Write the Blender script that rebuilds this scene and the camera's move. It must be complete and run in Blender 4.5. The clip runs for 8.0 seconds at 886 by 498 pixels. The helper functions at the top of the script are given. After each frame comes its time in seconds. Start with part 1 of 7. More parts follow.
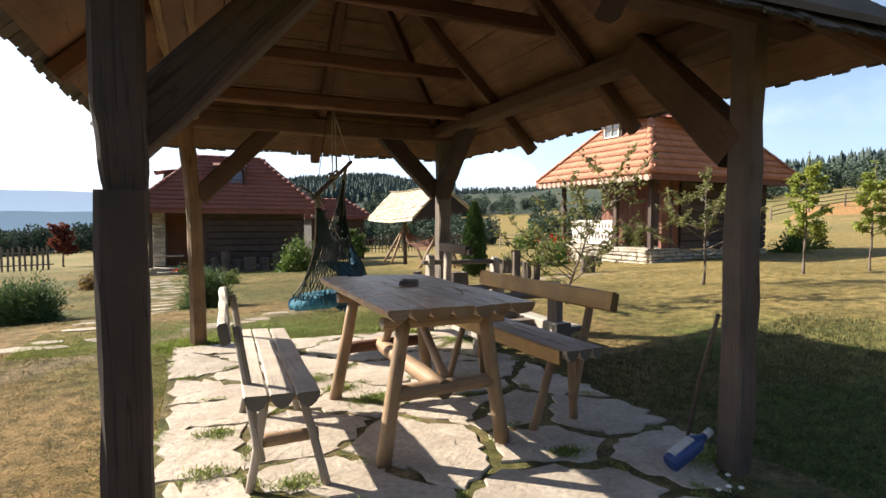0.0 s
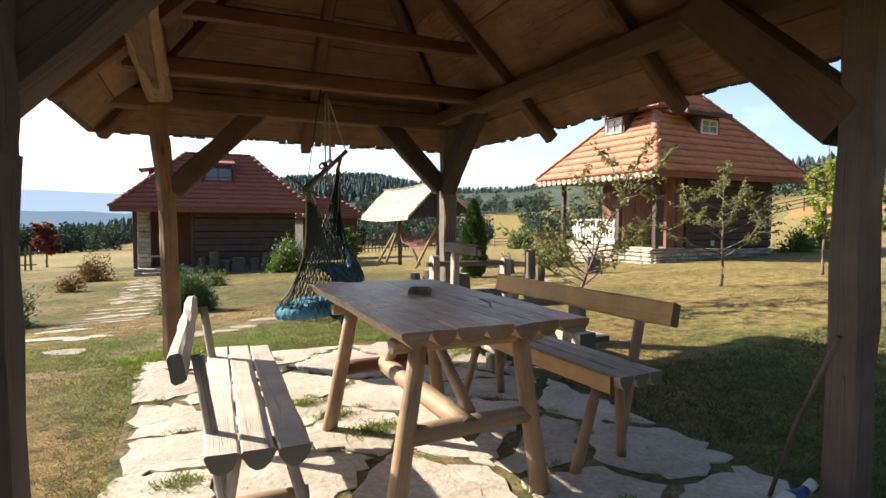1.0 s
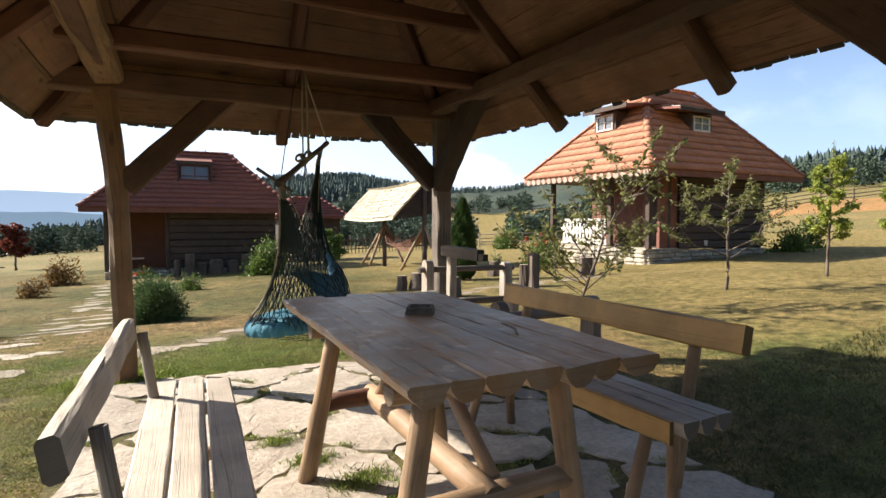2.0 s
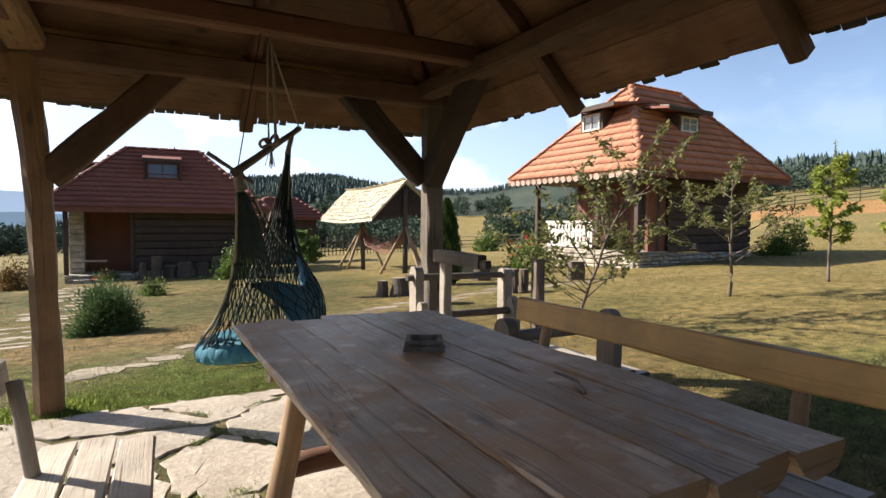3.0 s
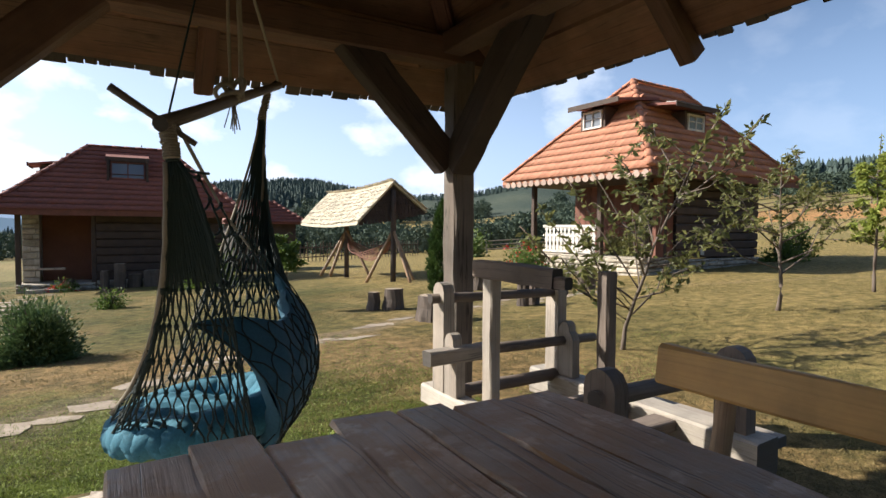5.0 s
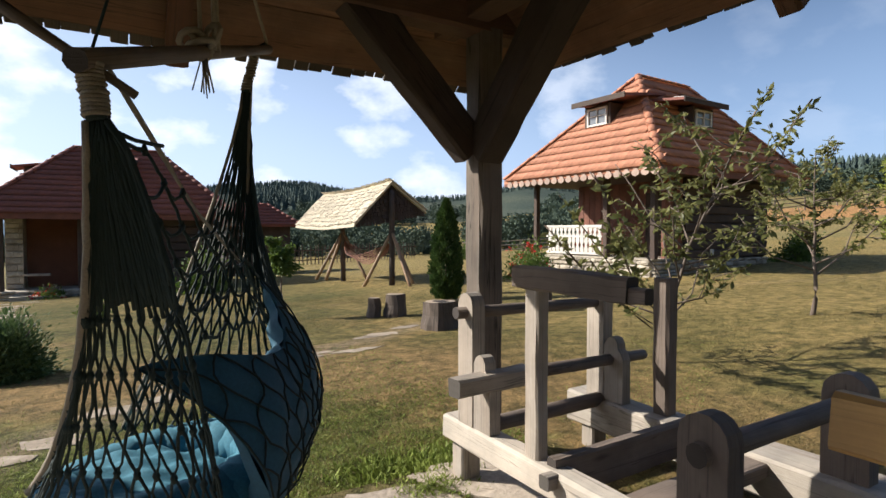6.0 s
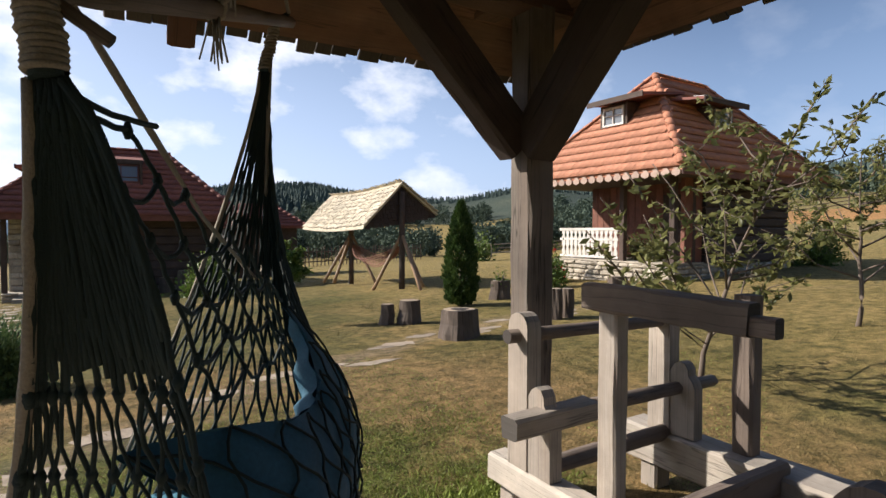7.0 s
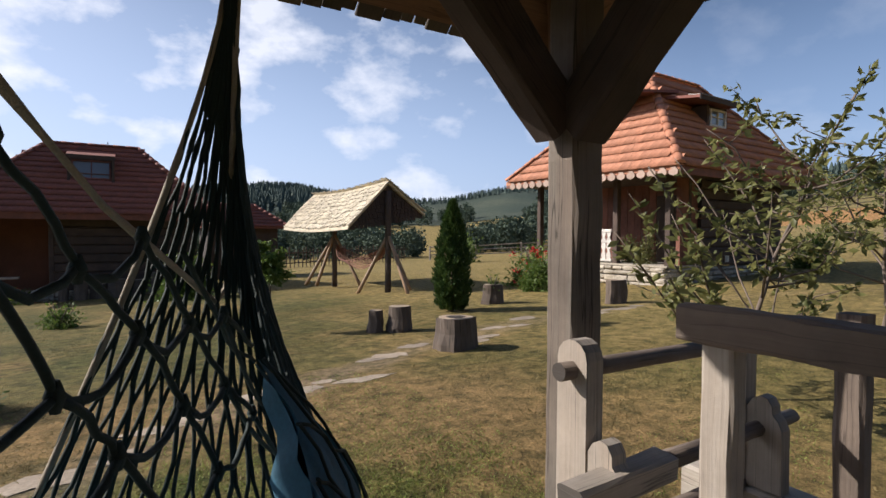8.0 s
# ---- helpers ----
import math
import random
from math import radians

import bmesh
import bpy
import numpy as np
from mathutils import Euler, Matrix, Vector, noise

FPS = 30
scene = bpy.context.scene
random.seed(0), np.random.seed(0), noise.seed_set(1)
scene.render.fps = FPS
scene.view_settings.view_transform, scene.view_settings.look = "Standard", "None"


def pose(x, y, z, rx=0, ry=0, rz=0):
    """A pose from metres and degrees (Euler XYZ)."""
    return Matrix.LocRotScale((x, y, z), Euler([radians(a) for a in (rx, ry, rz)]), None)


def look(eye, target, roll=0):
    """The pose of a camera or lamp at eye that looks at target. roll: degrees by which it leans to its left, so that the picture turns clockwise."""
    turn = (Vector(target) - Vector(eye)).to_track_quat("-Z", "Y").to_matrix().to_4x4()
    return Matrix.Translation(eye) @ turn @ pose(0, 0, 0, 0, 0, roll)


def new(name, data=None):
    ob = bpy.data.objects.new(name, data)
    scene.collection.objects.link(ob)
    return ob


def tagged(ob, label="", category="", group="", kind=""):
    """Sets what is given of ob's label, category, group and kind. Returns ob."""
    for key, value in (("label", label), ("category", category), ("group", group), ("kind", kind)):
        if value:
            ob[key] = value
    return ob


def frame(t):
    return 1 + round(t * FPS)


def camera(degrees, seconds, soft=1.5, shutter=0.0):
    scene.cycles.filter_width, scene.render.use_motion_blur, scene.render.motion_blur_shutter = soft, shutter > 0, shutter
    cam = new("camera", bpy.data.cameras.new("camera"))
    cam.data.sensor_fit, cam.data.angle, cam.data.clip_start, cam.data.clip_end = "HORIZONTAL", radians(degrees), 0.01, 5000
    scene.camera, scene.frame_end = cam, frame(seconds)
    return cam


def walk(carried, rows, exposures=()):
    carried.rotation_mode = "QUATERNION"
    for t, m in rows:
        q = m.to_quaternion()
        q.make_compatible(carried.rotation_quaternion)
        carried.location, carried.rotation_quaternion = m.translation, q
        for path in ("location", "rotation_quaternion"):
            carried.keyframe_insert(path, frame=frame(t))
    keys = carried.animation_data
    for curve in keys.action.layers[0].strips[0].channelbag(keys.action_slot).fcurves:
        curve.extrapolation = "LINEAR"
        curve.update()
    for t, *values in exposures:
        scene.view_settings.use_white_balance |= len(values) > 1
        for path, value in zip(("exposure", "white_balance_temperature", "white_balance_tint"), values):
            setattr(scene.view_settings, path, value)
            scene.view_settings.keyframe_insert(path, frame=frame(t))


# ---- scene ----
cam = camera(77.3, 8.0)
PATH = [
    (0, (0.242, 0.05, 1.188), (1.043, 1.879, 1.087), 0.3),
    (0.5, (0.295, 0.355, 1.164), (1.101, 2.182, 1.064), 0.4),
    (1, (0.366, 0.662, 1.161), (1.193, 2.48, 1.059), 0.3),
    (2.5, (0.615, 1.529, 1.164), (1.532, 3.303, 1.066), 0.3),
    (3, (0.716, 1.848, 1.149), (1.668, 3.604, 1.055), 0.4),
    (3.5, (0.8, 2.108, 1.121), (1.757, 3.861, 1.027), 0.3),
    (4, (0.865, 2.444, 1.116), (1.829, 4.194, 1.025), 0.3),
    (5.5, (1.073, 3.275, 1.108), (2.108, 4.985, 1.04), 0.3),
    (6, (1.142, 3.532, 1.1), (2.175, 5.244, 1.033), 0.0),
    (6.5, (1.162, 3.687, 1.121), (2.176, 5.41, 1.057), 0.1),
    (7, (1.188, 3.923, 1.126), (2.206, 5.643, 1.064), 0.2),
    (7.5, (1.24, 4.145, 1.137), (2.281, 5.852, 1.075), 0.2),
    (8, (1.332, 4.429, 1.124), (2.405, 6.116, 1.066), 0.4),
]
walk(cam, [(t, look(eye, target, roll)) for t, eye, target, roll in PATH], exposures=[(0, 1.34, 6750, 10), (0.5, 1.44, 6750, 10), (1.2, 1.5, 6700, 10), (2.5, 1.15, 6580, 10), (4.2, 1.09, 6470, 10), (5.5, 0.84, 6350, 10), (7.0, 0.69, 6430, 13), (8, 0.53, 6340, 14)])

# ---- light ----
SUN_EL, SUN_AZ = 31.5, -47.5          # azimuth clockwise from +y
world = bpy.data.worlds.new("world")
scene.world = world
world.use_nodes = True
wn, wl = world.node_tree.nodes, world.node_tree.links
bg = wn["Background"]
sky = wn.new("ShaderNodeTexSky")
sky.sky_type = "NISHITA"
sky.sun_disc = False
sky.sun_elevation, sky.sun_rotation = radians(SUN_EL), radians(SUN_AZ)
sky.altitude, sky.air_density, sky.dust_density, sky.ozone_density = 600, 1.0, 3.0, 3.0
tc = wn.new("ShaderNodeTexCoord")
mp = wn.new("ShaderNodeMapping")
mp.inputs["Scale"].default_value = (1.0, 1.0, 1.7)
mp.inputs["Location"].default_value = (0.35, 0.1, 0.0)
wl.new(tc.outputs["Generated"], mp.inputs["Vector"])
cn = wn.new("ShaderNodeTexNoise")
cn.inputs["Scale"].default_value, cn.inputs["Detail"].default_value, cn.inputs["Roughness"].default_value = 6.5, 8.0, 0.55
wl.new(mp.outputs["Vector"], cn.inputs["Vector"])
cr = wn.new("ShaderNodeValToRGB")
cr.color_ramp.elements[0].position, cr.color_ramp.elements[1].position = 0.51, 0.66
cr.color_ramp.elements[1].color = (0.9, 0.9, 0.9, 1)
wl.new(cn.outputs["Fac"], cr.inputs["Fac"])
cm = wn.new("ShaderNodeMixRGB")
cm.inputs["Color2"].default_value = (9.0, 9.3, 9.9, 1)
dn = wn.new("ShaderNodeVectorMath")
dn.operation = "DOT_PRODUCT"
dn.inputs[1].default_value = (math.sin(radians(-12)), math.cos(radians(-12)), 0.0)
wl.new(tc.outputs["Generated"], dn.inputs[0])
cg = wn.new("ShaderNodeMapRange")
cg.inputs["From Min"].default_value, cg.inputs["From Max"].default_value = 0.35, 0.92
cg.inputs["To Min"].default_value, cg.inputs["To Max"].default_value = 0.10, 1.0
wl.new(dn.outputs["Value"], cg.inputs["Value"])
cf_ = wn.new("ShaderNodeMath")
cf_.operation = "MULTIPLY"
wl.new(cr.outputs["Color"], cf_.inputs[0])
wl.new(cg.outputs["Result"], cf_.inputs[1])
# fewer clouds high up than along the horizon
sp = wn.new("ShaderNodeSeparateXYZ")
wl.new(tc.outputs["Generated"], sp.inputs["Vector"])
ch_ = wn.new("ShaderNodeMapRange")
ch_.inputs["From Min"].default_value, ch_.inputs["From Max"].default_value = 0.36, 0.72
ch_.inputs["To Min"].default_value, ch_.inputs["To Max"].default_value = 1.0, 0.12
wl.new(sp.outputs["Z"], ch_.inputs["Value"])
cl_ = wn.new("ShaderNodeMath")
cl_.operation = "MULTIPLY"
wl.new(cf_.outputs[0], cl_.inputs[0])
wl.new(ch_.outputs["Result"], cl_.inputs[1])
wl.new(cl_.outputs[0], cm.inputs["Fac"])
# pale haze low over the horizon
hz = wn.new("ShaderNodeMapRange")
hz.inputs["From Min"].default_value, hz.inputs["From Max"].default_value = 0.0, 0.36
hz.inputs["To Min"].default_value, hz.inputs["To Max"].default_value = 0.55, 0.0
wl.new(sp.outputs["Z"], hz.inputs["Value"])
hm = wn.new("ShaderNodeMixRGB")
hm.inputs["Color2"].default_value = (4.5, 6.3, 9.9, 1)
wl.new(hz.outputs["Result"], hm.inputs["Fac"])
wl.new(sky.outputs["Color"], hm.inputs["Color1"])
hw = wn.new("ShaderNodeMapRange")
hw.inputs["From Min"].default_value, hw.inputs["From Max"].default_value = 0.0, 0.55
hw.inputs["To Min"].default_value, hw.inputs["To Max"].default_value = 0.46, 0.0
wl.new(sp.outputs["Z"], hw.inputs["Value"])
hd = wn.new("ShaderNodeMath")
hd.operation = "MULTIPLY"
wl.new(hw.outputs["Result"], hd.inputs[0])
wl.new(cg.outputs["Result"], hd.inputs[1])
hx = wn.new("ShaderNodeMixRGB")
hx.inputs["Color2"].default_value = (7.6, 8.9, 11.2, 1)
wl.new(hd.outputs[0], hx.inputs["Fac"])
wl.new(hm.outputs["Color"], hx.inputs["Color1"])
wl.new(hx.outputs["Color"], cm.inputs["Color1"])
wl.new(cm.outputs["Color"], bg.inputs["Color"])
bg.inputs["Strength"].default_value = 0.077

sun = new("sun", bpy.data.lights.new("sun", "SUN"))
sun.data.energy, sun.data.angle, sun.data.color = 4.9, radians(0.53), (1.0, 0.92, 0.80)
az, el = radians(SUN_AZ), radians(SUN_EL)
to_sun = Vector((math.sin(az) * math.cos(el), math.cos(az) * math.cos(el), math.sin(el)))
sun.matrix_world = look(to_sun * 30, (0, 0, 0))

# ---- mesh builder ----
rnd = random.Random(7)


class Geo:
    """Vertices, faces, uv (along the grain, across it) and smooth flags of one mesh."""

    def __init__(self):
        self.v, self.f, self.uv, self.s = [], [], [], []

    def face(self, idx, uv=None, smooth=False):
        self.f.append(tuple(idx))
        self.uv.append(uv or [(self.v[i][0] + 0.3 * self.v[i][2], self.v[i][1] + 0.3 * self.v[i][2]) for i in idx])
        self.s.append(smooth)

    def quad(self, a, b, c, d, smooth=False):
        n = len(self.v)
        self.v += [tuple(a), tuple(b), tuple(c), tuple(d)]
        self.face((n, n + 1, n + 2, n + 3), smooth=smooth)

    def mesh(self, name, mats):
        me = bpy.data.meshes.new(name)
        me.from_pydata([tuple(p) for p in self.v], [], self.f)
        lay = me.uv_layers.new(name="grain")
        lay.data.foreach_set("uv", [c for face in self.uv for p in face for c in p])
        me.polygons.foreach_set("use_smooth", self.s)
        for m in (mats if isinstance(mats, (list, tuple)) else [mats]):
            me.materials.append(m)
        me.update()
        return me


def part(name, geo, mat, parent=None, label=""):
    ob = new(name, geo.mesh(name, mat))
    ob.parent = parent
    return tagged(ob, label)


def thing(name, label, category, group="", kind="", at=(0, 0, 0), rz=0.0):
    ob = new(name)
    ob.empty_display_size = 0.1
    ob.matrix_world = pose(at[0], at[1], at[2], 0, 0, rz)
    return tagged(ob, label, category, group, kind)


def octa(w, h, c=0.012):
    a, b = w / 2, h / 2
    return [(-a + c, -b), (a - c, -b), (a, -b + c), (a, b - c), (a - c, b), (-a + c, b), (-a, b - c), (-a, -b + c)]


def circle(r, n=10):
    return [(r * math.cos(2 * math.pi * i / n), r * math.sin(2 * math.pi * i / n)) for i in range(n)]


def halflog(w, h, n=7):
    """Flat on top, round below; the top lies at v = 0."""
    pts = [(w / 2, 0.0), (w / 2 - 0.006, 0.006), (-w / 2 + 0.006, 0.006), (-w / 2, 0.0)]
    for i in range(1, n):
        a = math.pi * i / n
        pts.append((-w / 2 * math.cos(a), -h * math.sin(a) ** 1.35))
    return pts[::-1]


def sweep(g, pts, prof, up=(0, 0, 1), scale=None, jit=0.0, smooth=False, cap=True, seg=1):
    """Sweeps a profile (across, up) along a line of points, with uv along the grain."""
    pts = [Vector(p) for p in pts]
    if seg > 1:
        fine = []
        for a, b in zip(pts, pts[1:]):
            fine += [a.lerp(b, i / seg) for i in range(seg)]
        if scale:
            sc = []
            for a, b in zip(scale, scale[1:]):
                sc += [a + (b - a) * i / seg for i in range(seg)]
            scale = sc + [scale[-1]]
        pts = fine + [pts[-1]]
    up = Vector(up)
    n, k = len(prof), len(pts)
    off, offv = rnd.uniform(0, 60), rnd.uniform(0, 60)
    base = len(g.v)
    per = [0.0]
    for i in range(n):
        a, b = prof[i], prof[(i + 1) % n]
        per.append(per[-1] + math.hypot(a[0] - b[0], a[1] - b[1]))
    length, lens = 0.0, []
    for j, p in enumerate(pts):
        d = (pts[min(j + 1, k - 1)] - pts[max(j - 1, 0)]).normalized()
        side = d.cross(up)
        if side.length < 1e-4:
            side = d.cross(Vector((0.3, 1, 0.1)))
        side.normalize()
        top = side.cross(d)
        s = scale[j] if scale else 1.0
        if j:
            length += (p - pts[j - 1]).length
        lens.append(length)
        for u, v in prof:
            q = p + side * (u * s + rnd.gauss(0, jit)) + top * (v * s + rnd.gauss(0, jit))
            g.v.append((q.x, q.y, q.z))
    for j in range(k - 1):
        for i in range(n):
            a, b = base + j * n + i, base + j * n + (i + 1) % n
            u0, u1 = lens[j] + off, lens[j + 1] + off
            g.face((a, b, b + n, a + n), [(u0, per[i] + offv), (u0, per[i + 1] + offv), (u1, per[i + 1] + offv), (u1, per[i] + offv)], smooth)
    if cap:
        for ring, rev in ((0, True), (k - 1, False)):
            idx = [base + ring * n + i for i in range(n)]
            uv = [(-200.0 - off + 0.3 * u, offv + v) for u, v in prof]        # end grain
            if rev:
                idx, uv = idx[::-1], uv[::-1]
            g.face(idx, uv)
    return g


def box(g, lo, hi, c=0.006):
    x0, y0, z0 = lo
    x1, y1, z1 = hi
    dx, dy, dz = x1 - x0, y1 - y0, z1 - z0
    m = max(dx, dy, dz)
    cx, cy, cz = (x0 + x1) / 2, (y0 + y1) / 2, (z0 + z1) / 2
    if m == dx:
        sweep(g, [(x0, cy, cz), (x1, cy, cz)], octa(dy, dz, min(c, dy / 4, dz / 4)))
    elif m == dy:
        sweep(g, [(cx, y0, cz), (cx, y1, cz)], octa(dx, dz, min(c, dx / 4, dz / 4)))
    else:
        sweep(g, [(cx, cy, z0), (cx, cy, z1)], octa(dx, dy, min(c, dx / 4, dy / 4)), up=(0, 1, 0))
    return g


def G(fn, *a, **k):
    g = Geo()
    fn(g, *a, **k)
    return g


def beam(name, p0, p1, w, h, mat, parent, label="", seg=6, jit=0.003, c=0.014, up=(0, 0, 1)):
    return part(name, G(sweep, [p0, p1], octa(w, h, c), up=up, seg=seg, jit=jit), mat, parent, label)


def log(name, p0, p1, r, mat, parent, label="", taper=0.9, seg=5, bow=0.0, n=10):
    p0, p1 = Vector(p0), Vector(p1)
    k = seg
    side = Vector((rnd.uniform(-1, 1), rnd.uniform(-1, 1), 0.2)) * bow
    pts = [p0.lerp(p1, i / k) + side * math.sin(math.pi * i / k) for i in range(k + 1)]
    sc = [1 + (taper - 1) * i / k for i in range(k + 1)]
    return part(name, G(sweep, pts, circle(r, n), scale=sc, jit=r * 0.035, smooth=True), mat, parent, label)


# ---- materials ----
def node_mat(name):
    m = bpy.data.materials.new(name)
    m.use_nodes = True
    nt = m.node_tree
    return m, nt.nodes, nt.links, nt.nodes["Principled BSDF"]


def ramp(nodes, links, fac, stops):
    r = nodes.new("ShaderNodeValToRGB")
    e = r.color_ramp.elements
    while len(e) < len(stops):
        e.new(0.5)
    for el_, (p, c) in zip(e, stops):
        el_.position, el_.color = p, (*c, 1) if len(c) == 3 else c
    links.new(fac, r.inputs["Fac"])
    return r.outputs["Color"]


def noise_tex(nodes, links, vec, scale, detail=5, rough=0.6, stretch=None):
    if stretch:
        mpn = nodes.new("ShaderNodeMapping")
        mpn.inputs["Scale"].default_value = stretch
        links.new(vec, mpn.inputs["Vector"])
        vec = mpn.outputs["Vector"]
    t = nodes.new("ShaderNodeTexNoise")
    t.inputs["Scale"].default_value, t.inputs["Detail"].default_value, t.inputs["Roughness"].default_value = scale, detail, rough
    links.new(vec, t.inputs["Vector"])
    return t.outputs["Fac"]


def mixc(nodes, links, fac, a, b, blend="MIX"):
    mx = nodes.new("ShaderNodeMixRGB")
    mx.blend_type = blend
    for v, s in ((fac, "Fac"), (a, "Color1"), (b, "Color2")):
        if isinstance(v, (int, float)):
            mx.inputs[s].default_value = v
        elif isinstance(v, tuple):
            mx.inputs[s].default_value = (*v, 1)
        else:
            links.new(v, mx.inputs[s])
    return mx.outputs["Color"]


def bump(nodes, links, height, bsdf, strength=0.4, dist=0.01):
    b = nodes.new("ShaderNodeBump")
    b.inputs["Strength"].default_value, b.inputs["Distance"].default_value = strength, dist
    links.new(height, b.inputs["Height"])
    links.new(b.outputs["Normal"], bsdf.inputs["Normal"])


def wood(name, dark, light, stain, rough=0.75, grain=1.0, crack=0.5, vary=0.25, knots=True, ends=0.95, blotch=0.0):
    """Weathered wood; the grain runs along u."""
    m, n, l, b = node_mat(name)
    uv = n.new("ShaderNodeUVMap")
    uv.uv_map = "grain"
    tcn = n.new("ShaderNodeTexCoord")
    fine = noise_tex(n, l, uv.outputs["UV"], 1.0, 6, 0.7, (3.0 * grain, 150 * grain, 1))
    broad = noise_tex(n, l, uv.outputs["UV"], 1.0, 4, 0.6, (0.8, 10, 1))
    col = ramp(n, l, fine, [(0.18, dark), (0.85, light)])
    col = mixc(n, l, ramp(n, l, broad, [(0.4, (0, 0, 0)), (0.75, (0.75, 0.75, 0.75))]), col, stain)
    blot = noise_tex(n, l, tcn.outputs["Object"], 3.2, 5, 0.65)
    col = mixc(n, l, 1.0, col, ramp(n, l, blot, [(0.3, (0.62, 0.62, 0.62)), (0.7, (1.15, 1.13, 1.1))]), "MULTIPLY")
    if blotch:
        # spilt-water and weather stains, sharp-edged and brown
        sp = noise_tex(n, l, tcn.outputs["Object"], 7.5, 7, 0.7)
        col = mixc(n, l, ramp(n, l, sp, [(0.47, (0, 0, 0)), (0.56, (blotch,) * 3)]), col, tuple(1.05 * c for c in stain))
        wp = noise_tex(n, l, tcn.outputs["Object"], 13.0, 5, 0.65)
        col = mixc(n, l, ramp(n, l, wp, [(0.58, (0, 0, 0)), (0.66, (blotch * 0.6,) * 3)]), col, light)
    if knots:
        vo = n.new("ShaderNodeTexVoronoi")
        mk = n.new("ShaderNodeMapping")
        mk.inputs["Scale"].default_value = (2.1, 7.5, 1)
        l.new(uv.outputs["UV"], mk.inputs["Vector"])
        l.new(mk.outputs["Vector"], vo.inputs["Vector"])
        vo.inputs["Scale"].default_value = 1.0
        col = mixc(n, l, ramp(n, l, vo.outputs["Distance"], [(0.05, (0.75, 0.75, 0.75)), (0.13, (0, 0, 0))]), col, tuple(c * 0.35 for c in dark))
    cracks = noise_tex(n, l, uv.outputs["UV"], 1.0, 3, 0.5, (0.55, 17, 1))
    cfac = ramp(n, l, cracks, [(0.49, (0, 0, 0)), (0.5, (1, 1, 1)), (0.51, (0, 0, 0))])
    cf = n.new("ShaderNodeMath")
    cf.operation = "MULTIPLY"
    cf.inputs[1].default_value = crack
    l.new(cfac, cf.inputs[0])
    col = mixc(n, l, cf.outputs[0], col, tuple(c * 0.3 for c in dark))
    if ends:
        # weathered end grain, darker than the faces; the ends' shade is in it too
        sx = n.new("ShaderNodeSeparateXYZ")
        l.new(uv.outputs["UV"], sx.inputs[0])
        le = n.new("ShaderNodeMath")
        le.operation = "LESS_THAN"
        le.inputs[1].default_value = -100.0
        l.new(sx.outputs["X"], le.inputs[0])
        em = n.new("ShaderNodeMath")
        em.operation = "MULTIPLY"
        em.inputs[1].default_value = ends
        l.new(le.outputs[0], em.inputs[0])
        col = mixc(n, l, em.outputs[0], col, tuple(0.07 * a + 0.12 * c for a, c in zip(light, dark)))
    oi = n.new("ShaderNodeObjectInfo")
    hs = n.new("ShaderNodeHueSaturation")
    mr = n.new("ShaderNodeMapRange")
    mr.inputs["To Min"].default_value, mr.inputs["To Max"].default_value = 1 - vary, 1 + vary
    l.new(oi.outputs["Random"], mr.inputs["Value"])
    l.new(mr.outputs["Result"], hs.inputs["Value"])
    l.new(col, hs.inputs["Color"])
    l.new(hs.outputs["Color"], b.inputs["Base Color"])
    rr = ramp(n, l, fine, [(0.2, (rough - 0.12,) * 3), (0.8, (rough + 0.12,) * 3)])
    l.new(rr, b.inputs["Roughness"])
    hgt = mixc(n, l, cf.outputs[0], fine, (0.0, 0.0, 0.0))
    bump(n, l, hgt, b, 0.55, 0.004)
    return m


def mineral(name, c0, c1, c2, scale=3.0, rough=0.85, bumpy=0.4, dist=0.01, vary=0.12, speck=40, spec=0.5):
    """Stone, clay, soil and the like: two scales of noise over object space."""
    m, n, l, b = node_mat(name)
    tcn = n.new("ShaderNodeTexCoord")
    big = noise_tex(n, l, tcn.outputs["Object"], scale, 6, 0.6)
    small = noise_tex(n, l, tcn.outputs["Object"], speck, 4, 0.7)
    col = ramp(n, l, big, [(0.3, c0), (0.55, c1), (0.75, c2)])
    col = mixc(n, l, 1.0, col, ramp(n, l, small, [(0.3, (0.7, 0.7, 0.7)), (0.7, (1.15, 1.15, 1.15))]), "MULTIPLY")
    oi = n.new("ShaderNodeObjectInfo")
    geo = n.new("ShaderNodeNewGeometry")
    ad = n.new("ShaderNodeMath")
    l.new(oi.outputs["Random"], ad.inputs[0])
    l.new(geo.outputs["Random Per Island"], ad.inputs[1])
    fr = n.new("ShaderNodeMath")
    fr.operation = "FRACT"
    l.new(ad.outputs[0], fr.inputs[0])
    mr = n.new("ShaderNodeMapRange")
    mr.inputs["To Min"].default_value, mr.inputs["To Max"].default_value = 1 - vary, 1 + vary
    l.new(fr.outputs[0], mr.inputs["Value"])
    hs = n.new("ShaderNodeHueSaturation")
    l.new(mr.outputs["Result"], hs.inputs["Value"])
    l.new(col, hs.inputs["Color"])
    l.new(hs.outputs["Color"], b.inputs["Base Color"])
    b.inputs["Roughness"].default_value = rough
    b.inputs["Specular IOR Level"].default_value = spec
    bump(n, l, mixc(n, l, 0.5, big, small), b, bumpy, dist)
    return m


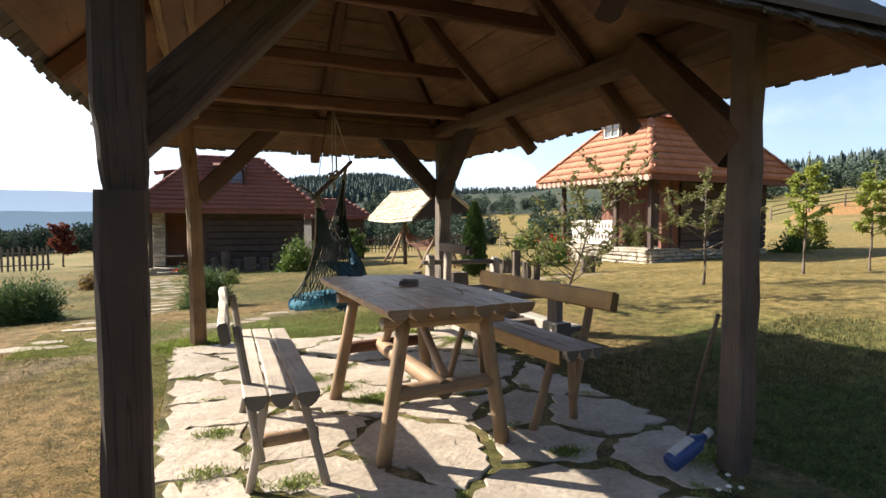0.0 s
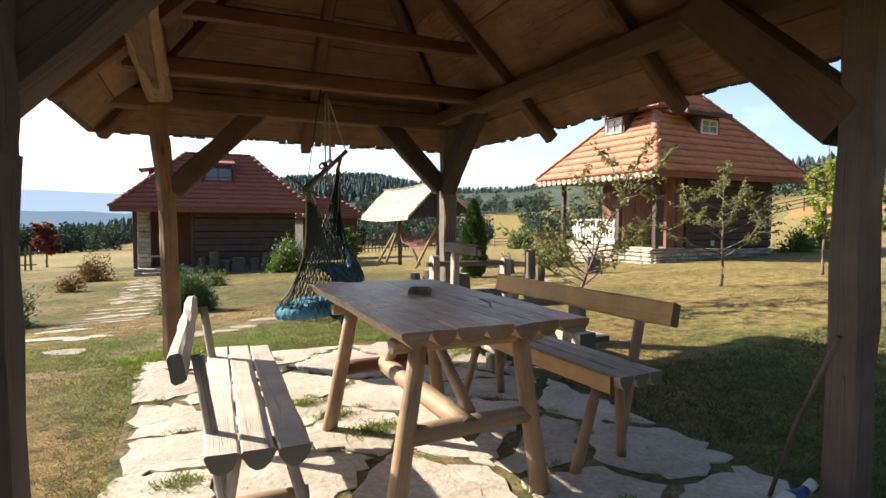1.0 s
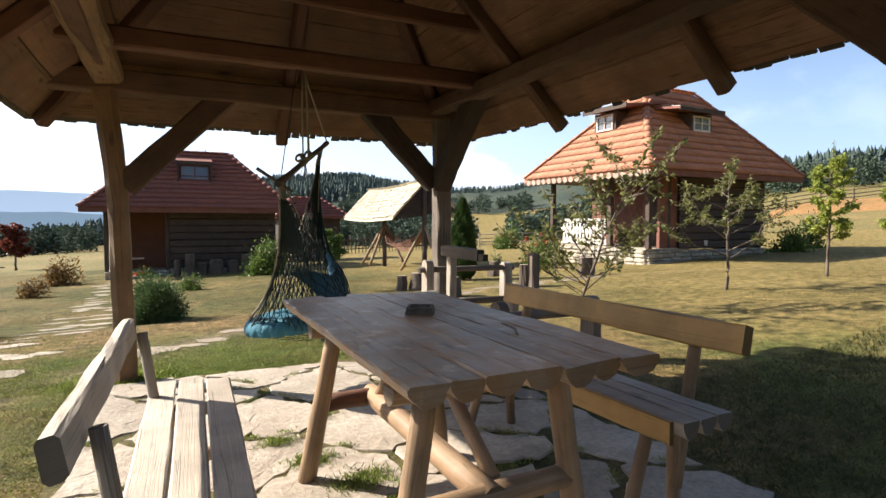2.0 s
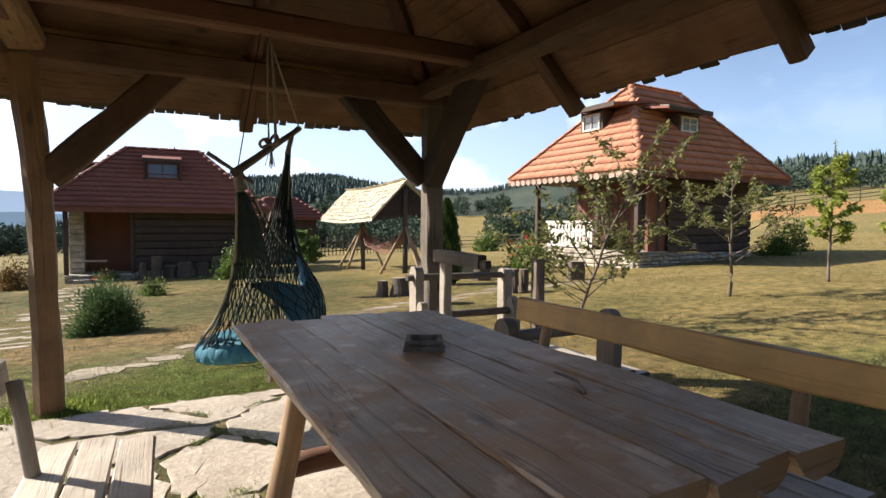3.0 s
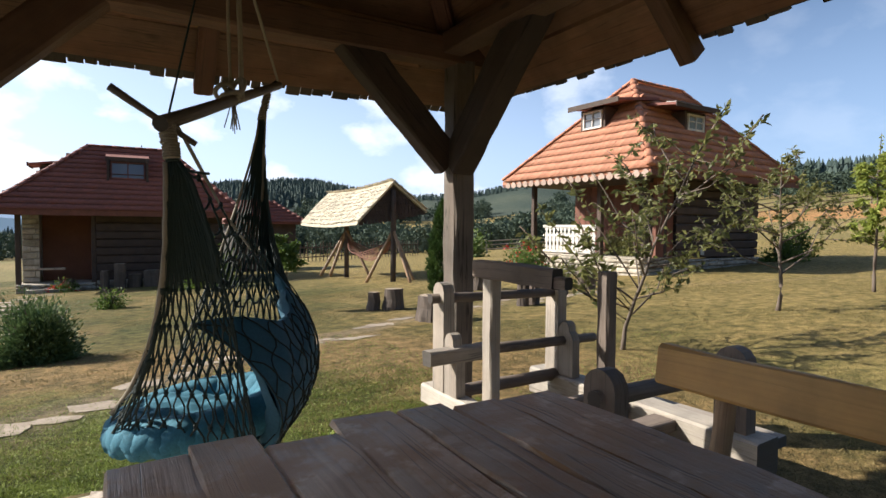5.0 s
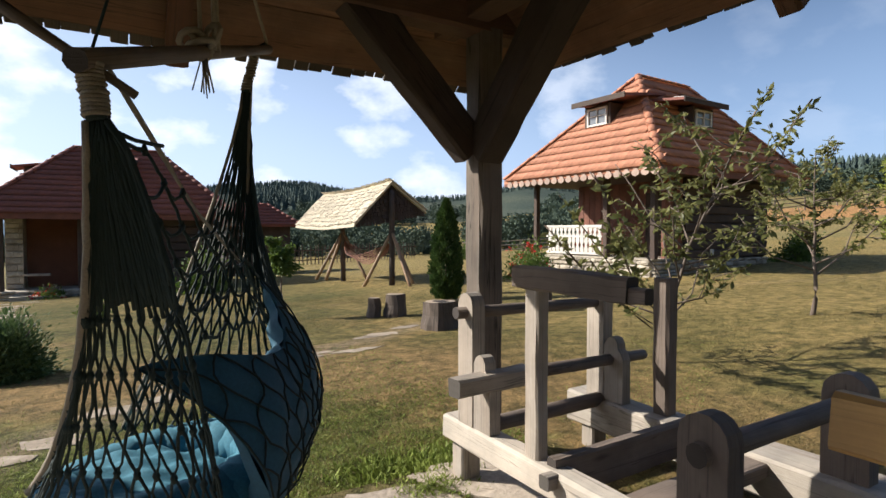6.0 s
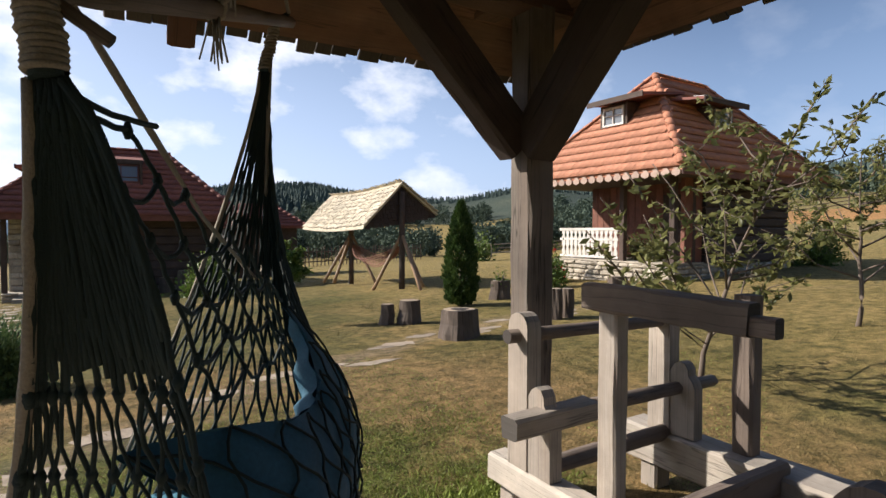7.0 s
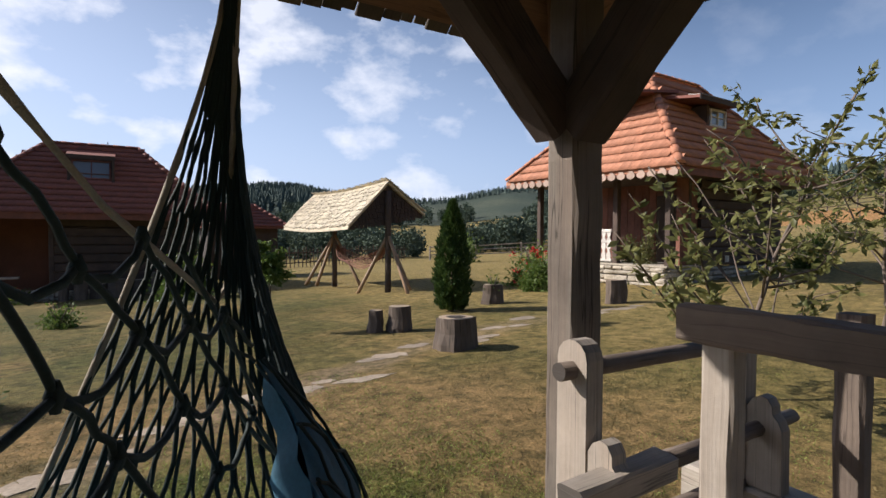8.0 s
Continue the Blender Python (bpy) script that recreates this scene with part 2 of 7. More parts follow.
def leafy(name, c0, c1, rough=0.5, trans=0.25):
    m, n, l, b = node_mat(name)
    geo = n.new("ShaderNodeNewGeometry")
    tcn = n.new("ShaderNodeTexCoord")
    big = noise_tex(n, l, tcn.outputs["Object"], 1.3, 3, 0.6)
    md = n.new("ShaderNodeMath")
    md.operation = "MULTIPLY_ADD"
    md.inputs[1].default_value, md.inputs[2].default_value = 0.6, -0.1
    l.new(geo.outputs["Random Per Island"], md.inputs[0])
    ad = n.new("ShaderNodeMath")
    l.new(md.outputs[0], ad.inputs[0])
    l.new(big, ad.inputs[1])
    col = ramp(n, l, ad.outputs[0], [(0.35, c0), (0.95, c1)])
    l.new(col, b.inputs["Base Color"])
    b.inputs["Roughness"].default_value = rough
    b.inputs["Specular IOR Level"].default_value = 0.3
    tr = n.new("ShaderNodeBsdfTranslucent")
    l.new(col, tr.inputs["Color"])
    ms = n.new("ShaderNodeMixShader")
    ms.inputs["Fac"].default_value = trans
    out = n["Material Output"]
    l.new(b.outputs["BSDF"], ms.inputs[1])
    l.new(tr.outputs["BSDF"], ms.inputs[2])
    l.new(ms.outputs["Shader"], out.inputs["Surface"])
    return m


def plain(name, c, rough=0.5, metal=0.0, bumpy=0.0, scale=30):
    m, n, l, b = node_mat(name)
    tcn = n.new("ShaderNodeTexCoord")
    t = noise_tex(n, l, tcn.outputs["Object"], scale, 4, 0.6)
    l.new(mixc(n, l, 1.0, c, ramp(n, l, t, [(0.3, (0.78,) * 3), (0.7, (1.1,) * 3)]), "MULTIPLY"), b.inputs["Base Color"])
    b.inputs["Roughness"].default_value, b.inputs["Metallic"].default_value = rough, metal
    if bumpy:
        bump(n, l, t, b, bumpy, 0.005)
    return m


def ground_mat(name, green, dry, soil, patch=0.35, green_bias=0.5, shade_green=None):
    m, n, l, b = node_mat(name)
    tcn = n.new("ShaderNodeTexCoord")
    o = tcn.outputs["Object"]
    big = noise_tex(n, l, o, patch, 5, 0.62)
    mid = noise_tex(n, l, o, 2.3, 6, 0.68)
    fine = noise_tex(n, l, o, 55, 5, 0.75)
    col = ramp(n, l, big, [(green_bias - 0.08, green), (green_bias + 0.08, dry)])
    col = mixc(n, l, ramp(n, l, mid, [(0.56, (0, 0, 0)), (0.72, (0.8, 0.8, 0.8))]), col, soil)
    col = mixc(n, l, ramp(n, l, mid, [(0.28, (0.7, 0.7, 0.7)), (0.42, (0, 0, 0))]), col, green)
    if shade_green:
        # greener colour, darkened where the gazebo's shadow falls, with a ragged outer edge
        sub = n.new("ShaderNodeVectorMath")
        sub.operation = "SUBTRACT"
        sub.inputs[1].default_value = (3.9, 2.8, 0)
        l.new(o, sub.inputs[0])
        ln = n.new("ShaderNodeVectorMath")
        ln.operation = "LENGTH"
        l.new(sub.outputs["Vector"], ln.inputs[0])
        ma = n.new("ShaderNodeMath")
        ma.operation = "MULTIPLY_ADD"
        ma.inputs[1].default_value = 3.2
        l.new(mid, ma.inputs[0])
        l.new(ln.outputs["Value"], ma.inputs[2])
        mrl = n.new("ShaderNodeMapRange")
        mrl.inputs["From Min"].default_value, mrl.inputs["From Max"].default_value = 3.6, 5.2
        mrl.inputs["To Min"].default_value, mrl.inputs["To Max"].default_value = 0.92, 0.0
        l.new(ma.outputs[0], mrl.inputs["Value"])
        col = mixc(n, l, mrl.outputs["Result"], col, shade_green)
        sub2 = n.new("ShaderNodeVectorMath")
        sub2.operation = "SUBTRACT"
        sub2.inputs[1].default_value = (1.0, 5.7, 0)
        l.new(o, sub2.inputs[0])
        ln2 = n.new("ShaderNodeVectorMath")
        ln2.operation = "LENGTH"
        l.new(sub2.outputs["Vector"], ln2.inputs[0])
        ma2 = n.new("ShaderNodeMath")
        ma2.operation = "MULTIPLY_ADD"
        ma2.inputs[1].default_value = 2.0
        l.new(mid, ma2.inputs[0])
        l.new(ln2.outputs["Value"], ma2.inputs[2])
        mr2 = n.new("ShaderNodeMapRange")
        mr2.inputs["From Min"].default_value, mr2.inputs["From Max"].default_value = 1.9, 3.3
        mr2.inputs["To Min"].default_value, mr2.inputs["To Max"].default_value = 0.8, 0.0
        l.new(ma2.outputs[0], mr2.inputs["Value"])
        col = mixc(n, l, mr2.outputs["Result"], col, (0.115, 0.165, 0.04))
    # olive mottling, drawn out across the slope
    mott = noise_tex(n, l, o, 1.0, 5, 0.7, (0.75, 1.5, 1))
    col = mixc(n, l, ramp(n, l, mott, [(0.44, (0, 0, 0)), (0.56, (0.8, 0.8, 0.8))]), col, tuple(0.8 * a + 0.24 * c for a, c in zip(green, dry)))
    if shade_green:
        # a dry tan ring outside the green one
        mt = n.new("ShaderNodeMapRange")
        mt.inputs["From Min"].default_value, mt.inputs["From Max"].default_value = 0.0, 10.0
        l.new(ma2.outputs[0], mt.inputs["Value"])
        ri = ramp(n, l, mt.outputs["Result"], [(0.26, (0, 0, 0)), (0.32, (0.78, 0.78, 0.78)), (0.43, (0.78, 0.78, 0.78)), (0.52, (0, 0, 0))])
        col = mixc(n, l, ri, col, (0.27, 0.185, 0.095))
        # a trodden path of bare soil, curving off towards the house
        sp = n.new("ShaderNodeSeparateXYZ")
        l.new(o, sp.inputs[0])
        steps = [("MULTIPLY", sp.outputs["X"], sp.outputs["X"]), ("MULTIPLY_ADD", None, 0.068, -6.35), ("ADD", None, sp.outputs["Y"]), ("SUBTRACT", None, sp.outputs["X"])]
        last = None
        for op, *args in steps:
            nd = n.new("ShaderNodeMath")
            nd.operation = op
            for k, a in enumerate(args):
                if a is None:
                    l.new(last, nd.inputs[k])
                elif isinstance(a, float):
                    nd.inputs[k].default_value = a
                else:
                    l.new(a, nd.inputs[k])
            last = nd.outputs[0]
        ab = n.new("ShaderNodeMath")
        ab.operation = "ABSOLUTE"
        l.new(last, ab.inputs[0])
        rag = n.new("ShaderNodeMath")
        rag.operation = "MULTIPLY_ADD"
        rag.inputs[1].default_value = 1.1
        l.new(mid, rag.inputs[0])
        l.new(ab.outputs[0], rag.inputs[2])
        mp = n.new("ShaderNodeMapRange")
        mp.inputs["From Min"].default_value, mp.inputs["From Max"].default_value = 0.6, 0.95
        mp.inputs["To Min"].default_value, mp.inputs["To Max"].default_value = 0.75, 0.0
        l.new(rag.outputs[0], mp.inputs["Value"])
        col = mixc(n, l, mp.outputs["Result"], col, (0.25, 0.195, 0.145))
        # bleached golden grass on the open slope towards the house
        sx = n.new("ShaderNodeSeparateXYZ")
        l.new(o, sx.inputs[0])
        gm = n.new("ShaderNodeMath")
        gm.operation = "MULTIPLY_ADD"
        gm.inputs[1].default_value = 6.0
        l.new(big, gm.inputs[0])
        l.new(sx.outputs["X"], gm.inputs[2])
        mg = n.new("ShaderNodeMapRange")
        mg.inputs["From Min"].default_value, mg.inputs["From Max"].default_value = 7.0, 10.5
        mg.inputs["To Min"].default_value, mg.inputs["To Max"].default_value = 0.0, 0.7
        l.new(gm.outputs[0], mg.inputs["Value"])
        col = mixc(n, l, mg.outputs["Result"], col, (0.33, 0.255, 0.115))
    tuft = noise_tex(n, l, o, 7.0, 6, 0.72)
    col = mixc(n, l, 1.0, col, ramp(n, l, tuft, [(0.36, (0.42, 0.47, 0.38)), (0.6, (1.3, 1.24, 1.12))]), "MULTIPLY")
    col = mixc(n, l, 1.0, col, ramp(n, l, fine, [(0.3, (0.45, 0.45, 0.45)), (0.72, (1.4, 1.37, 1.28))]), "MULTIPLY")
    l.new(col, b.inputs["Base Color"])
    b.inputs["Roughness"].default_value = 0.95
    b.inputs["Specular IOR Level"].default_value = 0.15
    bump(n, l, mixc(n, l, 0.3, tuft, fine), b, 1.0, 0.07 if shade_green else 0.03)
    return m


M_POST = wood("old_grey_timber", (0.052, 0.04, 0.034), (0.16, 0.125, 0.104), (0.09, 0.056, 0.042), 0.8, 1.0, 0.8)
# red-brown timber with backlit shade put into its colour
M_POSTN = wood("backlit_red_brown_timber", (0.034, 0.024, 0.02), (0.098, 0.07, 0.058), (0.062, 0.036, 0.028), 0.85, 1.0, 0.8)
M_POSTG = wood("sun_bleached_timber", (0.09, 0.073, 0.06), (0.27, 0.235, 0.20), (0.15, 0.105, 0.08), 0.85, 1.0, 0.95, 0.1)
M_POSTL = wood("barkless_trunk", (0.18, 0.11, 0.058), (0.37, 0.24, 0.132), (0.28, 0.135, 0.062), 0.75, 0.8, 0.6)
M_BEAM = wood("brown_beam", (0.062, 0.034, 0.022), (0.165, 0.094, 0.06), (0.105, 0.046, 0.027), 0.8, 1.0, 0.5)
M_RAFTER = wood("red_brown_rafter", (0.075, 0.032, 0.02), (0.17, 0.074, 0.043), (0.14, 0.06, 0.03), 0.75)
M_BOARD = wood("roof_board", (0.112, 0.056, 0.035), (0.285, 0.168, 0.1), (0.17, 0.075, 0.038), 0.8, 1.0, 0.6, 0.38)
M_SHINGLE = wood("shingle_wood", (0.05, 0.04, 0.032), (0.14, 0.115, 0.09), (0.09, 0.07, 0.055), 0.9, 1.0, 0.4, 0.35)
M_TABLE = wood("weathered_tabletop", (0.185, 0.122, 0.08), (0.58, 0.435, 0.315), (0.29, 0.15, 0.058), 0.4, 0.8, 0.75, 0.2, ends=0.6, blotch=0.8)
M_SEAT = wood("grey_bench_plank", (0.38, 0.33, 0.28), (0.60, 0.54, 0.475), (0.50, 0.40, 0.31), 0.6, 1.0, 0.5, 0.12)
M_LEG = wood("peeled_log", (0.20, 0.13, 0.072), (0.40, 0.275, 0.17), (0.27, 0.155, 0.085), 0.6, 0.7, 0.4, 0.15)
M_HONEY = wood("honey_plank", (0.36, 0.20, 0.06), (0.57, 0.35, 0.12), (0.46, 0.25, 0.075), 0.5, 0.8, 0.3, 0.1)
M_LOOM = wood("silver_weathered_wood", (0.23, 0.20, 0.17), (0.50, 0.45, 0.395), (0.34, 0.28, 0.225), 0.85, 1.0, 0.7, 0.15)
# bleached wood, with the sunlight on the sills added to its colour
M_SILL = wood("sunlit_bleached_sill", (0.36, 0.325, 0.28), (0.62, 0.575, 0.51), (0.47, 0.40, 0.33), 0.8, 1.0, 0.7, 0.08)
M_LOOMD = wood("dark_weathered_wood", (0.13, 0.10, 0.085), (0.27, 0.22, 0.185), (0.17, 0.13, 0.10), 0.8, 1.0, 0.6, 0.2)
M_STONE = mineral("flagstone", (0.32, 0.265, 0.21), (0.44, 0.375, 0.305), (0.55, 0.485, 0.415), 3.4, 0.85, 0.8, 0.02, 0.14, 30)
M_PATHS = mineral("trodden_stone", (0.22, 0.175, 0.125), (0.30, 0.245, 0.185), (0.40, 0.34, 0.27), 6, 0.9, 0.6, 0.015, 0.2, 40)
M_PATHL = mineral("path_stone", (0.28, 0.23, 0.17), (0.38, 0.32, 0.25), (0.47, 0.41, 0.335), 5, 0.9, 0.6, 0.015, 0.2, 40)
M_RUBBLE = mineral("rubble_stone", (0.30, 0.26, 0.20), (0.48, 0.43, 0.35), (0.56, 0.51, 0.43), 4, 0.9, 0.5, 0.02, 0.25)
M_LAWN = ground_mat("dry_lawn", (0.088, 0.094, 0.032), (0.24, 0.18, 0.083), (0.18, 0.117, 0.062), 0.33, 0.5, (0.095, 0.14, 0.036))
M_SOIL = ground_mat("soil_and_moss", (0.085, 0.09, 0.035), (0.20, 0.155, 0.095), (0.22, 0.175, 0.115), 1.6, 0.5)
M_FIELD = ground_mat("hay_field", (0.17, 0.16, 0.07), (0.33, 0.24, 0.125), (0.37, 0.215, 0.11), 0.03, 0.52)
M_HAY = ground_mat("cut_hay_strip", (0.30, 0.19, 0.09), (0.43, 0.235, 0.115), (0.40, 0.22, 0.11), 0.05, 0.4)
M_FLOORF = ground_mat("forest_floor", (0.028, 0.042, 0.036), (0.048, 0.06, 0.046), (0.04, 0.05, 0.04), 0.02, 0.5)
# distance haze put into the hill colour as a bluish grey cast
M_HILL = ground_mat("hazy_hill_meadow", (0.042, 0.064, 0.062), (0.10, 0.118, 0.098), (0.07, 0.09, 0.078), 0.012, 0.52)
M_TILE = mineral("clay_roof_tile", (0.42, 0.175, 0.10), (0.49, 0.215, 0.125), (0.55, 0.255, 0.155), 0.9, 0.8, 0.2, 0.006, 0.11, 18)
M_TILE2 = mineral("dark_clay_tile", (0.21, 0.072, 0.053), (0.25, 0.088, 0.064), (0.28, 0.105, 0.075), 0.8, 0.75, 0.15, 0.006, 0.08, 14)


# ---- terrain ----
def smooth(a, b, x):
    t = min(1.0, max(0.0, (x - a) / (b - a)))
    return t * t * (3 - 2 * t)


CX, CY = 1.5, 4.0
# bearings from 100 round to -180: unseen rise added to block low sky
BEAR = [-180, -90, -40, -15, 0, 10, 16, 24, 31, 41, 50, 55, 62, 75, 100, 180]
E80 = [0.10, -0.02, -0.055, -0.056, -0.05, -0.046, -0.044, -0.044, -0.043, -0.036, -0.004, 0.018, 0.042, 0.055, 0.08, 0.10]
E400 = [0.26, 0.0, -0.045, -0.05, 0.0, 0.058, 0.066, 0.049, 0.05, 0.074, 0.06, 0.062, 0.068, 0.07, 0.15, 0.26]
E1500 = [0.2, 0.01, -0.03, -0.03, 0.0, 0.03, 0.035, 0.035, 0.05, 0.055, 0.05, 0.05, 0.05, 0.05, 0.12, 0.2]


def table(bearing, values):
    for i in range(len(BEAR) - 1):
        if bearing <= BEAR[i + 1]:
            t = (bearing - BEAR[i]) / (BEAR[i + 1] - BEAR[i])
            t = t * t * (3 - 2 * t)
            return values[i] + (values[i + 1] - values[i]) * t
    return values[-1]


def gz(x, y):
    """Height of the ground."""
    r = math.hypot(x - CX, y - CY)
    near = -0.045 * (y - 6) + 0.033 * (x - 2)
    if r < 22:
        d = math.hypot(max(-0.6 - x, 0, x - 3.7), max(-4 - y, 0, y - 6.2))
        return near * smooth(0.0, 4.0, d) - 0.02 * (1 - smooth(0.0, 0.6, d))
    b = math.degrees(math.atan2(x - CX, y - CY))
    s = 22 / r
    k25 = (-0.045 * ((y - CY) * s + CY - 6) + 0.033 * ((x - CX) * s + CX - 2)) / 22
    lr = math.log(r)
    knots = [(math.log(22), k25), (math.log(85), table(b, E80)), (math.log(400), table(b, E400)), (math.log(1500), table(b, E1500))]
    e = knots[-1][1]
    for (l0, e0), (l1, e1) in zip(knots, knots[1:]):
        if lr <= l1:
            t = (lr - l0) / (l1 - l0)
            e = e0 + (e1 - e0) * smooth(0, 1, t) if l0 > 4 else e0 + (e1 - e0) * t
            break
    bumpy = noise.noise(Vector((x * 0.008, y * 0.008, 0))) * 0.012 * smooth(120, 400, r)
    return r * (e + bumpy) + 1.1 * smooth(22, 85, r)


def make_ground():
    rings = [0.0] + [0.6 * 1.0 * i for i in range(1, 14)]
    while rings[-1] < 1500:
        rings.append(rings[-1] * 1.09)
    n = 240
    verts, faces, mats = [], [], []
    verts.append((CX, CY, gz(CX, CY)))
    for r in rings[1:]:
        for i in range(n):
            a = 2 * math.pi * i / n
            x, y = CX + r * math.sin(a), CY + r * math.cos(a)
            verts.append((x, y, gz(x, y)))

    def zone(r, b):
        b = b if b <= 180 else b - 360
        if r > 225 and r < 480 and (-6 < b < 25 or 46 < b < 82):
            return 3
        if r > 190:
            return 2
        if 44 < r < 66 and 58 < b < 82:
            return 4
        if r > 30 and (b > 46 or b < 4):
            return 1
        return 0
    for i in range(n):
        faces.append((0, 1 + (i + 1) % n, 1 + i))
        mats.append(0)
    for j in range(len(rings) - 2):
        for i in range(n):
            a, b = 1 + j * n + i, 1 + j * n + (i + 1) % n
            faces.append((a, b, b + n, a + n))
            mats.append(zone(rings[j + 1], (i + 0.5) * 360 / n))
    me = bpy.data.meshes.new("ground")
    me.from_pydata(verts, [], faces)
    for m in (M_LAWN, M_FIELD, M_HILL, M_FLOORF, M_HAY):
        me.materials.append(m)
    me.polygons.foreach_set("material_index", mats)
    me.polygons.foreach_set("use_smooth", [True] * len(faces))
    me.update()
    return tagged(new("ground", me), "dry yellow-green lawn running out into fields and hills", "ground", kind="structure")


make_ground()


# ---- gazebo ----
PX0, PX1, PY0, PY1 = 0.08, 2.68, 1.87, 5.83       # post lines
PL_Z0, PL_Z1 = 2.09, 2.22                         # wall plates
SLOPE, OVER = 0.95, 0.44
EX0, EX1, EY0, EY1 = PX0 - OVER, PX1 + OVER, PY0 - OVER, PY1 + OVER
RX = (PX0 + PX1) / 2
HALF = RX - EX0
RY0, RY1 = EY0 + HALF, EY1 - HALF
EAVE_U = PL_Z1 - OVER * SLOPE                     # underside of the rafters at the eave
RIDGE_U = EAVE_U + HALF * SLOPE


def under(x, y):
    return EAVE_U + SLOPE * min(x - EX0, EX1 - x, y - EY0, EY1 - y)


def make_gazebo():
    gz_ = thing("gazebo", "open timber gazebo with rough posts, braces and a hipped shingle roof", "gazebo")
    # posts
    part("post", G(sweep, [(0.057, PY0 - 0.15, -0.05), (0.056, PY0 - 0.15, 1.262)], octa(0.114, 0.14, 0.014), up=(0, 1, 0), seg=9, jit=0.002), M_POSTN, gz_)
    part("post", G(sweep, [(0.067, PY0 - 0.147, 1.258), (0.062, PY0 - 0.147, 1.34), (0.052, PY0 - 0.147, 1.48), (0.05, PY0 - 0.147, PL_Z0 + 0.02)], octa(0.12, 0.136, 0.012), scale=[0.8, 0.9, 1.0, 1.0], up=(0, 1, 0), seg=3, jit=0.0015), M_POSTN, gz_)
    part("post", G(sweep, [(2.595, PY0 + 0.02, -0.05), (2.60, PY0 + 0.02, PL_Z0)], octa(0.118, 0.12, 0.016), up=(0, 1, 0), seg=10, jit=0.004), M_POST, gz_)
    part("post", G(sweep, [(2.77, PY1 - 0.005, -0.05), (2.765, PY1 - 0.005, PL_Z0)], octa(0.14, 0.14, 0.014), up=(0, 1, 0), seg=12, jit=0.003), M_POSTG, gz_,
         "grey cracked timber post")
    part("post", G(sweep, [(0.212, PY1, -0.05), (0.205, PY1, 0.5), (0.196, PY1, 1.0), (0.184, PY1, 1.4), (0.15, PY1, 1.8), (0.12, PY1, 2.085)],
                   octa(0.135, 0.15, 0.034), scale=[1.08, 1.0, 0.98, 1.02, 1.05, 1.1], up=(0, 1, 0), jit=0.003, seg=3), M_POSTL, gz_,
         "pale peeled timber post with knots")
    # plates
    zc, ph = (PL_Z0 + PL_Z1) / 2, PL_Z1 - PL_Z0
    for y, drop in ((PY0, 0.0), (PY1, 0.03)):
        beam("wall_plate", (EX0 + 0.12, y, zc - drop / 2), (EX1 - 0.12, y, zc - drop / 2), 0.15, ph + drop, M_BEAM, gz_, seg=14)
    beam("wall_plate", (PX1, PY0 - 0.3, zc + 0.012), (PX1, PY1 + 0.3, zc + 0.012), 0.145, ph - 0.01, M_BEAM, gz_, seg=14)
    # the west plate is a half-peeled log with pale edges and a strip of red bark left underneath
    beam("wall_plate", (PX0 + 0.06, PY0 - 0.3, zc + 0.012), (PX0 + 0.07, PY1 - 0.078, zc + 0.012), 0.19, ph - 0.01, M_POSTL, gz_, "half-peeled pale log plate", seg=16, jit=0.006, c=0.03)
    part("bark_strip", G(sweep, [(PX0 + 0.066, PY0 + 0.1, PL_Z0 + 0.008), (PX0 + 0.075, 3.4, PL_Z0 + 0.01), (PX0 + 0.062, 4.4, PL_Z0 + 0.006), (PX0 + 0.078, 5.2, PL_Z0 + 0.012)],
                         octa(0.095, 0.022, 0.008), scale=[0.8, 1.15, 0.9, 0.3], seg=6, jit=0.004), M_RAFTER, gz_, "strip of red bark")
    # tie beams across
    beam("tie_beam", (PX0 - 0.12, 5.06, 2.235), (PX1 + 0.1, 5.0, 2.235), 0.11, 0.12, M_RAFTER, gz_, seg=12)
    for y in (3.14, 4.48):
        beam("collar_tie", (0.34, y + 0.075, 2.48), (2.42, y + 0.075, 2.48), 0.06, 0.11, M_RAFTER, gz_, seg=8)
    # knee braces
    zf, zt, run = 1.40, 2.12, 0.68

    def brace(px, py, dx, dy, w=0.13, h=0.2, zf=zf, run=run, mat=M_BEAM, zt=zt, ext=0.03, over=0.0):
        o = 0.05
        p0 = Vector((px + dx * o, py + dy * o, zf + 0.02))
        p1 = Vector((px + dx * (run + o), py + dy * (run + o), zt))
        d = (p1 - p0).normalized()
        beam("knee_brace", p0 - d * ext, p1 + d * over, w, h, mat, gz_, seg=6, up=(0.01, 0.01, 1))
    # the darker timber on some braces stands in for their shade
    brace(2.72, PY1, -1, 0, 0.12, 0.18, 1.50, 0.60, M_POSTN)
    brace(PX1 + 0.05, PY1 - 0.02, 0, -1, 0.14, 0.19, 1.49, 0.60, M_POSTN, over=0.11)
    brace(0.2, PY1, 1, 0, 0.12, 0.165)
    brace(2.61, PY0 + 0.03, 0, 1, 0.13, 0.2, 1.53, 0.68, zt=2.2)
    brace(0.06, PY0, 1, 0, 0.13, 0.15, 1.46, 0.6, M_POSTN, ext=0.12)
    # rafters
    rh = 0.1

    def rafter(x0, y0, x1, y1, w=0.09, h=rh, tail=0.03, mat=M_RAFTER):
        z0, z1 = under(x0, y0) + h / 2, under(x1, y1) + h / 2
        d = (Vector((x1, y1, z1)) - Vector((x0, y0, z0))).normalized()
        beam("rafter", Vector((x0, y0, z0)) - d * tail, (x1, y1, z1), w, h, mat, gz_, seg=6)
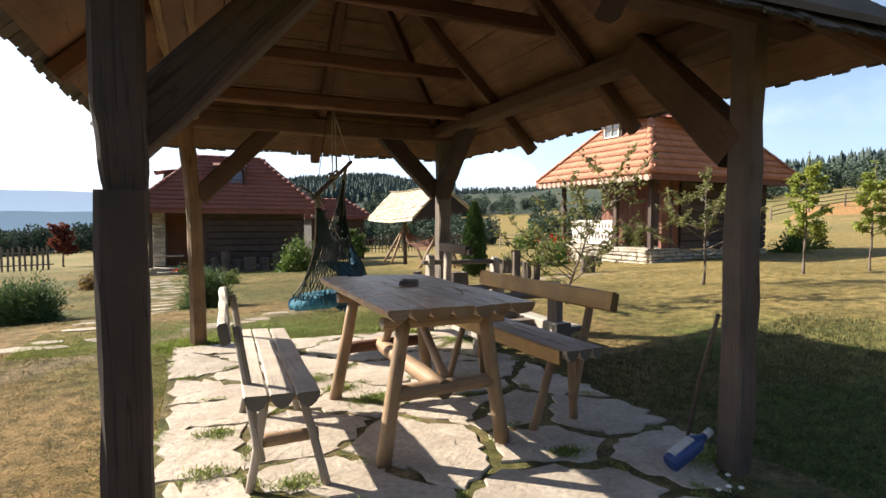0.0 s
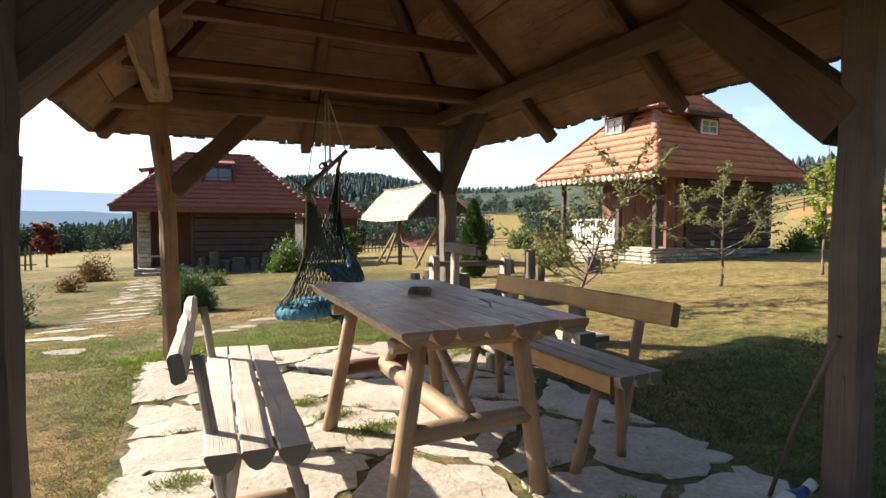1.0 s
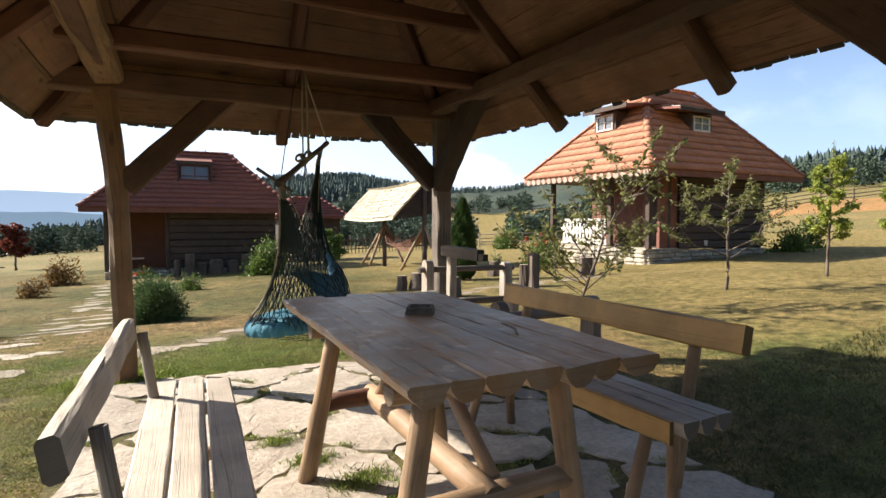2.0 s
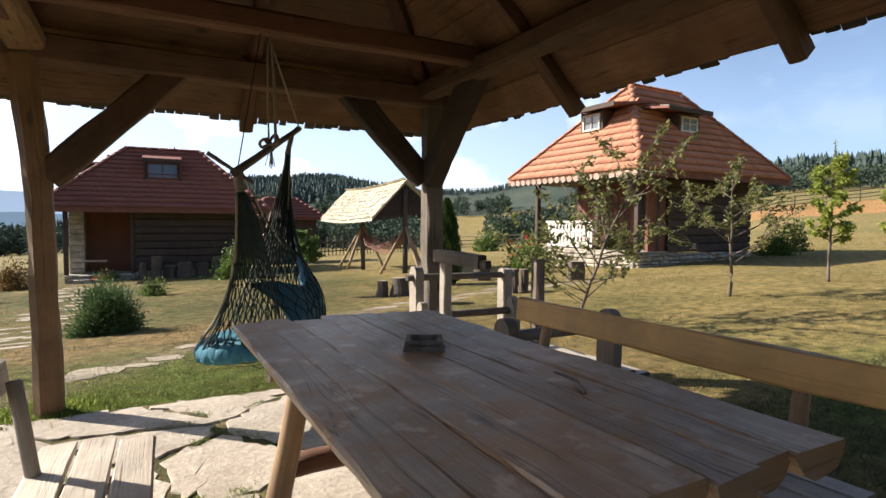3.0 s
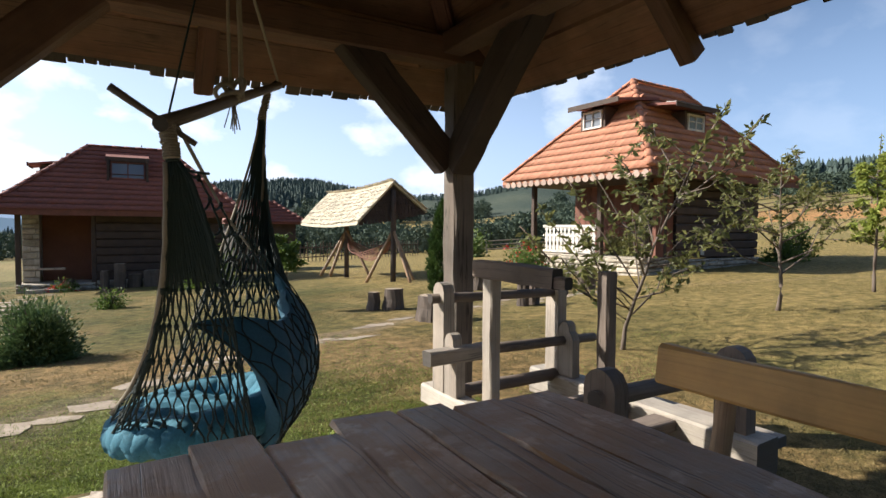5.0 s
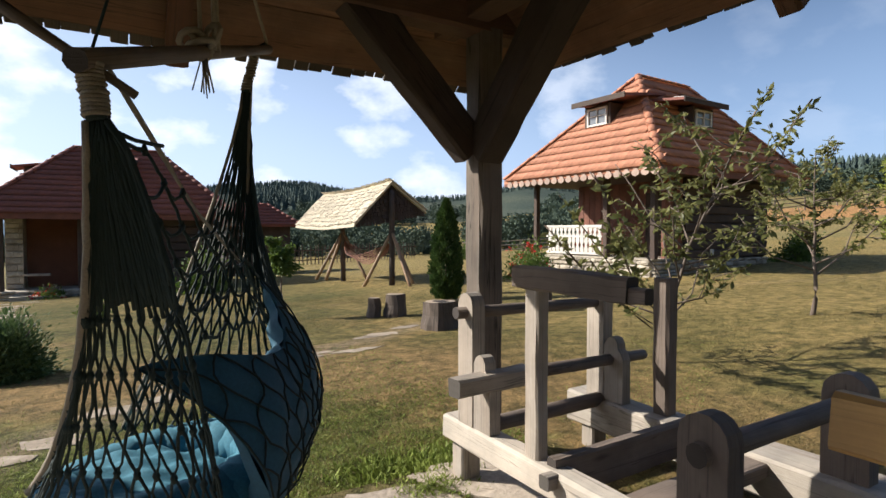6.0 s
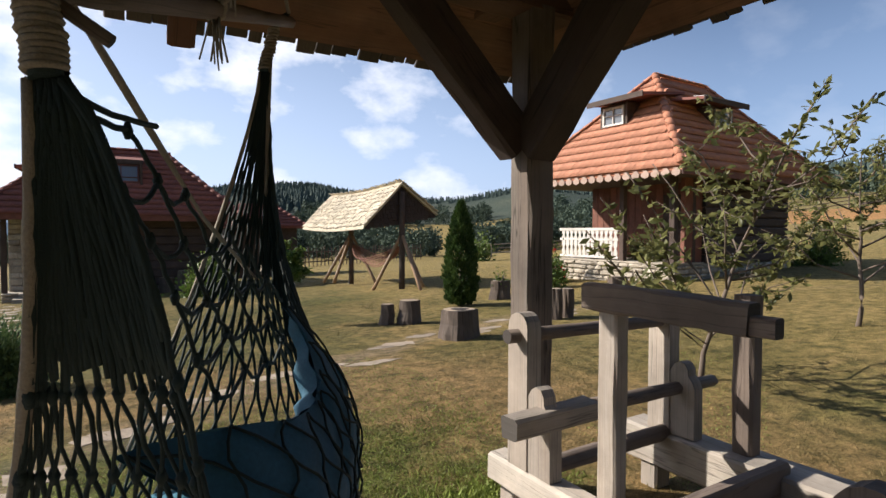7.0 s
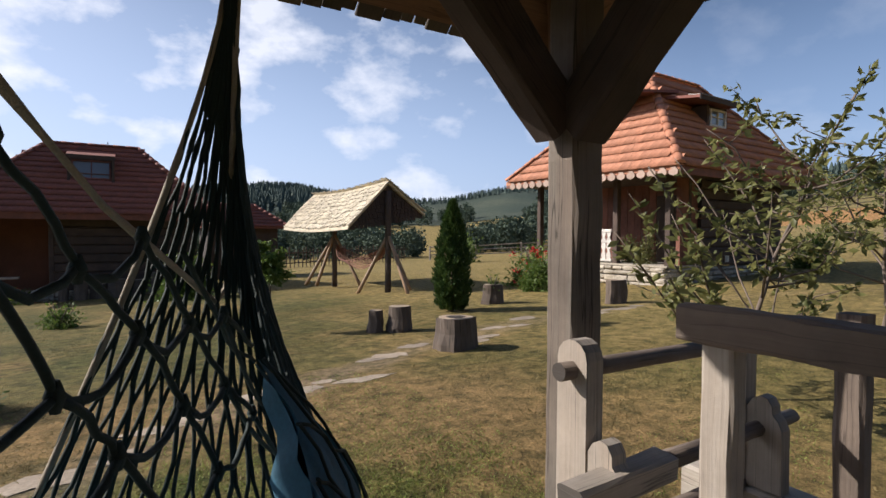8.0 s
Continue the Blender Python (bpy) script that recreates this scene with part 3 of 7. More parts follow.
    for y in (3.14, 4.48):
        k = min(HALF, y - EY0, EY1 - y)
        # browner beam colour stands in for the shade on the east rafters
        rafter(EX1 - 0.02, y + 0.05, EX1 - k, y + 0.05, 0.08, mat=M_BEAM)
        rafter(EX0 + 0.02, y, EX0 + k, y)
    for x in (1.41,):
        k = min(HALF, x - EX0, EX1 - x)
        rafter(x, EY1 - 0.02, x, EY1 - k)
        rafter(x, EY0 + 0.02, x, EY0 + k)
    for (cx, cy, ry) in ((EX0, EY0, RY0), (EX1, EY0, RY0), (EX0, EY1, RY1), (EX1, EY1, RY1)):
        dx, dy = (RX - cx), (ry - cy)
        rafter(cx + dx * 0.03, cy + dy * 0.03, RX, ry, 0.1, 0.12)
    beam("ridge_beam", (RX, RY0 - 0.1, RIDGE_U + 0.05), (RX, RY1 + 0.1, RIDGE_U + 0.05), 0.09, 0.14, M_RAFTER, gz_)
    # sheathing boards, course by course, and a shingle cover over them
    lift = 0.118
    n_course = 9
    cover = Geo()

    def course(side, j):
        t0, t1 = HALF * j / n_course + (0.004 if j else -0.01 if side == "W" else 0.012), HALF * (j + 1) / n_course - 0.004
        th, pts = 0.022, []
        sag = rnd.uniform(-0.004, 0.004)
        for t in (t0, t1):
            z = EAVE_U + SLOPE * t + lift + sag
            if side == "E":
                pts += [(EX1 - t, EY0 + t, z), (EX1 - t, EY1 - t, z)]
            elif side == "W":
                pts += [(EX0 + t, EY1 - t, z), (EX0 + t, EY0 + t, z)]
            elif side == "N":
                pts += [(EX1 - t, EY1 - t, z), (EX0 + t, EY1 - t, z)]
            else:
                pts += [(EX0 + t, EY0 + t, z), (EX1 - t, EY0 + t, z)]
        g = Geo()
        ln = (Vector(pts[1]) - Vector(pts[0])).length
        o, v = rnd.uniform(0, 50), rnd.uniform(0, 50)
        w = t1 - t0
        k = max(2, int(ln / 0.35))
        rows = []
        for i in range(k + 1):
            a = Vector(pts[0]).lerp(Vector(pts[1]), i / k) + Vector((0, 0, rnd.gauss(0, 0.004)))
            b = Vector(pts[2]).lerp(Vector(pts[3]), i / k)
            rows.append((a, b))
        for i in range(k + 1):
            a, b = rows[i]
            g.v += [tuple(a), tuple(b), tuple(b + Vector((0, 0, th))), tuple(a + Vector((0, 0, th)))]
        for i in range(k):
            q = i * 4
            u0, u1 = o + ln * i / k, o + ln * (i + 1) / k
            for c in range(4):
                d = (c + 1) % 4
                v0, v1 = v + (0, w, w + th, 2 * w)[c], v + (w, w + th, 2 * w, 2 * w + th)[c]
                g.face((q + c, q + d, q + 4 + d, q + 4 + c), [(u0, v0), (u0, v1), (u1, v1), (u1, v0)])
        g.face((3, 2, 1, 0))
        g.face((k * 4, k * 4 + 1, k * 4 + 2, k * 4 + 3))
        part("board", g, M_BOARD, gz_)
    for side in "ENWS":
        for j in range(n_course):
            course(side, j)
    h = lift + 0.045
    e = 0.02
    zc0, zr = EAVE_U + h - e * SLOPE, RIDGE_U + h
    A, B, C, D = (EX0 - e - 0.045, EY0 - e, zc0 - 0.045 * SLOPE), (EX1 - e, EY0 - e, zc0 + 2 * e * SLOPE), (EX1 - e, EY1 + e, zc0 + 2 * e * SLOPE), (EX0 - e - 0.045, EY1 + e, zc0 - 0.045 * SLOPE)
    R0, R1 = (RX, RY0, zr), (RX, RY1, zr)
    for poly in ((A, B, R0), (B, C, R1, R0), (C, D, R1), (D, A, R0, R1)):
        n = len(cover.v)
        cover.v += list(poly) + [(p[0], p[1], p[2] + 0.03) for p in poly]
        m = len(poly)
        cover.face([n + i for i in range(m)][::-1])
        cover.face([n + m + i for i in range(m)])
        for i in range(m):
            cover.face((n + i, n + (i + 1) % m, n + m + (i + 1) % m, n + m + i))
    part("roof_cover", cover, M_SHINGLE, gz_, "dark weathered shingle roof cover")
    # ragged row of shingles along the eaves
    meshes = []
    for w in (0.05, 0.065, 0.08, 0.1):
        g = Geo()
        sweep(g, [(0, 0.0, 0), (0, 0.24, 0)], octa(w, 0.014, 0.003), seg=2, jit=0.002)
        meshes.append((w, g.mesh("shingle", M_SHINGLE)))
    slope_deg = math.degrees(math.atan(SLOPE))
    for side, ln, rz in (("E", EY1 - EY0, 90), ("W", EY1 - EY0, -90), ("N", EX1 - EX0, 180), ("S", EX1 - EX0, 0)):
        s = 0.0
        while s < ln:
            w, me = rnd.choice(meshes)
            if s + w > ln + 0.03:
                break
            c = s + w / 2
            out = (0.021 if side == "E" else 0.092 - 0.06 * s / ln if side == "W" else 0.036) + rnd.uniform(-0.011, 0.013)
            z = EAVE_U + lift + 0.033 - out * SLOPE + rnd.uniform(-0.006, 0.005)
            x, y = {"E": (EX1 + out, EY0 + c), "W": (EX0 - out, EY0 + c), "N": (EX0 + c, EY1 + out), "S": (EX0 + c, EY0 - out)}[side]
            ob = new("shingle", me)
            ob.parent = gz_
            ob.matrix_local = pose(x, y, z, 0, 0, rz + rnd.uniform(-1.5, 1.5)) @ pose(0, 0, 0, slope_deg + rnd.uniform(-2, 2), 0, 0)
            s += w + rnd.uniform(0.002, 0.009)


make_gazebo()


# ---- table and benches ----
def make_table():
    t = thing("picnic_table", "weathered grey-brown picnic table of split logs on splayed legs", "table", at=(1.0, 2.33, 0))
    top = 0.79
    bounds = (-0.018, 0.086, 0.181, 0.295, 0.408, 0.505, 0.602, 0.735)
    for i, (xa, xb) in enumerate(zip(bounds, bounds[1:])):
        x, w = (xa + xb) / 2, xb - xa
        dy0, dy1 = rnd.uniform(-0.01, 0.01), rnd.uniform(-0.03, 0.03)
        line = [(x + rnd.gauss(0, 0.0025), dy0 + (1.52 + dy1 - dy0) * k / 5, top + rnd.gauss(0, 0.0012)) for k in range(6)]
        part("plank", G(sweep, line, halflog(w + 0.003, 0.05), seg=3, jit=0.0016), M_TABLE, t,
             "split-log tabletop plank")
    for y in (0.22, 1.29):
        lean = 0.06 if y < 1 else -0.06
        log("leg", (0.045, y + 0.05, -0.01), (0.165, y + lean + 0.02, 0.72), 0.041, M_LEG, t, taper=0.88)
        log("leg", (0.715, y + 0.05, -0.01), (0.61, y + lean + 0.02, 0.72), 0.041, M_LEG, t, taper=0.88)
        log("cross_rail", (0.10, y + 0.07, 0.33), (0.67, y + 0.07, 0.345), 0.042, M_LEG if y < 1 else M_RAFTER, t, n=10)
        part("bearer", G(sweep, [(0.05, y + lean + 0.03, 0.70), (0.72, y + lean + 0.03, 0.70)], halflog(0.09, 0.05), seg=3, jit=0.002), M_LEG, t)
    log("stretcher", (0.37, 0.26, 0.33), (0.37, 1.4, 0.34), 0.05, M_LEG, t, "peeled log stretcher")
    log("diagonal_brace", (0.41, 0.34, 0.36), (0.38, 0.78, 0.72), 0.026, M_LEG, t)
    log("diagonal_brace", (0.37, 1.28, 0.36), (0.36, 0.9, 0.72), 0.026, M_LEG, t)


def make_bench(name, label, at, flip, back_mat, L=1.62, rz=0.0, seat_w=0.105, back=(0.02, 0.755), back_y=(0.1, 1.6), drop=0.135, leg_mat=None, thick=0.05, r=0.027):
    leg_mat = leg_mat or M_LEG
    b = thing(name, label, "bench", "benches at the table", at=at, rz=rz)
    s = -1 if flip else 1          # s = 1: the backrest is on the -x side
    for i in range(3):
        x = s * (0.05 + i * seat_w)
        part("seat_plank", G(sweep, [(x, rnd.uniform(-0.012, 0.012), 0.475), (x, L + rnd.uniform(-0.03, 0.03), 0.475)], halflog(seat_w - 0.006, 0.058), seg=8, jit=0.0014), M_SEAT, b)
    up = Vector((-s * 0.16, 0, 1))
    bx, bz = back
    c = Vector((-s * bx, 0, bz - drop / 2))
    part("backrest", G(sweep, [c + Vector((0, back_y[0], 0)), c + Vector((0, back_y[1], 0))], octa(thick, drop, 0.008), up=up, seg=8, jit=0.002), back_mat, b)
    for y in (0.2, L - 0.2):
        log("leg", (s * 0.03, y + 0.02, -0.01), (s * 0.10, y - 0.03, 0.43), r, leg_mat, b, taper=0.9)
        log("leg", (s * 0.36, y - 0.03, -0.01), (s * (2.5 * seat_w - 0.01), y - 0.02, 0.43), r, leg_mat, b, taper=0.9)
        log("back_post", (s * 0.075, y - 0.02, 0.14), (-s * (bx + (0.03 if flip else -0.05)), y + 0.02, bz - drop * (0.4 if flip else 0.5)), r, leg_mat, b, taper=0.9)
        if not flip:
            log("stretcher", (s * 0.06, y + 0.03, 0.21), (s * 0.33, y + 0.02, 0.22), 0.03, M_LEG, b)
        part("bearer", G(sweep, [(s * 0.01, y + 0.03, 0.405), (s * (2.5 * seat_w + 0.03), y + 0.03, 0.405)], octa(0.07, 0.035), seg=2), M_LEG, b)
    if flip:
        part("apron", G(sweep, [(s * (2.5 * seat_w + 0.055), 0.03, 0.435), (s * (2.5 * seat_w + 0.055), L - 0.03, 0.435)], octa(0.02, 0.085, 0.005), seg=5, jit=0.001), M_HONEY, b)


make_table()
make_bench("garden_bench", "sun-bleached plank bench with a single backrest board", (0.385, 2.35, 0), False, M_SEAT, 1.46, -2.0, 0.104, (0.065, 0.775), (0.06, 1.36), 0.09, M_LOOM, 0.04, 0.021)
make_bench("garden_bench", "log bench with a honey-brown backrest board beside the table", (2.33, 2.53, 0), True, M_HONEY, 1.52, 1.5, 0.09, (0.06, 0.785), (-0.01, 1.52), 0.11)


# ---- loose things round the table ----
M_TRAY = mineral("ashtray_stone", (0.085, 0.065, 0.052), (0.15, 0.122, 0.10), (0.22, 0.185, 0.15), 14, 0.8, 0.9, 0.008)
M_IRON = plain("rusty_iron", (0.10, 0.07, 0.05), 0.6, 0.7, 0.3, 60)
M_BLUE = plain("blue_plastic", (0.025, 0.06, 0.20), 0.4)
M_WHITEP = plain("white_plastic", (0.5, 0.5, 0.5), 0.4)
M_GREENS = plain("weed_stem", (0.08, 0.13, 0.04), 0.7)
M_BLOSSOM = plain("white_petal", (0.75, 0.75, 0.7), 0.7)


def make_ashtray():
    a = thing("ashtray", "square brown ashtray with a dark hollow on the tabletop", "ashtray", at=(1.412, 3.24, 0.796), rz=-27)
    g = Geo()
    w, h, t = 0.052, 0.028, 0.013
    prof = [(-w - 0.006, 0), (-w + 0.002, h), (-w + t, h), (-w + t + 0.006, 0.012)]
    for i, (r0, z0) in enumerate(prof):
        k = -r0
        g.v += [(-k, -k, z0), (k, -k, z0), (k, k, z0), (-k, k, z0)]
    for i in range(3):
        for j in range(4):
            a0, b0 = i * 4 + j, i * 4 + (j + 1) % 4
            g.face((a0, b0, b0 + 4, a0 + 4))
    g.face((12, 13, 14, 15))
    g.face((3, 2, 1, 0))
    part("bowl", g, M_TRAY, a)
    part("rim", G(sweep, [(-0.043, -0.056, 0.02), (0.043, -0.056, 0.02)], octa(0.008, 0.01, 0.003)), M_TRAY, a)


def make_hook():
    h = thing("twig", "small bent dark twig lying on the tabletop", "twig", at=(1.53, 2.73, 0.797))
    pts = [(-0.015, -0.03, 0.002), (0.0, 0.0, 0.004), (0.02, 0.035, 0.006), (0.012, 0.07, 0.012), (-0.01, 0.075, 0.02)]
    part("stem", G(sweep, pts, circle(0.0045, 6), scale=[0.7, 1, 1, 0.8, 0.5], smooth=True, jit=0.0006), M_LOOMD, h)


def make_can():
    c = thing("spray_bottle", "blue plastic bottle with a white label leaning against a post", "bottle", at=(2.365, 1.955, 0.108), rz=-4)
    d, top = Vector((0.885, 0, 0.465)), Vector((-0.465, 0, 0.885))

    def turned(name, pr, mat, label=""):
        part(name, G(sweep, [d * x for x, _ in pr], circle(1.0, 16), scale=[r for _, r in pr], smooth=True), mat, c, label)
    turned("body", [(-0.13, 0.034), (-0.124, 0.044), (-0.02, 0.046), (0.045, 0.043), (0.085, 0.02), (0.11, 0.016)], M_BLUE)
    turned("cap", [(0.108, 0.02), (0.15, 0.019)], M_WHITEP)
    part("label_band", G(sweep, [d * -0.10 + top * 0.040, d * 0.03 + top * 0.040], octa(0.05, 0.014, 0.004), up=top), M_WHITEP, c, "white paper label")


def make_stick():
    s = thing("wooden_stick", "thin dark stick stuck in the grass, leaning over", "stick", at=(2.46, 2.02, 0))
    part("shaft", G(sweep, [(0.14, 0.17, -0.02), (0.0, -0.02, 0.38), (-0.15, -0.25, 0.785)], circle(0.0095, 7), jit=0.001, smooth=True, seg=3), M_POST, s)


def make_weed():
    w = thing("flowering_weed", "small weed with white blossoms between the flagstones", "weed", at=(2.31, 1.69, 0))
    for dx, dy, z in ((-0.066, -0.004, 0.05), (0.052, 0.047, 0.07), (-0.017, -0.014, 0.06), (0.028, -0.039, 0.055)):
        part("stem", G(sweep, [(0, 0, -0.01), (dx * 0.6, dy * 0.6, z * 0.6), (dx, dy, z)], circle(0.0016, 5), smooth=True), M_GREENS, w)
        part("blossom", G(sweep, [(dx, dy, z - 0.002), (dx, dy, z + 0.004), (dx, dy, z + 0.009)], circle(0.013, 8), scale=[0.4, 1, 0.5], smooth=True), M_BLOSSOM, w)


make_ashtray()
make_weed()
make_hook()
make_can()
make_stick()


# ---- old loom frame ----
def plate_x(g, outline, x0, x1):
    """The same, outline in (y, z), thick along x."""
    n, b = len(outline), len(g.v)
    g.v += [(x0, y, z) for y, z in outline] + [(x1, y, z) for y, z in outline]
    o, w = rnd.uniform(0, 50), rnd.uniform(0, 50)
    uv = [(z + o, y + w) for y, z in outline]
    g.face([b + i for i in range(n)][::-1], uv[::-1])
    g.face([b + n + i for i in range(n)], uv)
    for i in range(n):
        j = (i + 1) % n
        g.face((b + i, b + j, b + n + j, b + n + i), [(uv[i][0], w), (uv[j][0], w), (uv[j][0], w + 0.05), (uv[i][0], w + 0.05)])


def round_top(cx, half, z0, z1, n=7):
    pts = [(cx - half, z0), (cx + half, z0)]
    for i in range(n + 1):
        a = math.pi * i / n
        pts.append((cx + half * math.cos(a), z1 - half + half * math.sin(a)))
    return pts


def make_loom():
    lo = thing("weaving_loom", "old dismantled wooden loom frame, weathered silver grey", "loom")
    XL, XR = 2.50, 3.30
    for x, w, hh in ((XL, 0.1, 0.11), (XR, 0.16, 0.16)):
        part("sill", G(sweep, [(x, 5.70, 0.255 - hh / 2), (x + 0.02, 4.95, 0.245 - hh / 2), (x + 0.03, 4.28, 0.24 - hh / 2)], octa(w, hh, 0.012), seg=5, jit=0.002), M_SILL, lo)
        part("foot", G(sweep, [(x, 5.58, -0.02), (x, 5.58, 0.145)], octa(0.1, 0.09, 0.01), up=(0, 1, 0), seg=2), M_LOOM, lo)
        part("foot", G(sweep, [(x + 0.02, 4.42, -0.02), (x + 0.02, 4.42, 0.125)], octa(0.1, 0.09, 0.01), up=(0, 1, 0), seg=2), M_LOOM, lo)
    # rear boards with rounded tops and bearing hollows
    for x, top in ((XL - 0.01, 0.83), (XR - 0.02, 0.79)):
        oc = round_top(5.53, 0.055, 0.255, top)
        part("upright_board", G(plate_x, [(y, z) for y, z in oc], x - 0.03, x + 0.035), M_LOOM, lo)
        part("cheek", G(plate_x, [(5.355, 0.255), (5.475, 0.255), (5.475, 0.53), (5.455, 0.562), (5.43, 0.577), (5.405, 0.57), (5.39, 0.547), (5.388, 0.52), (5.37, 0.5), (5.357, 0.47)], x - 0.025, x + 0.03), M_LOOM, lo)
    log("upper_roller", (XL - 0.09, 5.53, 0.745), (XR + 0.06, 5.53, 0.735), 0.026, M_LOOMD, lo, taper=1.0)
    part("lower_bar", G(sweep, [(XL - 0.19, 5.385, 0.47), (XL + 0.2, 5.40, 0.473)], octa(0.085, 0.075, 0.01), jit=0.002, seg=4), M_LOOM, lo)
    log("lower_roller", (XL + 0.2, 5.41, 0.475), (XR + 0.22, 5.45, 0.455), 0.03, M_LOOMD, lo, taper=0.85)
    log("ground_roller", (XL, 5.50, 0.24), (XR, 5.50, 0.25), 0.035, M_LOOMD, lo, taper=1.0)
    # tall uprights, the left one carries a rail that runs forward
    part("tall_upright", G(sweep, [(XL + 0.015, 5.125, 0.24), (XL + 0.015, 5.125, 0.885)], octa(0.06, 0.075, 0.008), up=(0, 1, 0), seg=5, jit=0.0015), M_LOOM, lo)
    part("tall_upright", G(sweep, [(XR + 0.05, 5.19, 0.24), (XR + 0.055, 5.195, 0.88)], octa(0.08, 0.085, 0.012), up=(0, 1, 0), seg=5, jit=0.0015), M_LOOMD, lo)
    part("top_rail", G(sweep, [(XL - 0.01, 5.21, 0.925), (XL + 0.02, 4.95, 0.92), (XL + 0.035, 4.70, 0.91)], octa(0.06, 0.085, 0.008), seg=4, jit=0.002), M_LOOMD, lo)
    part("rail_tip", G(sweep, [(XL + 0.035, 4.71, 0.898), (XL + 0.04, 4.64, 0.898)], octa(0.045, 0.05, 0.006)), M_LOOMD, lo)
    # front cheeks with the breast roller
    for x in (XL + 0.03, XR + 0.03):
        oc = round_top(4.43, 0.075, 0.235, 0.61)
        part("front_cheek", G(plate_x, oc, x - 0.035, x + 0.035), M_LOOMD, lo)
    log("breast_roller", (XL - 0.03, 4.43, 0.50), (XR + 0.1, 4.43, 0.5), 0.034, M_LOOMD, lo, taper=1.0)
    part("cross_board", G(sweep, [(XL, 5.02, 0.20), (XR, 5.02, 0.21)], octa(0.05, 0.15, 0.008), seg=4, jit=0.002), M_LOOMD, lo)
    part("cross_board", G(sweep, [(XL, 4.72, 0.19), (XR, 4.72, 0.2)], octa(0.13, 0.05, 0.008), seg=4, jit=0.002), M_LOOMD, lo)
    part("peg", G(sweep, [(XL - 0.075, 4.98, 0.22), (XL - 0.02, 4.98, 0.22)], octa(0.05, 0.05, 0.006)), M_LOOM, lo)
    part("wide_plank", G(sweep, [(XR + 0.16, 5.3, 0.17), (XR + 0.22, 4.35, 0.16)], octa(0.2, 0.05, 0.008), seg=6, jit=0.002), M_LOOM, lo)


make_loom()


# ---- net hanging chair ----
M_NET = plain("dark_green_cord", (0.006, 0.02, 0.019), 0.8, 0, 0.3, 300)
M_ROPE = plain("pale_rope", (0.25, 0.215, 0.165), 0.85, 0, 0.5, 260)
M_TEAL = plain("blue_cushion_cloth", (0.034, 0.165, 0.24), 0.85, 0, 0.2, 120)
# same blue cloth, with the back cushion's shade put into the colour
M_TEALD = plain("shaded_blue_cushion_cloth", (0.024, 0.10, 0.16), 0.85, 0, 0.2, 120)
M_BAR = wood("dark_round_stick", (0.07, 0.055, 0.045), (0.17, 0.135, 0.11), (0.10, 0.07, 0.05), 0.7)


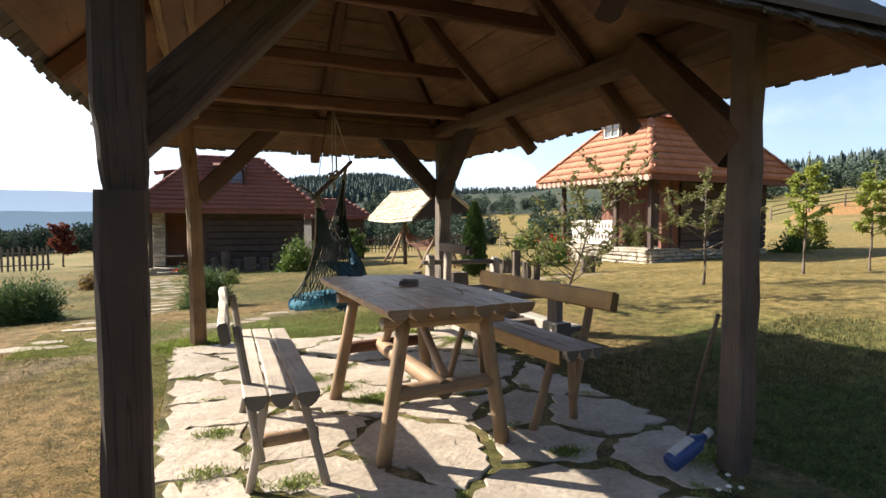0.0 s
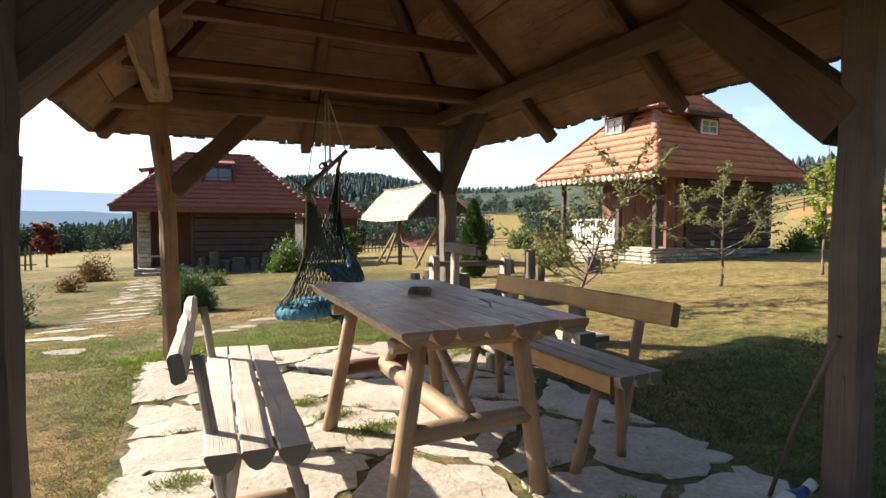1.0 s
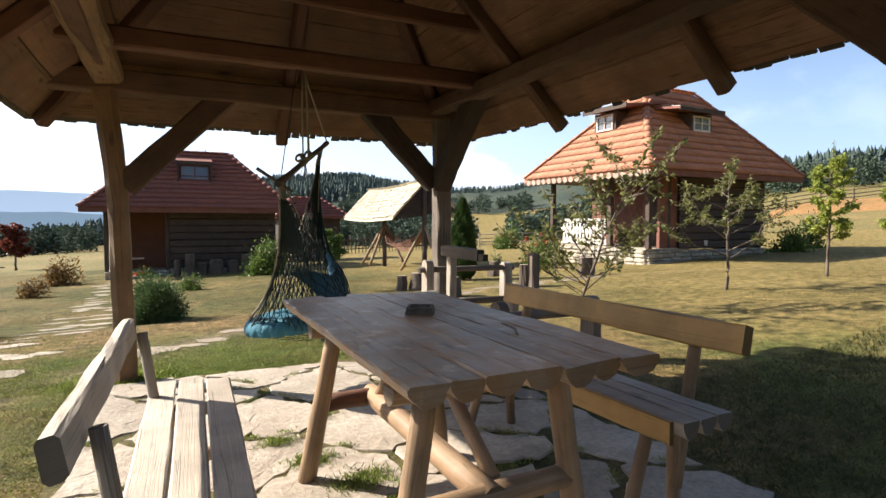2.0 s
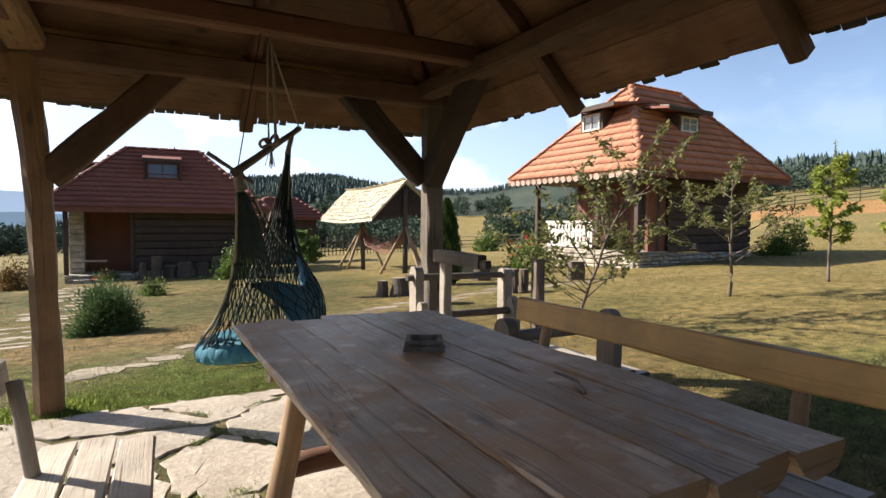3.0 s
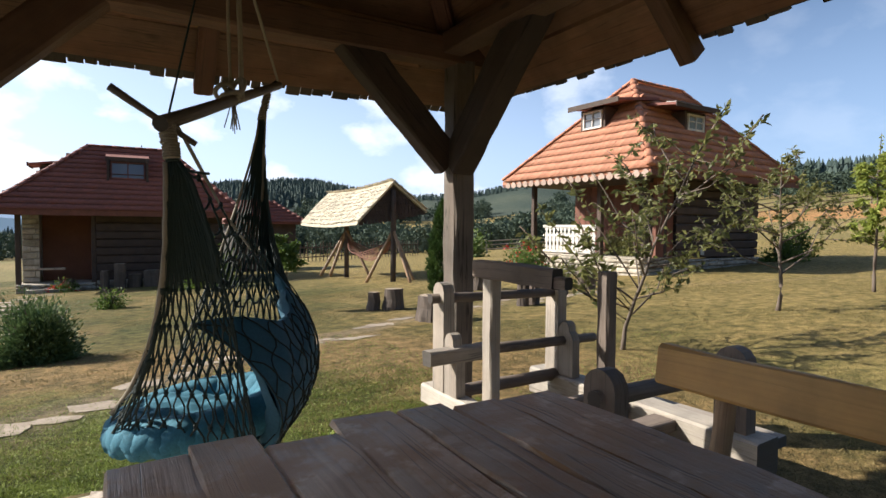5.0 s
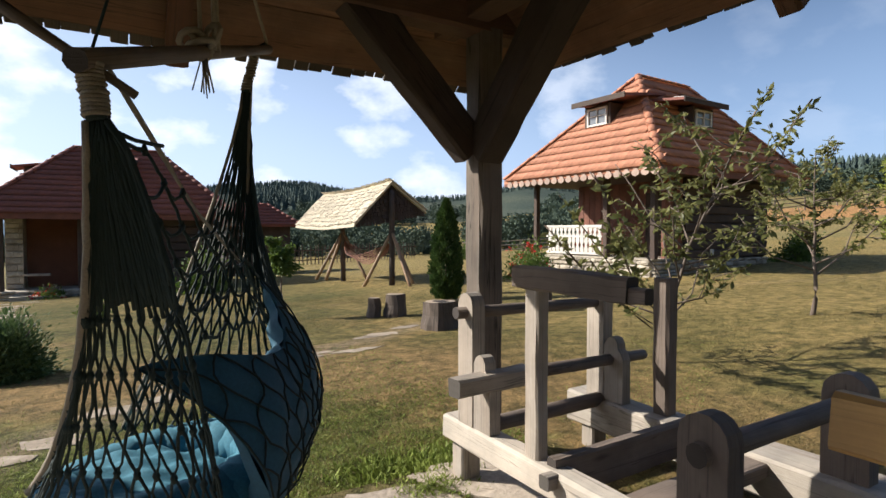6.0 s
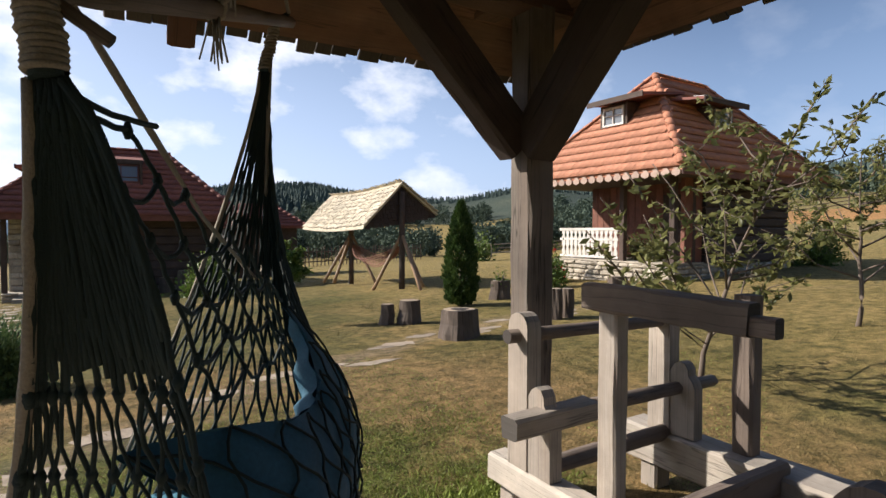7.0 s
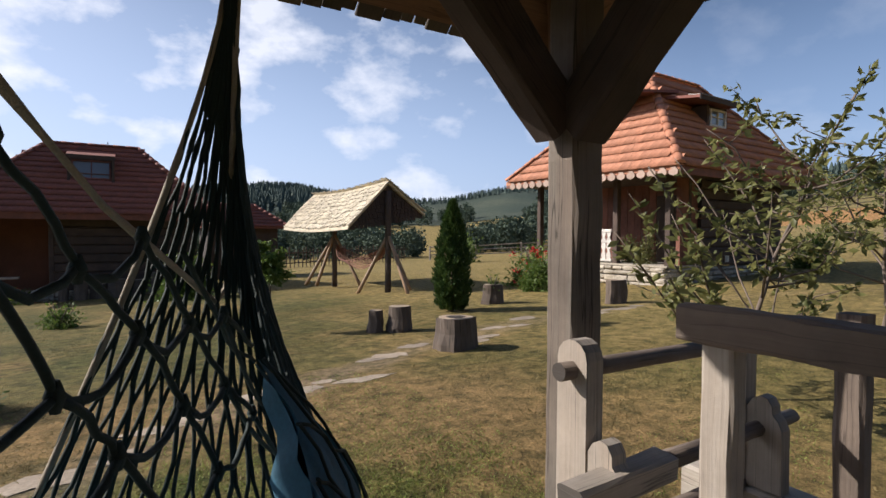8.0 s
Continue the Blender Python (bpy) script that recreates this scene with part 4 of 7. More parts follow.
def make_chair():
    ch = thing("hanging_chair", "dark green net hanging chair with blue tufted cushions", "hammock chair")
    A = Vector((1.35, 5.035, 2.16))
    BL, BR = Vector((1.118, 4.66, 1.391)), Vector((1.655, 5.665, 1.775))
    ax = (BR - BL)
    fx = Vector((ax.x, ax.y, 0)).normalized()           # along the bar
    rx_ = Vector((fx.y, -fx.x, 0))                      # towards the back of the chair
    mid = BL.lerp(BR, 0.5)
    base = Vector((1.358, 5.133, 0))
    log("spreader_bar", BL - ax.normalized() * 0.04, BR + ax.normalized() * 0.05, 0.021, M_BAR, ch, taper=0.8)
    log("cross_peg", BL + Vector((-0.13, 0.02, 0.08)), BL + Vector((0.07, -0.01, -0.055)), 0.011, M_BAR, ch, taper=0.7)
    g = Geo()
    for k, d in enumerate(((0.012, 0.01), (-0.012, -0.008), (0.004, -0.014))):
        q = mid + Vector((d[0] * 2, d[1] * 2, 0.0))
        sweep(g, [A + Vector((d[0], d[1], -0.02)), A.lerp(q, 0.5) + Vector((d[0], d[1], 0)), q], circle(0.006, 6), jit=0.001, smooth=True, seg=3)
    sweep(g, [A + Vector((0, 0.01, 0)), BR + Vector((0, -0.02, 0.02))], circle(0.006, 6), smooth=True, seg=4, jit=0.001)
    part("hanging_rope", g, M_ROPE, ch)
    part("guy_line", G(sweep, [BL + Vector((0.005, 0.01, 0.02)), (1.30, 5.03, 2.18)], circle(0.003, 5), smooth=True, seg=2), M_NET, ch)
    knot = Geo()
    for i in range(5):
        c = BL.lerp(BR, 0.45) + Vector((rnd.uniform(-0.025, 0.025), rnd.uniform(-0.025, 0.025), rnd.uniform(-0.015, 0.06)))
        rr = rnd.uniform(0.018, 0.034)
        a, b = Vector((rnd.uniform(-1, 1), rnd.uniform(-1, 1), rnd.uniform(-1, 1))).normalized(), Vector((rnd.uniform(-1, 1), rnd.uniform(-1, 1), rnd.uniform(-1, 1)))
        b = (b - a * b.dot(a)).normalized()
        sweep(knot, [c + (a * math.cos(w) + b * math.sin(w)) * rr for w in [2 * math.pi * j / 10 for j in range(11)]], circle(0.0085, 6), smooth=True, cap=False)
    for i in range(9):
        p = BL.lerp(BR, 0.45) + Vector((rnd.uniform(-0.012, 0.012), rnd.uniform(-0.012, 0.012), -0.015))
        sweep(knot, [p, p + Vector((rnd.uniform(-0.02, 0.02), rnd.uniform(-0.02, 0.02), -rnd.uniform(0.06, 0.1)))], circle(0.0022, 4), smooth=True)
    part("hook_loop", G(sweep, [BR + Vector((0, -0.01, 0.02)), BR + Vector((-0.035, -0.04, -0.01)), BR + Vector((-0.055, -0.045, -0.06))], circle(0.007, 6), smooth=True), M_NET, ch)
    part("rope_knot", knot, M_ROPE, ch, "pale frayed rope knot")
    NL, NR = BL + Vector((0.011, -0.025, -0.108)), BR + Vector((-0.092, -0.085, -0.19))
    for bend, neck in ((BL, NL), (BR, NR)):
        w = Geo()
        k = 13
        rad = 0.0185 if neck is NL else 0.014
        top = bend + (Vector((0, 0, -0.015)) if neck is NL else Vector((-0.05, -0.04, -0.05)))
        for i in range(k):
            c = top.lerp(neck, (i + 0.5) / k) + Vector((rnd.gauss(0, 0.0012), rnd.gauss(0, 0.0012), 0))
            sweep(w, [c + Vector((rad * math.cos(a), rad * math.sin(a), 0.001 * j)) for j, a in enumerate([2 * math.pi * j / 12 for j in range(13)])], circle(0.0044, 6), smooth=True, cap=False)
        part("rope_wrapping", w, M_ROPE, ch)
        part("loop", G(sweep, [top.lerp(neck, 0.0), neck], circle(rad * 0.9, 10), smooth=True), M_NET, ch)

    # the sling: a J-shaped section hung from both ends of the bar
    J = [(-0.29, 0.52), (-0.27, 0.42), (-0.20, 0.41), (-0.08, 0.40), (0.06, 0.40), (0.17, 0.415), (0.23, 0.47), (0.235, 0.60), (0.18, 0.76), (0.10, 0.90)]
    WN = [0.20, 0.25, 0.28, 0.30, 0.34, 0.39, 0.44, 0.46, 0.46, 0.44]     # half width on the near side
    WF = [0.20, 0.26, 0.30, 0.32, 0.34, 0.36, 0.38, 0.40, 0.38, 0.34]       # and on the far side

    def along_j(rows, s):
        f = max(0.0, min(0.9999, s)) * (len(rows) - 1)
        i = int(f)
        return i, f - i

    def jpos(s):
        i, t = along_j(J, s)
        a, b = J[i], J[i + 1]
        return a[0] + (b[0] - a[0]) * t, a[1] + (b[1] - a[1]) * t

    def half_width(s, sgn):
        rows = WN if sgn < 0 else WF
        i, t = along_j(rows, s)
        return rows[i] + (rows[i + 1] - rows[i]) * t
    seat = base - fx * 0.06

    def fan(neck, s, k, sgn):
        """k runs from the neck (0) down to the seat (1)."""
        u, z = jpos(s)
        if sgn < 0:
            z = max(z, 0.465)
        end = seat + rx_ * u + fx * (sgn * half_width(s, sgn)) + Vector((0, 0, z))
        p = 3.0 - 2.35 * min(1.0, s / 0.62) if sgn < 0 else 1.25 + 1.4 * min(1.0, s / 0.8)
        w = k ** p
        start = neck + rx_ * ((0.05 if sgn < 0 else 0.022) * (s - 0.35))
        q = start.lerp(end, w)
        q.z = neck.z + (z - neck.z) * k
        return q

    def cross(s, k):
        u, z = jpos(s)
        w = half_width(s, -1) * (k - 1) + half_width(s, 1) * k
        return seat + rx_ * u + fx * w + Vector((0, 0, z - 0.018 * math.sin(math.pi * k)))

    def strand(g, pts, r):
        sweep(g, [p + Vector((rnd.gauss(0, 0.0012), rnd.gauss(0, 0.0012), rnd.gauss(0, 0.0012))) for p in pts], circle(r, 5), smooth=True)

    def zigzag(k, fam, n, k0=0.34, turn=33.0):
        return 0.5 / n * math.sin(max(0.0, k - k0) * turn) * fam
    near, far, under_net, knots = Geo(), Geo(), Geo(), Geo()
    n = 15
    for i in range(n + 1):
        for fam in (1, -1):
            strand(near, [fan(NL, min(1, max(0, 0.70 * i / n + 0.62 * zigzag(j / 26, fam, n, 0.42, 25.0))), j / 26, -1) for j in range(27)], 0.0026 if i % 3 else 0.0034)
        # knots where two cords cross
        for j in range(5):
            k = 0.42 + j * math.pi / 25
            p = fan(NL, 0.70 * i / n, k, -1)
            sweep(knots, [p + Vector((0, 0, -0.011)), p, p + Vector((0, 0, 0.011))], circle(0.0075, 6), scale=[0.45, 1, 0.45], smooth=True)
    # the tightly bunched cords under the neck
    for i in range(96):
        kk = rnd.uniform(0.33, 0.42)
        strand(near, [fan(NL, 0.70 * i / 95, kk * j / 8, -1) for j in range(9)], 0.0038)
    n2 = 22
    for i in range(n2 + 1):
        for fam in (1, -1):
            strand(far, [fan(NR, min(1, max(0, i / n2 + 0.9 * zigzag(0.34 + (j / 26 - 0.34) * 0.6, fam, n2) + 0.004 * math.sin(3.1 * i))), j / 26, 1) for j in range(27)], 0.0038 if i % 3 else 0.0046)
    for i in range(26):
        kk = rnd.uniform(0.45, 0.62)
        strand(far, [fan(NR, 0.62 + 0.38 * i / 25, kk * j / 10, 1) for j in range(11)], 0.0046)
    for i in range(8):
        for fam in (1, -1):
            strand(under_net, [cross(min(1, max(0, 0.62 * i / 7 + 0.31 / 7 * fam * math.sin(k / 14 * 18))), k / 14) for k in range(15)], 0.002)
    # slack wide-meshed net between the two fans, over the top edge of the back cushion
    def slack(row, col):
        f = -0.50 + 0.042 * row + col * (0.078 + 0.012 * row)
        return base + fx * f + rx_ * (0.05 + 0.012 * row) + Vector((0, 0, 1.262 - 0.078 * row - 0.012 * math.sin(1.9 * row + 2.3 * col)))
    first = (0, 0, 1, 2, 3)
    for row in range(6):
        for col in range(5 if row < 4 else 4):
            if row < first[col]:
                continue
            p = slack(row, col)
            if row or col:
                sweep(knots, [p + Vector((0, 0, -0.011)), p, p + Vector((0, 0, 0.011))], circle(0.0072, 6), scale=[0.45, 1, 0.45], smooth=True)
            if row < 5:
                q = slack(row + 1, col)
                strand(near, [p.lerp(q, t / 5) + fx * (0.006 * math.sin(math.pi * t / 5)) for t in range(6)], 0.0036)
            if row and col and row >= first[col - 1]:
                q = slack(row, col - 1)
                strand(near, [q.lerp(p, t / 6) + Vector((0, 0, -0.022 * math.sin(math.pi * t / 6))) for t in range(7)], 0.0038)
        # each row is tied on into the far fan
        if row > 1:
            p, q = slack(row, 4 if row < 4 else 3), fan(NR, 0.42 + 0.06 * row, 0.42 + 0.09 * row, 1)
            strand(near, [p.lerp(q, t / 8) + Vector((0, 0, -0.03 * math.sin(math.pi * t / 8))) for t in range(9)], 0.0036)
    for col in range(3):
        strand(near, [NL.lerp(slack(0, col), t / 6) + Vector((0, 0, -0.01 * math.sin(math.pi * t / 6))) for t in range(7)], 0.0044)
    part("near_net", near, M_NET, ch, "knotted dark green cord netting")
    part("far_net", far, M_NET, ch, "knotted dark green cord netting")
    part("seat_net", under_net, M_NET, ch, "knotted dark green cord netting")
    tagged(part("net_knot", knots, M_NET, ch), kind="stuff")
    for neck, sgn in ((NL, -1), (NR, 1)):
        part("edge_rope", G(sweep, [fan(neck, 0.0, j / 18, sgn) for j in range(19)], circle(0.008 if sgn < 0 else 0.0055, 7), jit=0.0006, smooth=True), M_ROPE, ch)
    tie = fan(NR, 0.35, 0.5, 1)
    part("slack_rope", G(sweep, [BL + Vector((0.03, 0.05, -0.0)), BL.lerp(tie, 0.55) + Vector((0, 0, -0.02)), tie], circle(0.0048, 7), jit=0.001, smooth=True, seg=5), M_ROPE, ch)
    part("slack_rope", G(sweep, [tie, tie + Vector((0.03, 0.05, 0.02)), tie.lerp(NR, 0.5) + Vector((0.02, 0.0, 0.0)), NR + Vector((0.02, 0.0, 0.04))], circle(0.0055, 7), jit=0.001, smooth=True, seg=5), M_ROPE, ch)

    # braided seat cushion
    C = base - rx_ * 0.065 - fx * 0.09 + Vector((0, 0, 0.462))
    lumps = 20
    for i in range(lumps * 2):
        a0 = 2 * math.pi * i / (lumps * 2)
        strand_side = 1 if i % 2 else -1
        pts = []
        for j in range(7):
            a = a0 + (j - 1) * 0.11
            w = (j / 6 - 0.5) * 2
            rr = 0.25 + 0.055 * w * strand_side
            pts.append(C + rx_ * (rr * 0.94 * math.cos(a)) + fx * (rr * 0.98 * math.sin(a)) + Vector((0, 0, 0.045 * (1 - w * w) - 0.03 + 0.03 * math.cos(a))))
        part("braid_roll", G(sweep, pts, circle(0.057, 9), scale=[0.35, 0.8, 1, 1.05, 1, 0.8, 0.35], smooth=True), M_TEAL, ch, "blue quilted cushion roll")
    pad = Geo()
    nn = 20
    for i in range(nn + 1):
        for j in range(nn + 1):
            u, v = i / nn * 2 - 1, j / nn * 2 - 1
            k = max(0.0, 1 - u * u) * max(0.0, 1 - v * v)
            h = 0.05 * k ** 0.4 + 0.014 * math.sin(u * 11) * math.sin(v * 11)
            q = C + rx_ * (u * 0.23) + fx * (v * 0.21) + Vector((0, 0, h - 0.02 - 0.03 * u))
            pad.v.append(tuple(q))
    for i in range(nn):
        for j in range(nn):
            a = i * (nn + 1) + j
            pad.face((a, a + nn + 1, a + nn + 2, a + 1), smooth=True)
    part("seat_pad", pad, M_TEAL, ch)

    # long back cushion that lines the sling from one end to the other
    def shell(a, v, inner):
        f = -0.055 + a * (0.42 - 0.27 * v if a > 0 else 0.17 + 0.20 * v ** 0.8)
        top = 0.79 + (0.11 * (1 - 0.6 * a ** 4) if a < 0 else 0.17) * a * a
        z = 0.36 + (top - 0.36) * v
        u = 0.09 + 0.195 * math.sin(math.pi * min(1.0, 0.16 + 0.62 * v)) - abs(a) ** 3 * v * v * (0.18 if a < 0 else 0.09)
        edge = max(0.0, 1 - a ** 6) ** 0.5 * max(0.0, 1 - (2 * v - 1) ** 6) ** 0.5
        tuft = 0.010 * math.cos(a * 16) * math.cos(v * 13)
        return base + rx_ * (u - (0.075 * edge - tuft if inner else -tuft * edge)) + fx * f + Vector((0, 0, z))
    cush, na, nv = Geo(), 30, 16
    for inner in (False, True):
        b0 = len(cush.v)
        for i in range(na + 1):
            for j in range(nv + 1):
                cush.v.append(tuple(shell(i / na * 2 - 1, j / nv, inner)))
        for i in range(na):
            for j in range(nv):
                q0 = b0 + i * (nv + 1) + j
                idx = (q0, q0 + nv + 1, q0 + nv + 2, q0 + 1)
                cush.face(idx[::-1] if inner else idx, smooth=True)
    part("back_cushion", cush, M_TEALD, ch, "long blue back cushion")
    drape = Geo()
    for i in range(9):
        for fam in (1, -1):
            pts = []
            for k in range(25):
                v = k / 24
                a = (i / 4 - 1) + fam * 0.125 * math.sin(v * 12.57)
                a = max(-1.0, min(1.0, a))
                pts.append(shell(a, v, False) + rx_ * 0.008)
            strand(drape, pts, 0.0026)
    part("back_net", drape, M_NET, ch, "knotted dark green cord netting")


make_chair()


# ---- houses ----
M_PLASTER = mineral("ochre_plaster", (0.17, 0.072, 0.046), (0.21, 0.09, 0.055), (0.25, 0.11, 0.068), 1.6, 0.9, 0.2, 0.01, 0.05)
M_PORCHW = wood("red_brown_boards", (0.14, 0.052, 0.034), (0.27, 0.105, 0.066), (0.19, 0.07, 0.044), 0.75, 0.6, 0.4, 0.2)
M_LOGWALL = wood("dark_log_wall", (0.042, 0.028, 0.022), (0.115, 0.08, 0.062), (0.075, 0.047, 0.037), 0.8, 0.5, 0.4, 0.2)
M_FRAMEW = wood("white_window_wood", (0.62, 0.60, 0.56), (0.78, 0.77, 0.73), (0.60, 0.56, 0.50), 0.55, 1, 0.2, 0.05, False, 0.0)
M_FASCIA = wood("red_brown_fascia", (0.15, 0.05, 0.03), (0.25, 0.09, 0.055), (0.17, 0.06, 0.04), 0.7)
M_SCALLOP = wood("pale_scallop_board", (0.36, 0.25, 0.20), (0.54, 0.41, 0.34), (0.42, 0.29, 0.24), 0.7, 1, 0.2, 0.15, False)


def glass_mat():
    m, n, l, b = node_mat("window_glass")
    b.inputs["Base Color"].default_value = (0.16, 0.18, 0.2, 1)
    b.inputs["Roughness"].default_value = 0.06
    b.inputs["Metallic"].default_value = 0.0
    b.inputs["Specular IOR Level"].default_value = 1.0
    return m


M_GLASS = glass_mat()
M_SHEET = plain("grey_sheet_metal", (0.34, 0.33, 0.32), 0.5, 0.6, 0.2, 12)


def tile_mesh(w, ln, mat):
    """One interlocking roof tile, its lower edge at y = 0, its flow along y."""
    g = Geo()
    k = 5
    for y, lift in ((0.0, 0.031), (ln, 0.006)):
        for i in range(k + 1):
            x = (i / k - 0.5) * w
            g.v.append((x, y, lift + 0.0045 * math.cos(2 * math.pi * i / k)))
    for i in range(k + 1):
        x = (i / k - 0.5) * w
        g.v.append((x, 0.035, 0.0))
    for i in range(k):
        g.face((i, i + 1, k + 2 + i, k + 1 + i), smooth=True)
        g.face((2 * k + 2 + i, 2 * k + 3 + i, i + 1, i))
    return g, g.mesh("roof_tile", mat)


def tiled_plane(roof, o, ux, uv_up, nrm, inside, size, limit, mat, w=0.23, ln=0.29):
    """Lays tiles on a plane; inside(u, v) says where. The first limit tiles are objects, the rest one joined part."""
    g0, me = tile_mesh(w + 0.004, ln + 0.05, mat)
    rest, count = Geo(), 0
    rot = Matrix((ux, uv_up, nrm)).transposed()
    v = 0.0
    row = 0
    while v < size[1]:
        u = (row % 2) * w * 0.5
        while u < size[0]:
            if inside(u, v + ln * 0.4):
                p = o + ux * u + uv_up * v + nrm * rnd.uniform(0.0, 0.006)
                if count < limit:
                    ob = new("roof_tile", me)
                    ob.parent = roof
                    ob.matrix_local = Matrix.Translation(p) @ rot.to_4x4() @ pose(0, 0, 0, rnd.uniform(-1, 1), 0, rnd.uniform(-1.2, 1.2))
                    count += 1
                else:
                    b = len(rest.v)
                    rest.v += [tuple(p + rot @ Vector(q)) for q in g0.v]
                    for f, s in zip(g0.f, g0.s):
                        rest.face([b + i for i in f], smooth=s)
            u += w
        v += ln
        row += 1
    if rest.v:
        tagged(part("roof_tiles", rest, mat, roof), kind="stuff")


def hip_roof(house, lx, ly, z0, r0, r1, zr, mat, planes, limit, thick=0.09):
    """A hipped roof over lx by ly with its ridge along x from r0 to r1."""
    ym = ly / 2
    g = Geo()
    c = [(0, 0, z0), (lx, 0, z0), (lx, ly, z0), (0, ly, z0), (r0, ym, zr), (r1, ym, zr)]
    g.v += c + [(x, y, z - thick) for x, y, z in c]
    for f in ((0, 1, 5, 4), (1, 2, 5), (2, 3, 4, 5), (3, 0, 4)):
        g.face(f)
        g.face([i + 6 for i in f][::-1])
    for i in range(4):
        j = (i + 1) % 4
        g.face((i, i + 6, j + 6, j))
    roof = part("roof", g, mat, house)
    V = [Vector(p) for p in c]

    def lay(a, b, top_a, top_b, lim):
        ux = (b - a).normalized()
        up = (top_a - a)
        up = (up - ux * up.dot(ux))
        h = up.length
        up.normalize()
        nrm = ux.cross(up)
        L = (b - a).length
        la, lb = (top_a - a).dot(ux), (top_b - a).dot(ux)

        def inside(u, v):
            k = v / h
            return k < 0.985 and la * k - 0.03 <= u <= L + (lb - L) * k + 0.03
        tiled_plane(roof, a + nrm * 0.004 - up * 0.05, ux, up, nrm, inside, (L, h), lim, mat)
    if "front" in planes:
        lay(V[0], V[1], V[4], V[5], limit)
    if "left" in planes:
        lay(V[3], V[0], V[4], V[4], limit)
    if "right" in planes:
        lay(V[1], V[2], V[5], V[5], 0)
    # hip and ridge tiles
    cap = Geo()
    sweep(cap, [(0, 0, 0), (0.36, 0, 0)], [(0.095 * math.cos(a), 0.068 * math.sin(a)) for a in [math.pi * i / 6 for i in range(7)]], scale=[1.1, 0.9], smooth=True)
    cme = cap.mesh("ridge_tile", mat)
    for a, b in ((V[0], V[4]), (V[1], V[5]), (V[3], V[4]), (V[4], V[5])):
        d = b - a
        k = int(d.length / 0.31)
        q = d.to_track_quat("X", "Z").to_matrix().to_4x4()
        for i in range(k):
            ob = new("ridge_tile", cme)
            ob.parent = roof
            ob.matrix_local = Matrix.Translation(a + d * (i / k) + Vector((0, 0, 0.02))) @ q @ pose(0, 0, 0, rnd.uniform(-3, 3), 0, 0)
    return roof


def dormer(house, o, ux, out, w, h, depth, roofmat, name="dormer", fmat=None, el=0.2, er=0.2, sheet=False, over=0.32, tilt=0.0):
    """A shed dormer: its window's lower left corner at o, ux along the wall, out towards the open."""
    o, ux, out = Vector(o), Vector(ux), Vector(out)
    up = Vector((0, 0, 1))
    dm = new(name)
    dm.parent = house
    dm.empty_display_size = 0.1
    for x in (-0.09, w + 0.02):
        d = Geo()
        a = o + ux * x - out * depth
        pts = [a, a + ux * 0.07, a + ux * 0.07 + out * depth, a + out * depth]
        n = len(d.v)
        d.v += [tuple(p - up * 0.05) for p in pts] + [tuple(p + up * (h + 0.07)) for p in pts]
        for f in ((0, 1, 2, 3), (7, 6, 5, 4), (0, 4, 5, 1), (1, 5, 6, 2), (2, 6, 7, 3), (3, 7, 4, 0)):
            d.face([n + i for i in f])
        part("cheek", d, M_LOGWALL, dm)
    win = Geo()
    f = 0.05
    P = lambda x, z: o + ux * x + up * z + out * (0.012 - tilt * z / h)
    for a, b, ww in ((P(0, f / 2), P(w, f / 2), f), (P(0, h - f / 2), P(w, h - f / 2), f), (P(f / 2, f), P(f / 2, h - f), f), (P(w - f / 2, f), P(w - f / 2, h - f), f),
                     (P(w / 2, f), P(w / 2, h - f), 0.03), (P(f, h * 0.55), P(w - f, h * 0.55), 0.022)):
        sweep(win, [a, b], octa(ww, 0.045, 0.004), up=out)
    part("window_frame", win, fmat or M_FRAMEW, dm, "dark wooden window frame" if fmat else "white four-pane window frame")
    gl = Geo()
    gl.quad(o + ux * 0.02 + up * 0.02, o + ux * (w - 0.02) + up * 0.02, o + ux * (w - 0.02) + up * (h - 0.02) - out * tilt, o + ux * 0.02 + up * (h - 0.02) - out * tilt)
    part("pane", gl, M_GLASS, dm)
    rf = Geo()
    e = o + up * (h + 0.06) + out * (over - tilt) - ux * el
    b = o + up * (h + 0.06 + 0.2) - out * depth * 1.3 - ux * el
    L = w + el + er
    q = [e, e + ux * L, b + ux * L, b]
    n = len(rf.v)
    rf.v += [tuple(p) for p in q] + [tuple(p + up * 0.06) for p in q]
    for fc in ((3, 2, 1, 0), (4, 5, 6, 7), (0, 1, 5, 4), (1, 2, 6, 5), (2, 3, 7, 6), (3, 0, 4, 7)):
        rf.face([n + i for i in fc])
    part("dormer_roof", rf, roofmat, dm)
    part("dormer_fascia", G(sweep, [e + up * 0.025 + out * 0.012, e + ux * L + up * 0.025 + out * 0.012], octa(0.03, 0.13, 0.004), up=up), M_LOGWALL, dm)
    back = Geo()
    sweep(back, [o - ux * 0.07 + up * (h * 0.5) - out * (0.04 + tilt * 0.5), o + ux * (w + 0.07) + up * (h * 0.5) - out * (0.04 + tilt * 0.5)], octa(0.03, h + 0.12, 0.004), up=(up * h - out * tilt).normalized())
    part("dormer_wall", back, M_LOGWALL, dm, "dark board wall of the dormer")
    if sheet:
        part("metal_sheet", G(sweep, [e + ux * 0.02 + up * 0.09 - out * 0.12, e + ux * (L * 0.48) + up * 0.09 - out * 0.12], octa(0.012, 0.34, 0.003), up=(out * 1.0 + up * -0.16).normalized()), M_SHEET, dm, "loose grey metal sheet on the dormer roof")


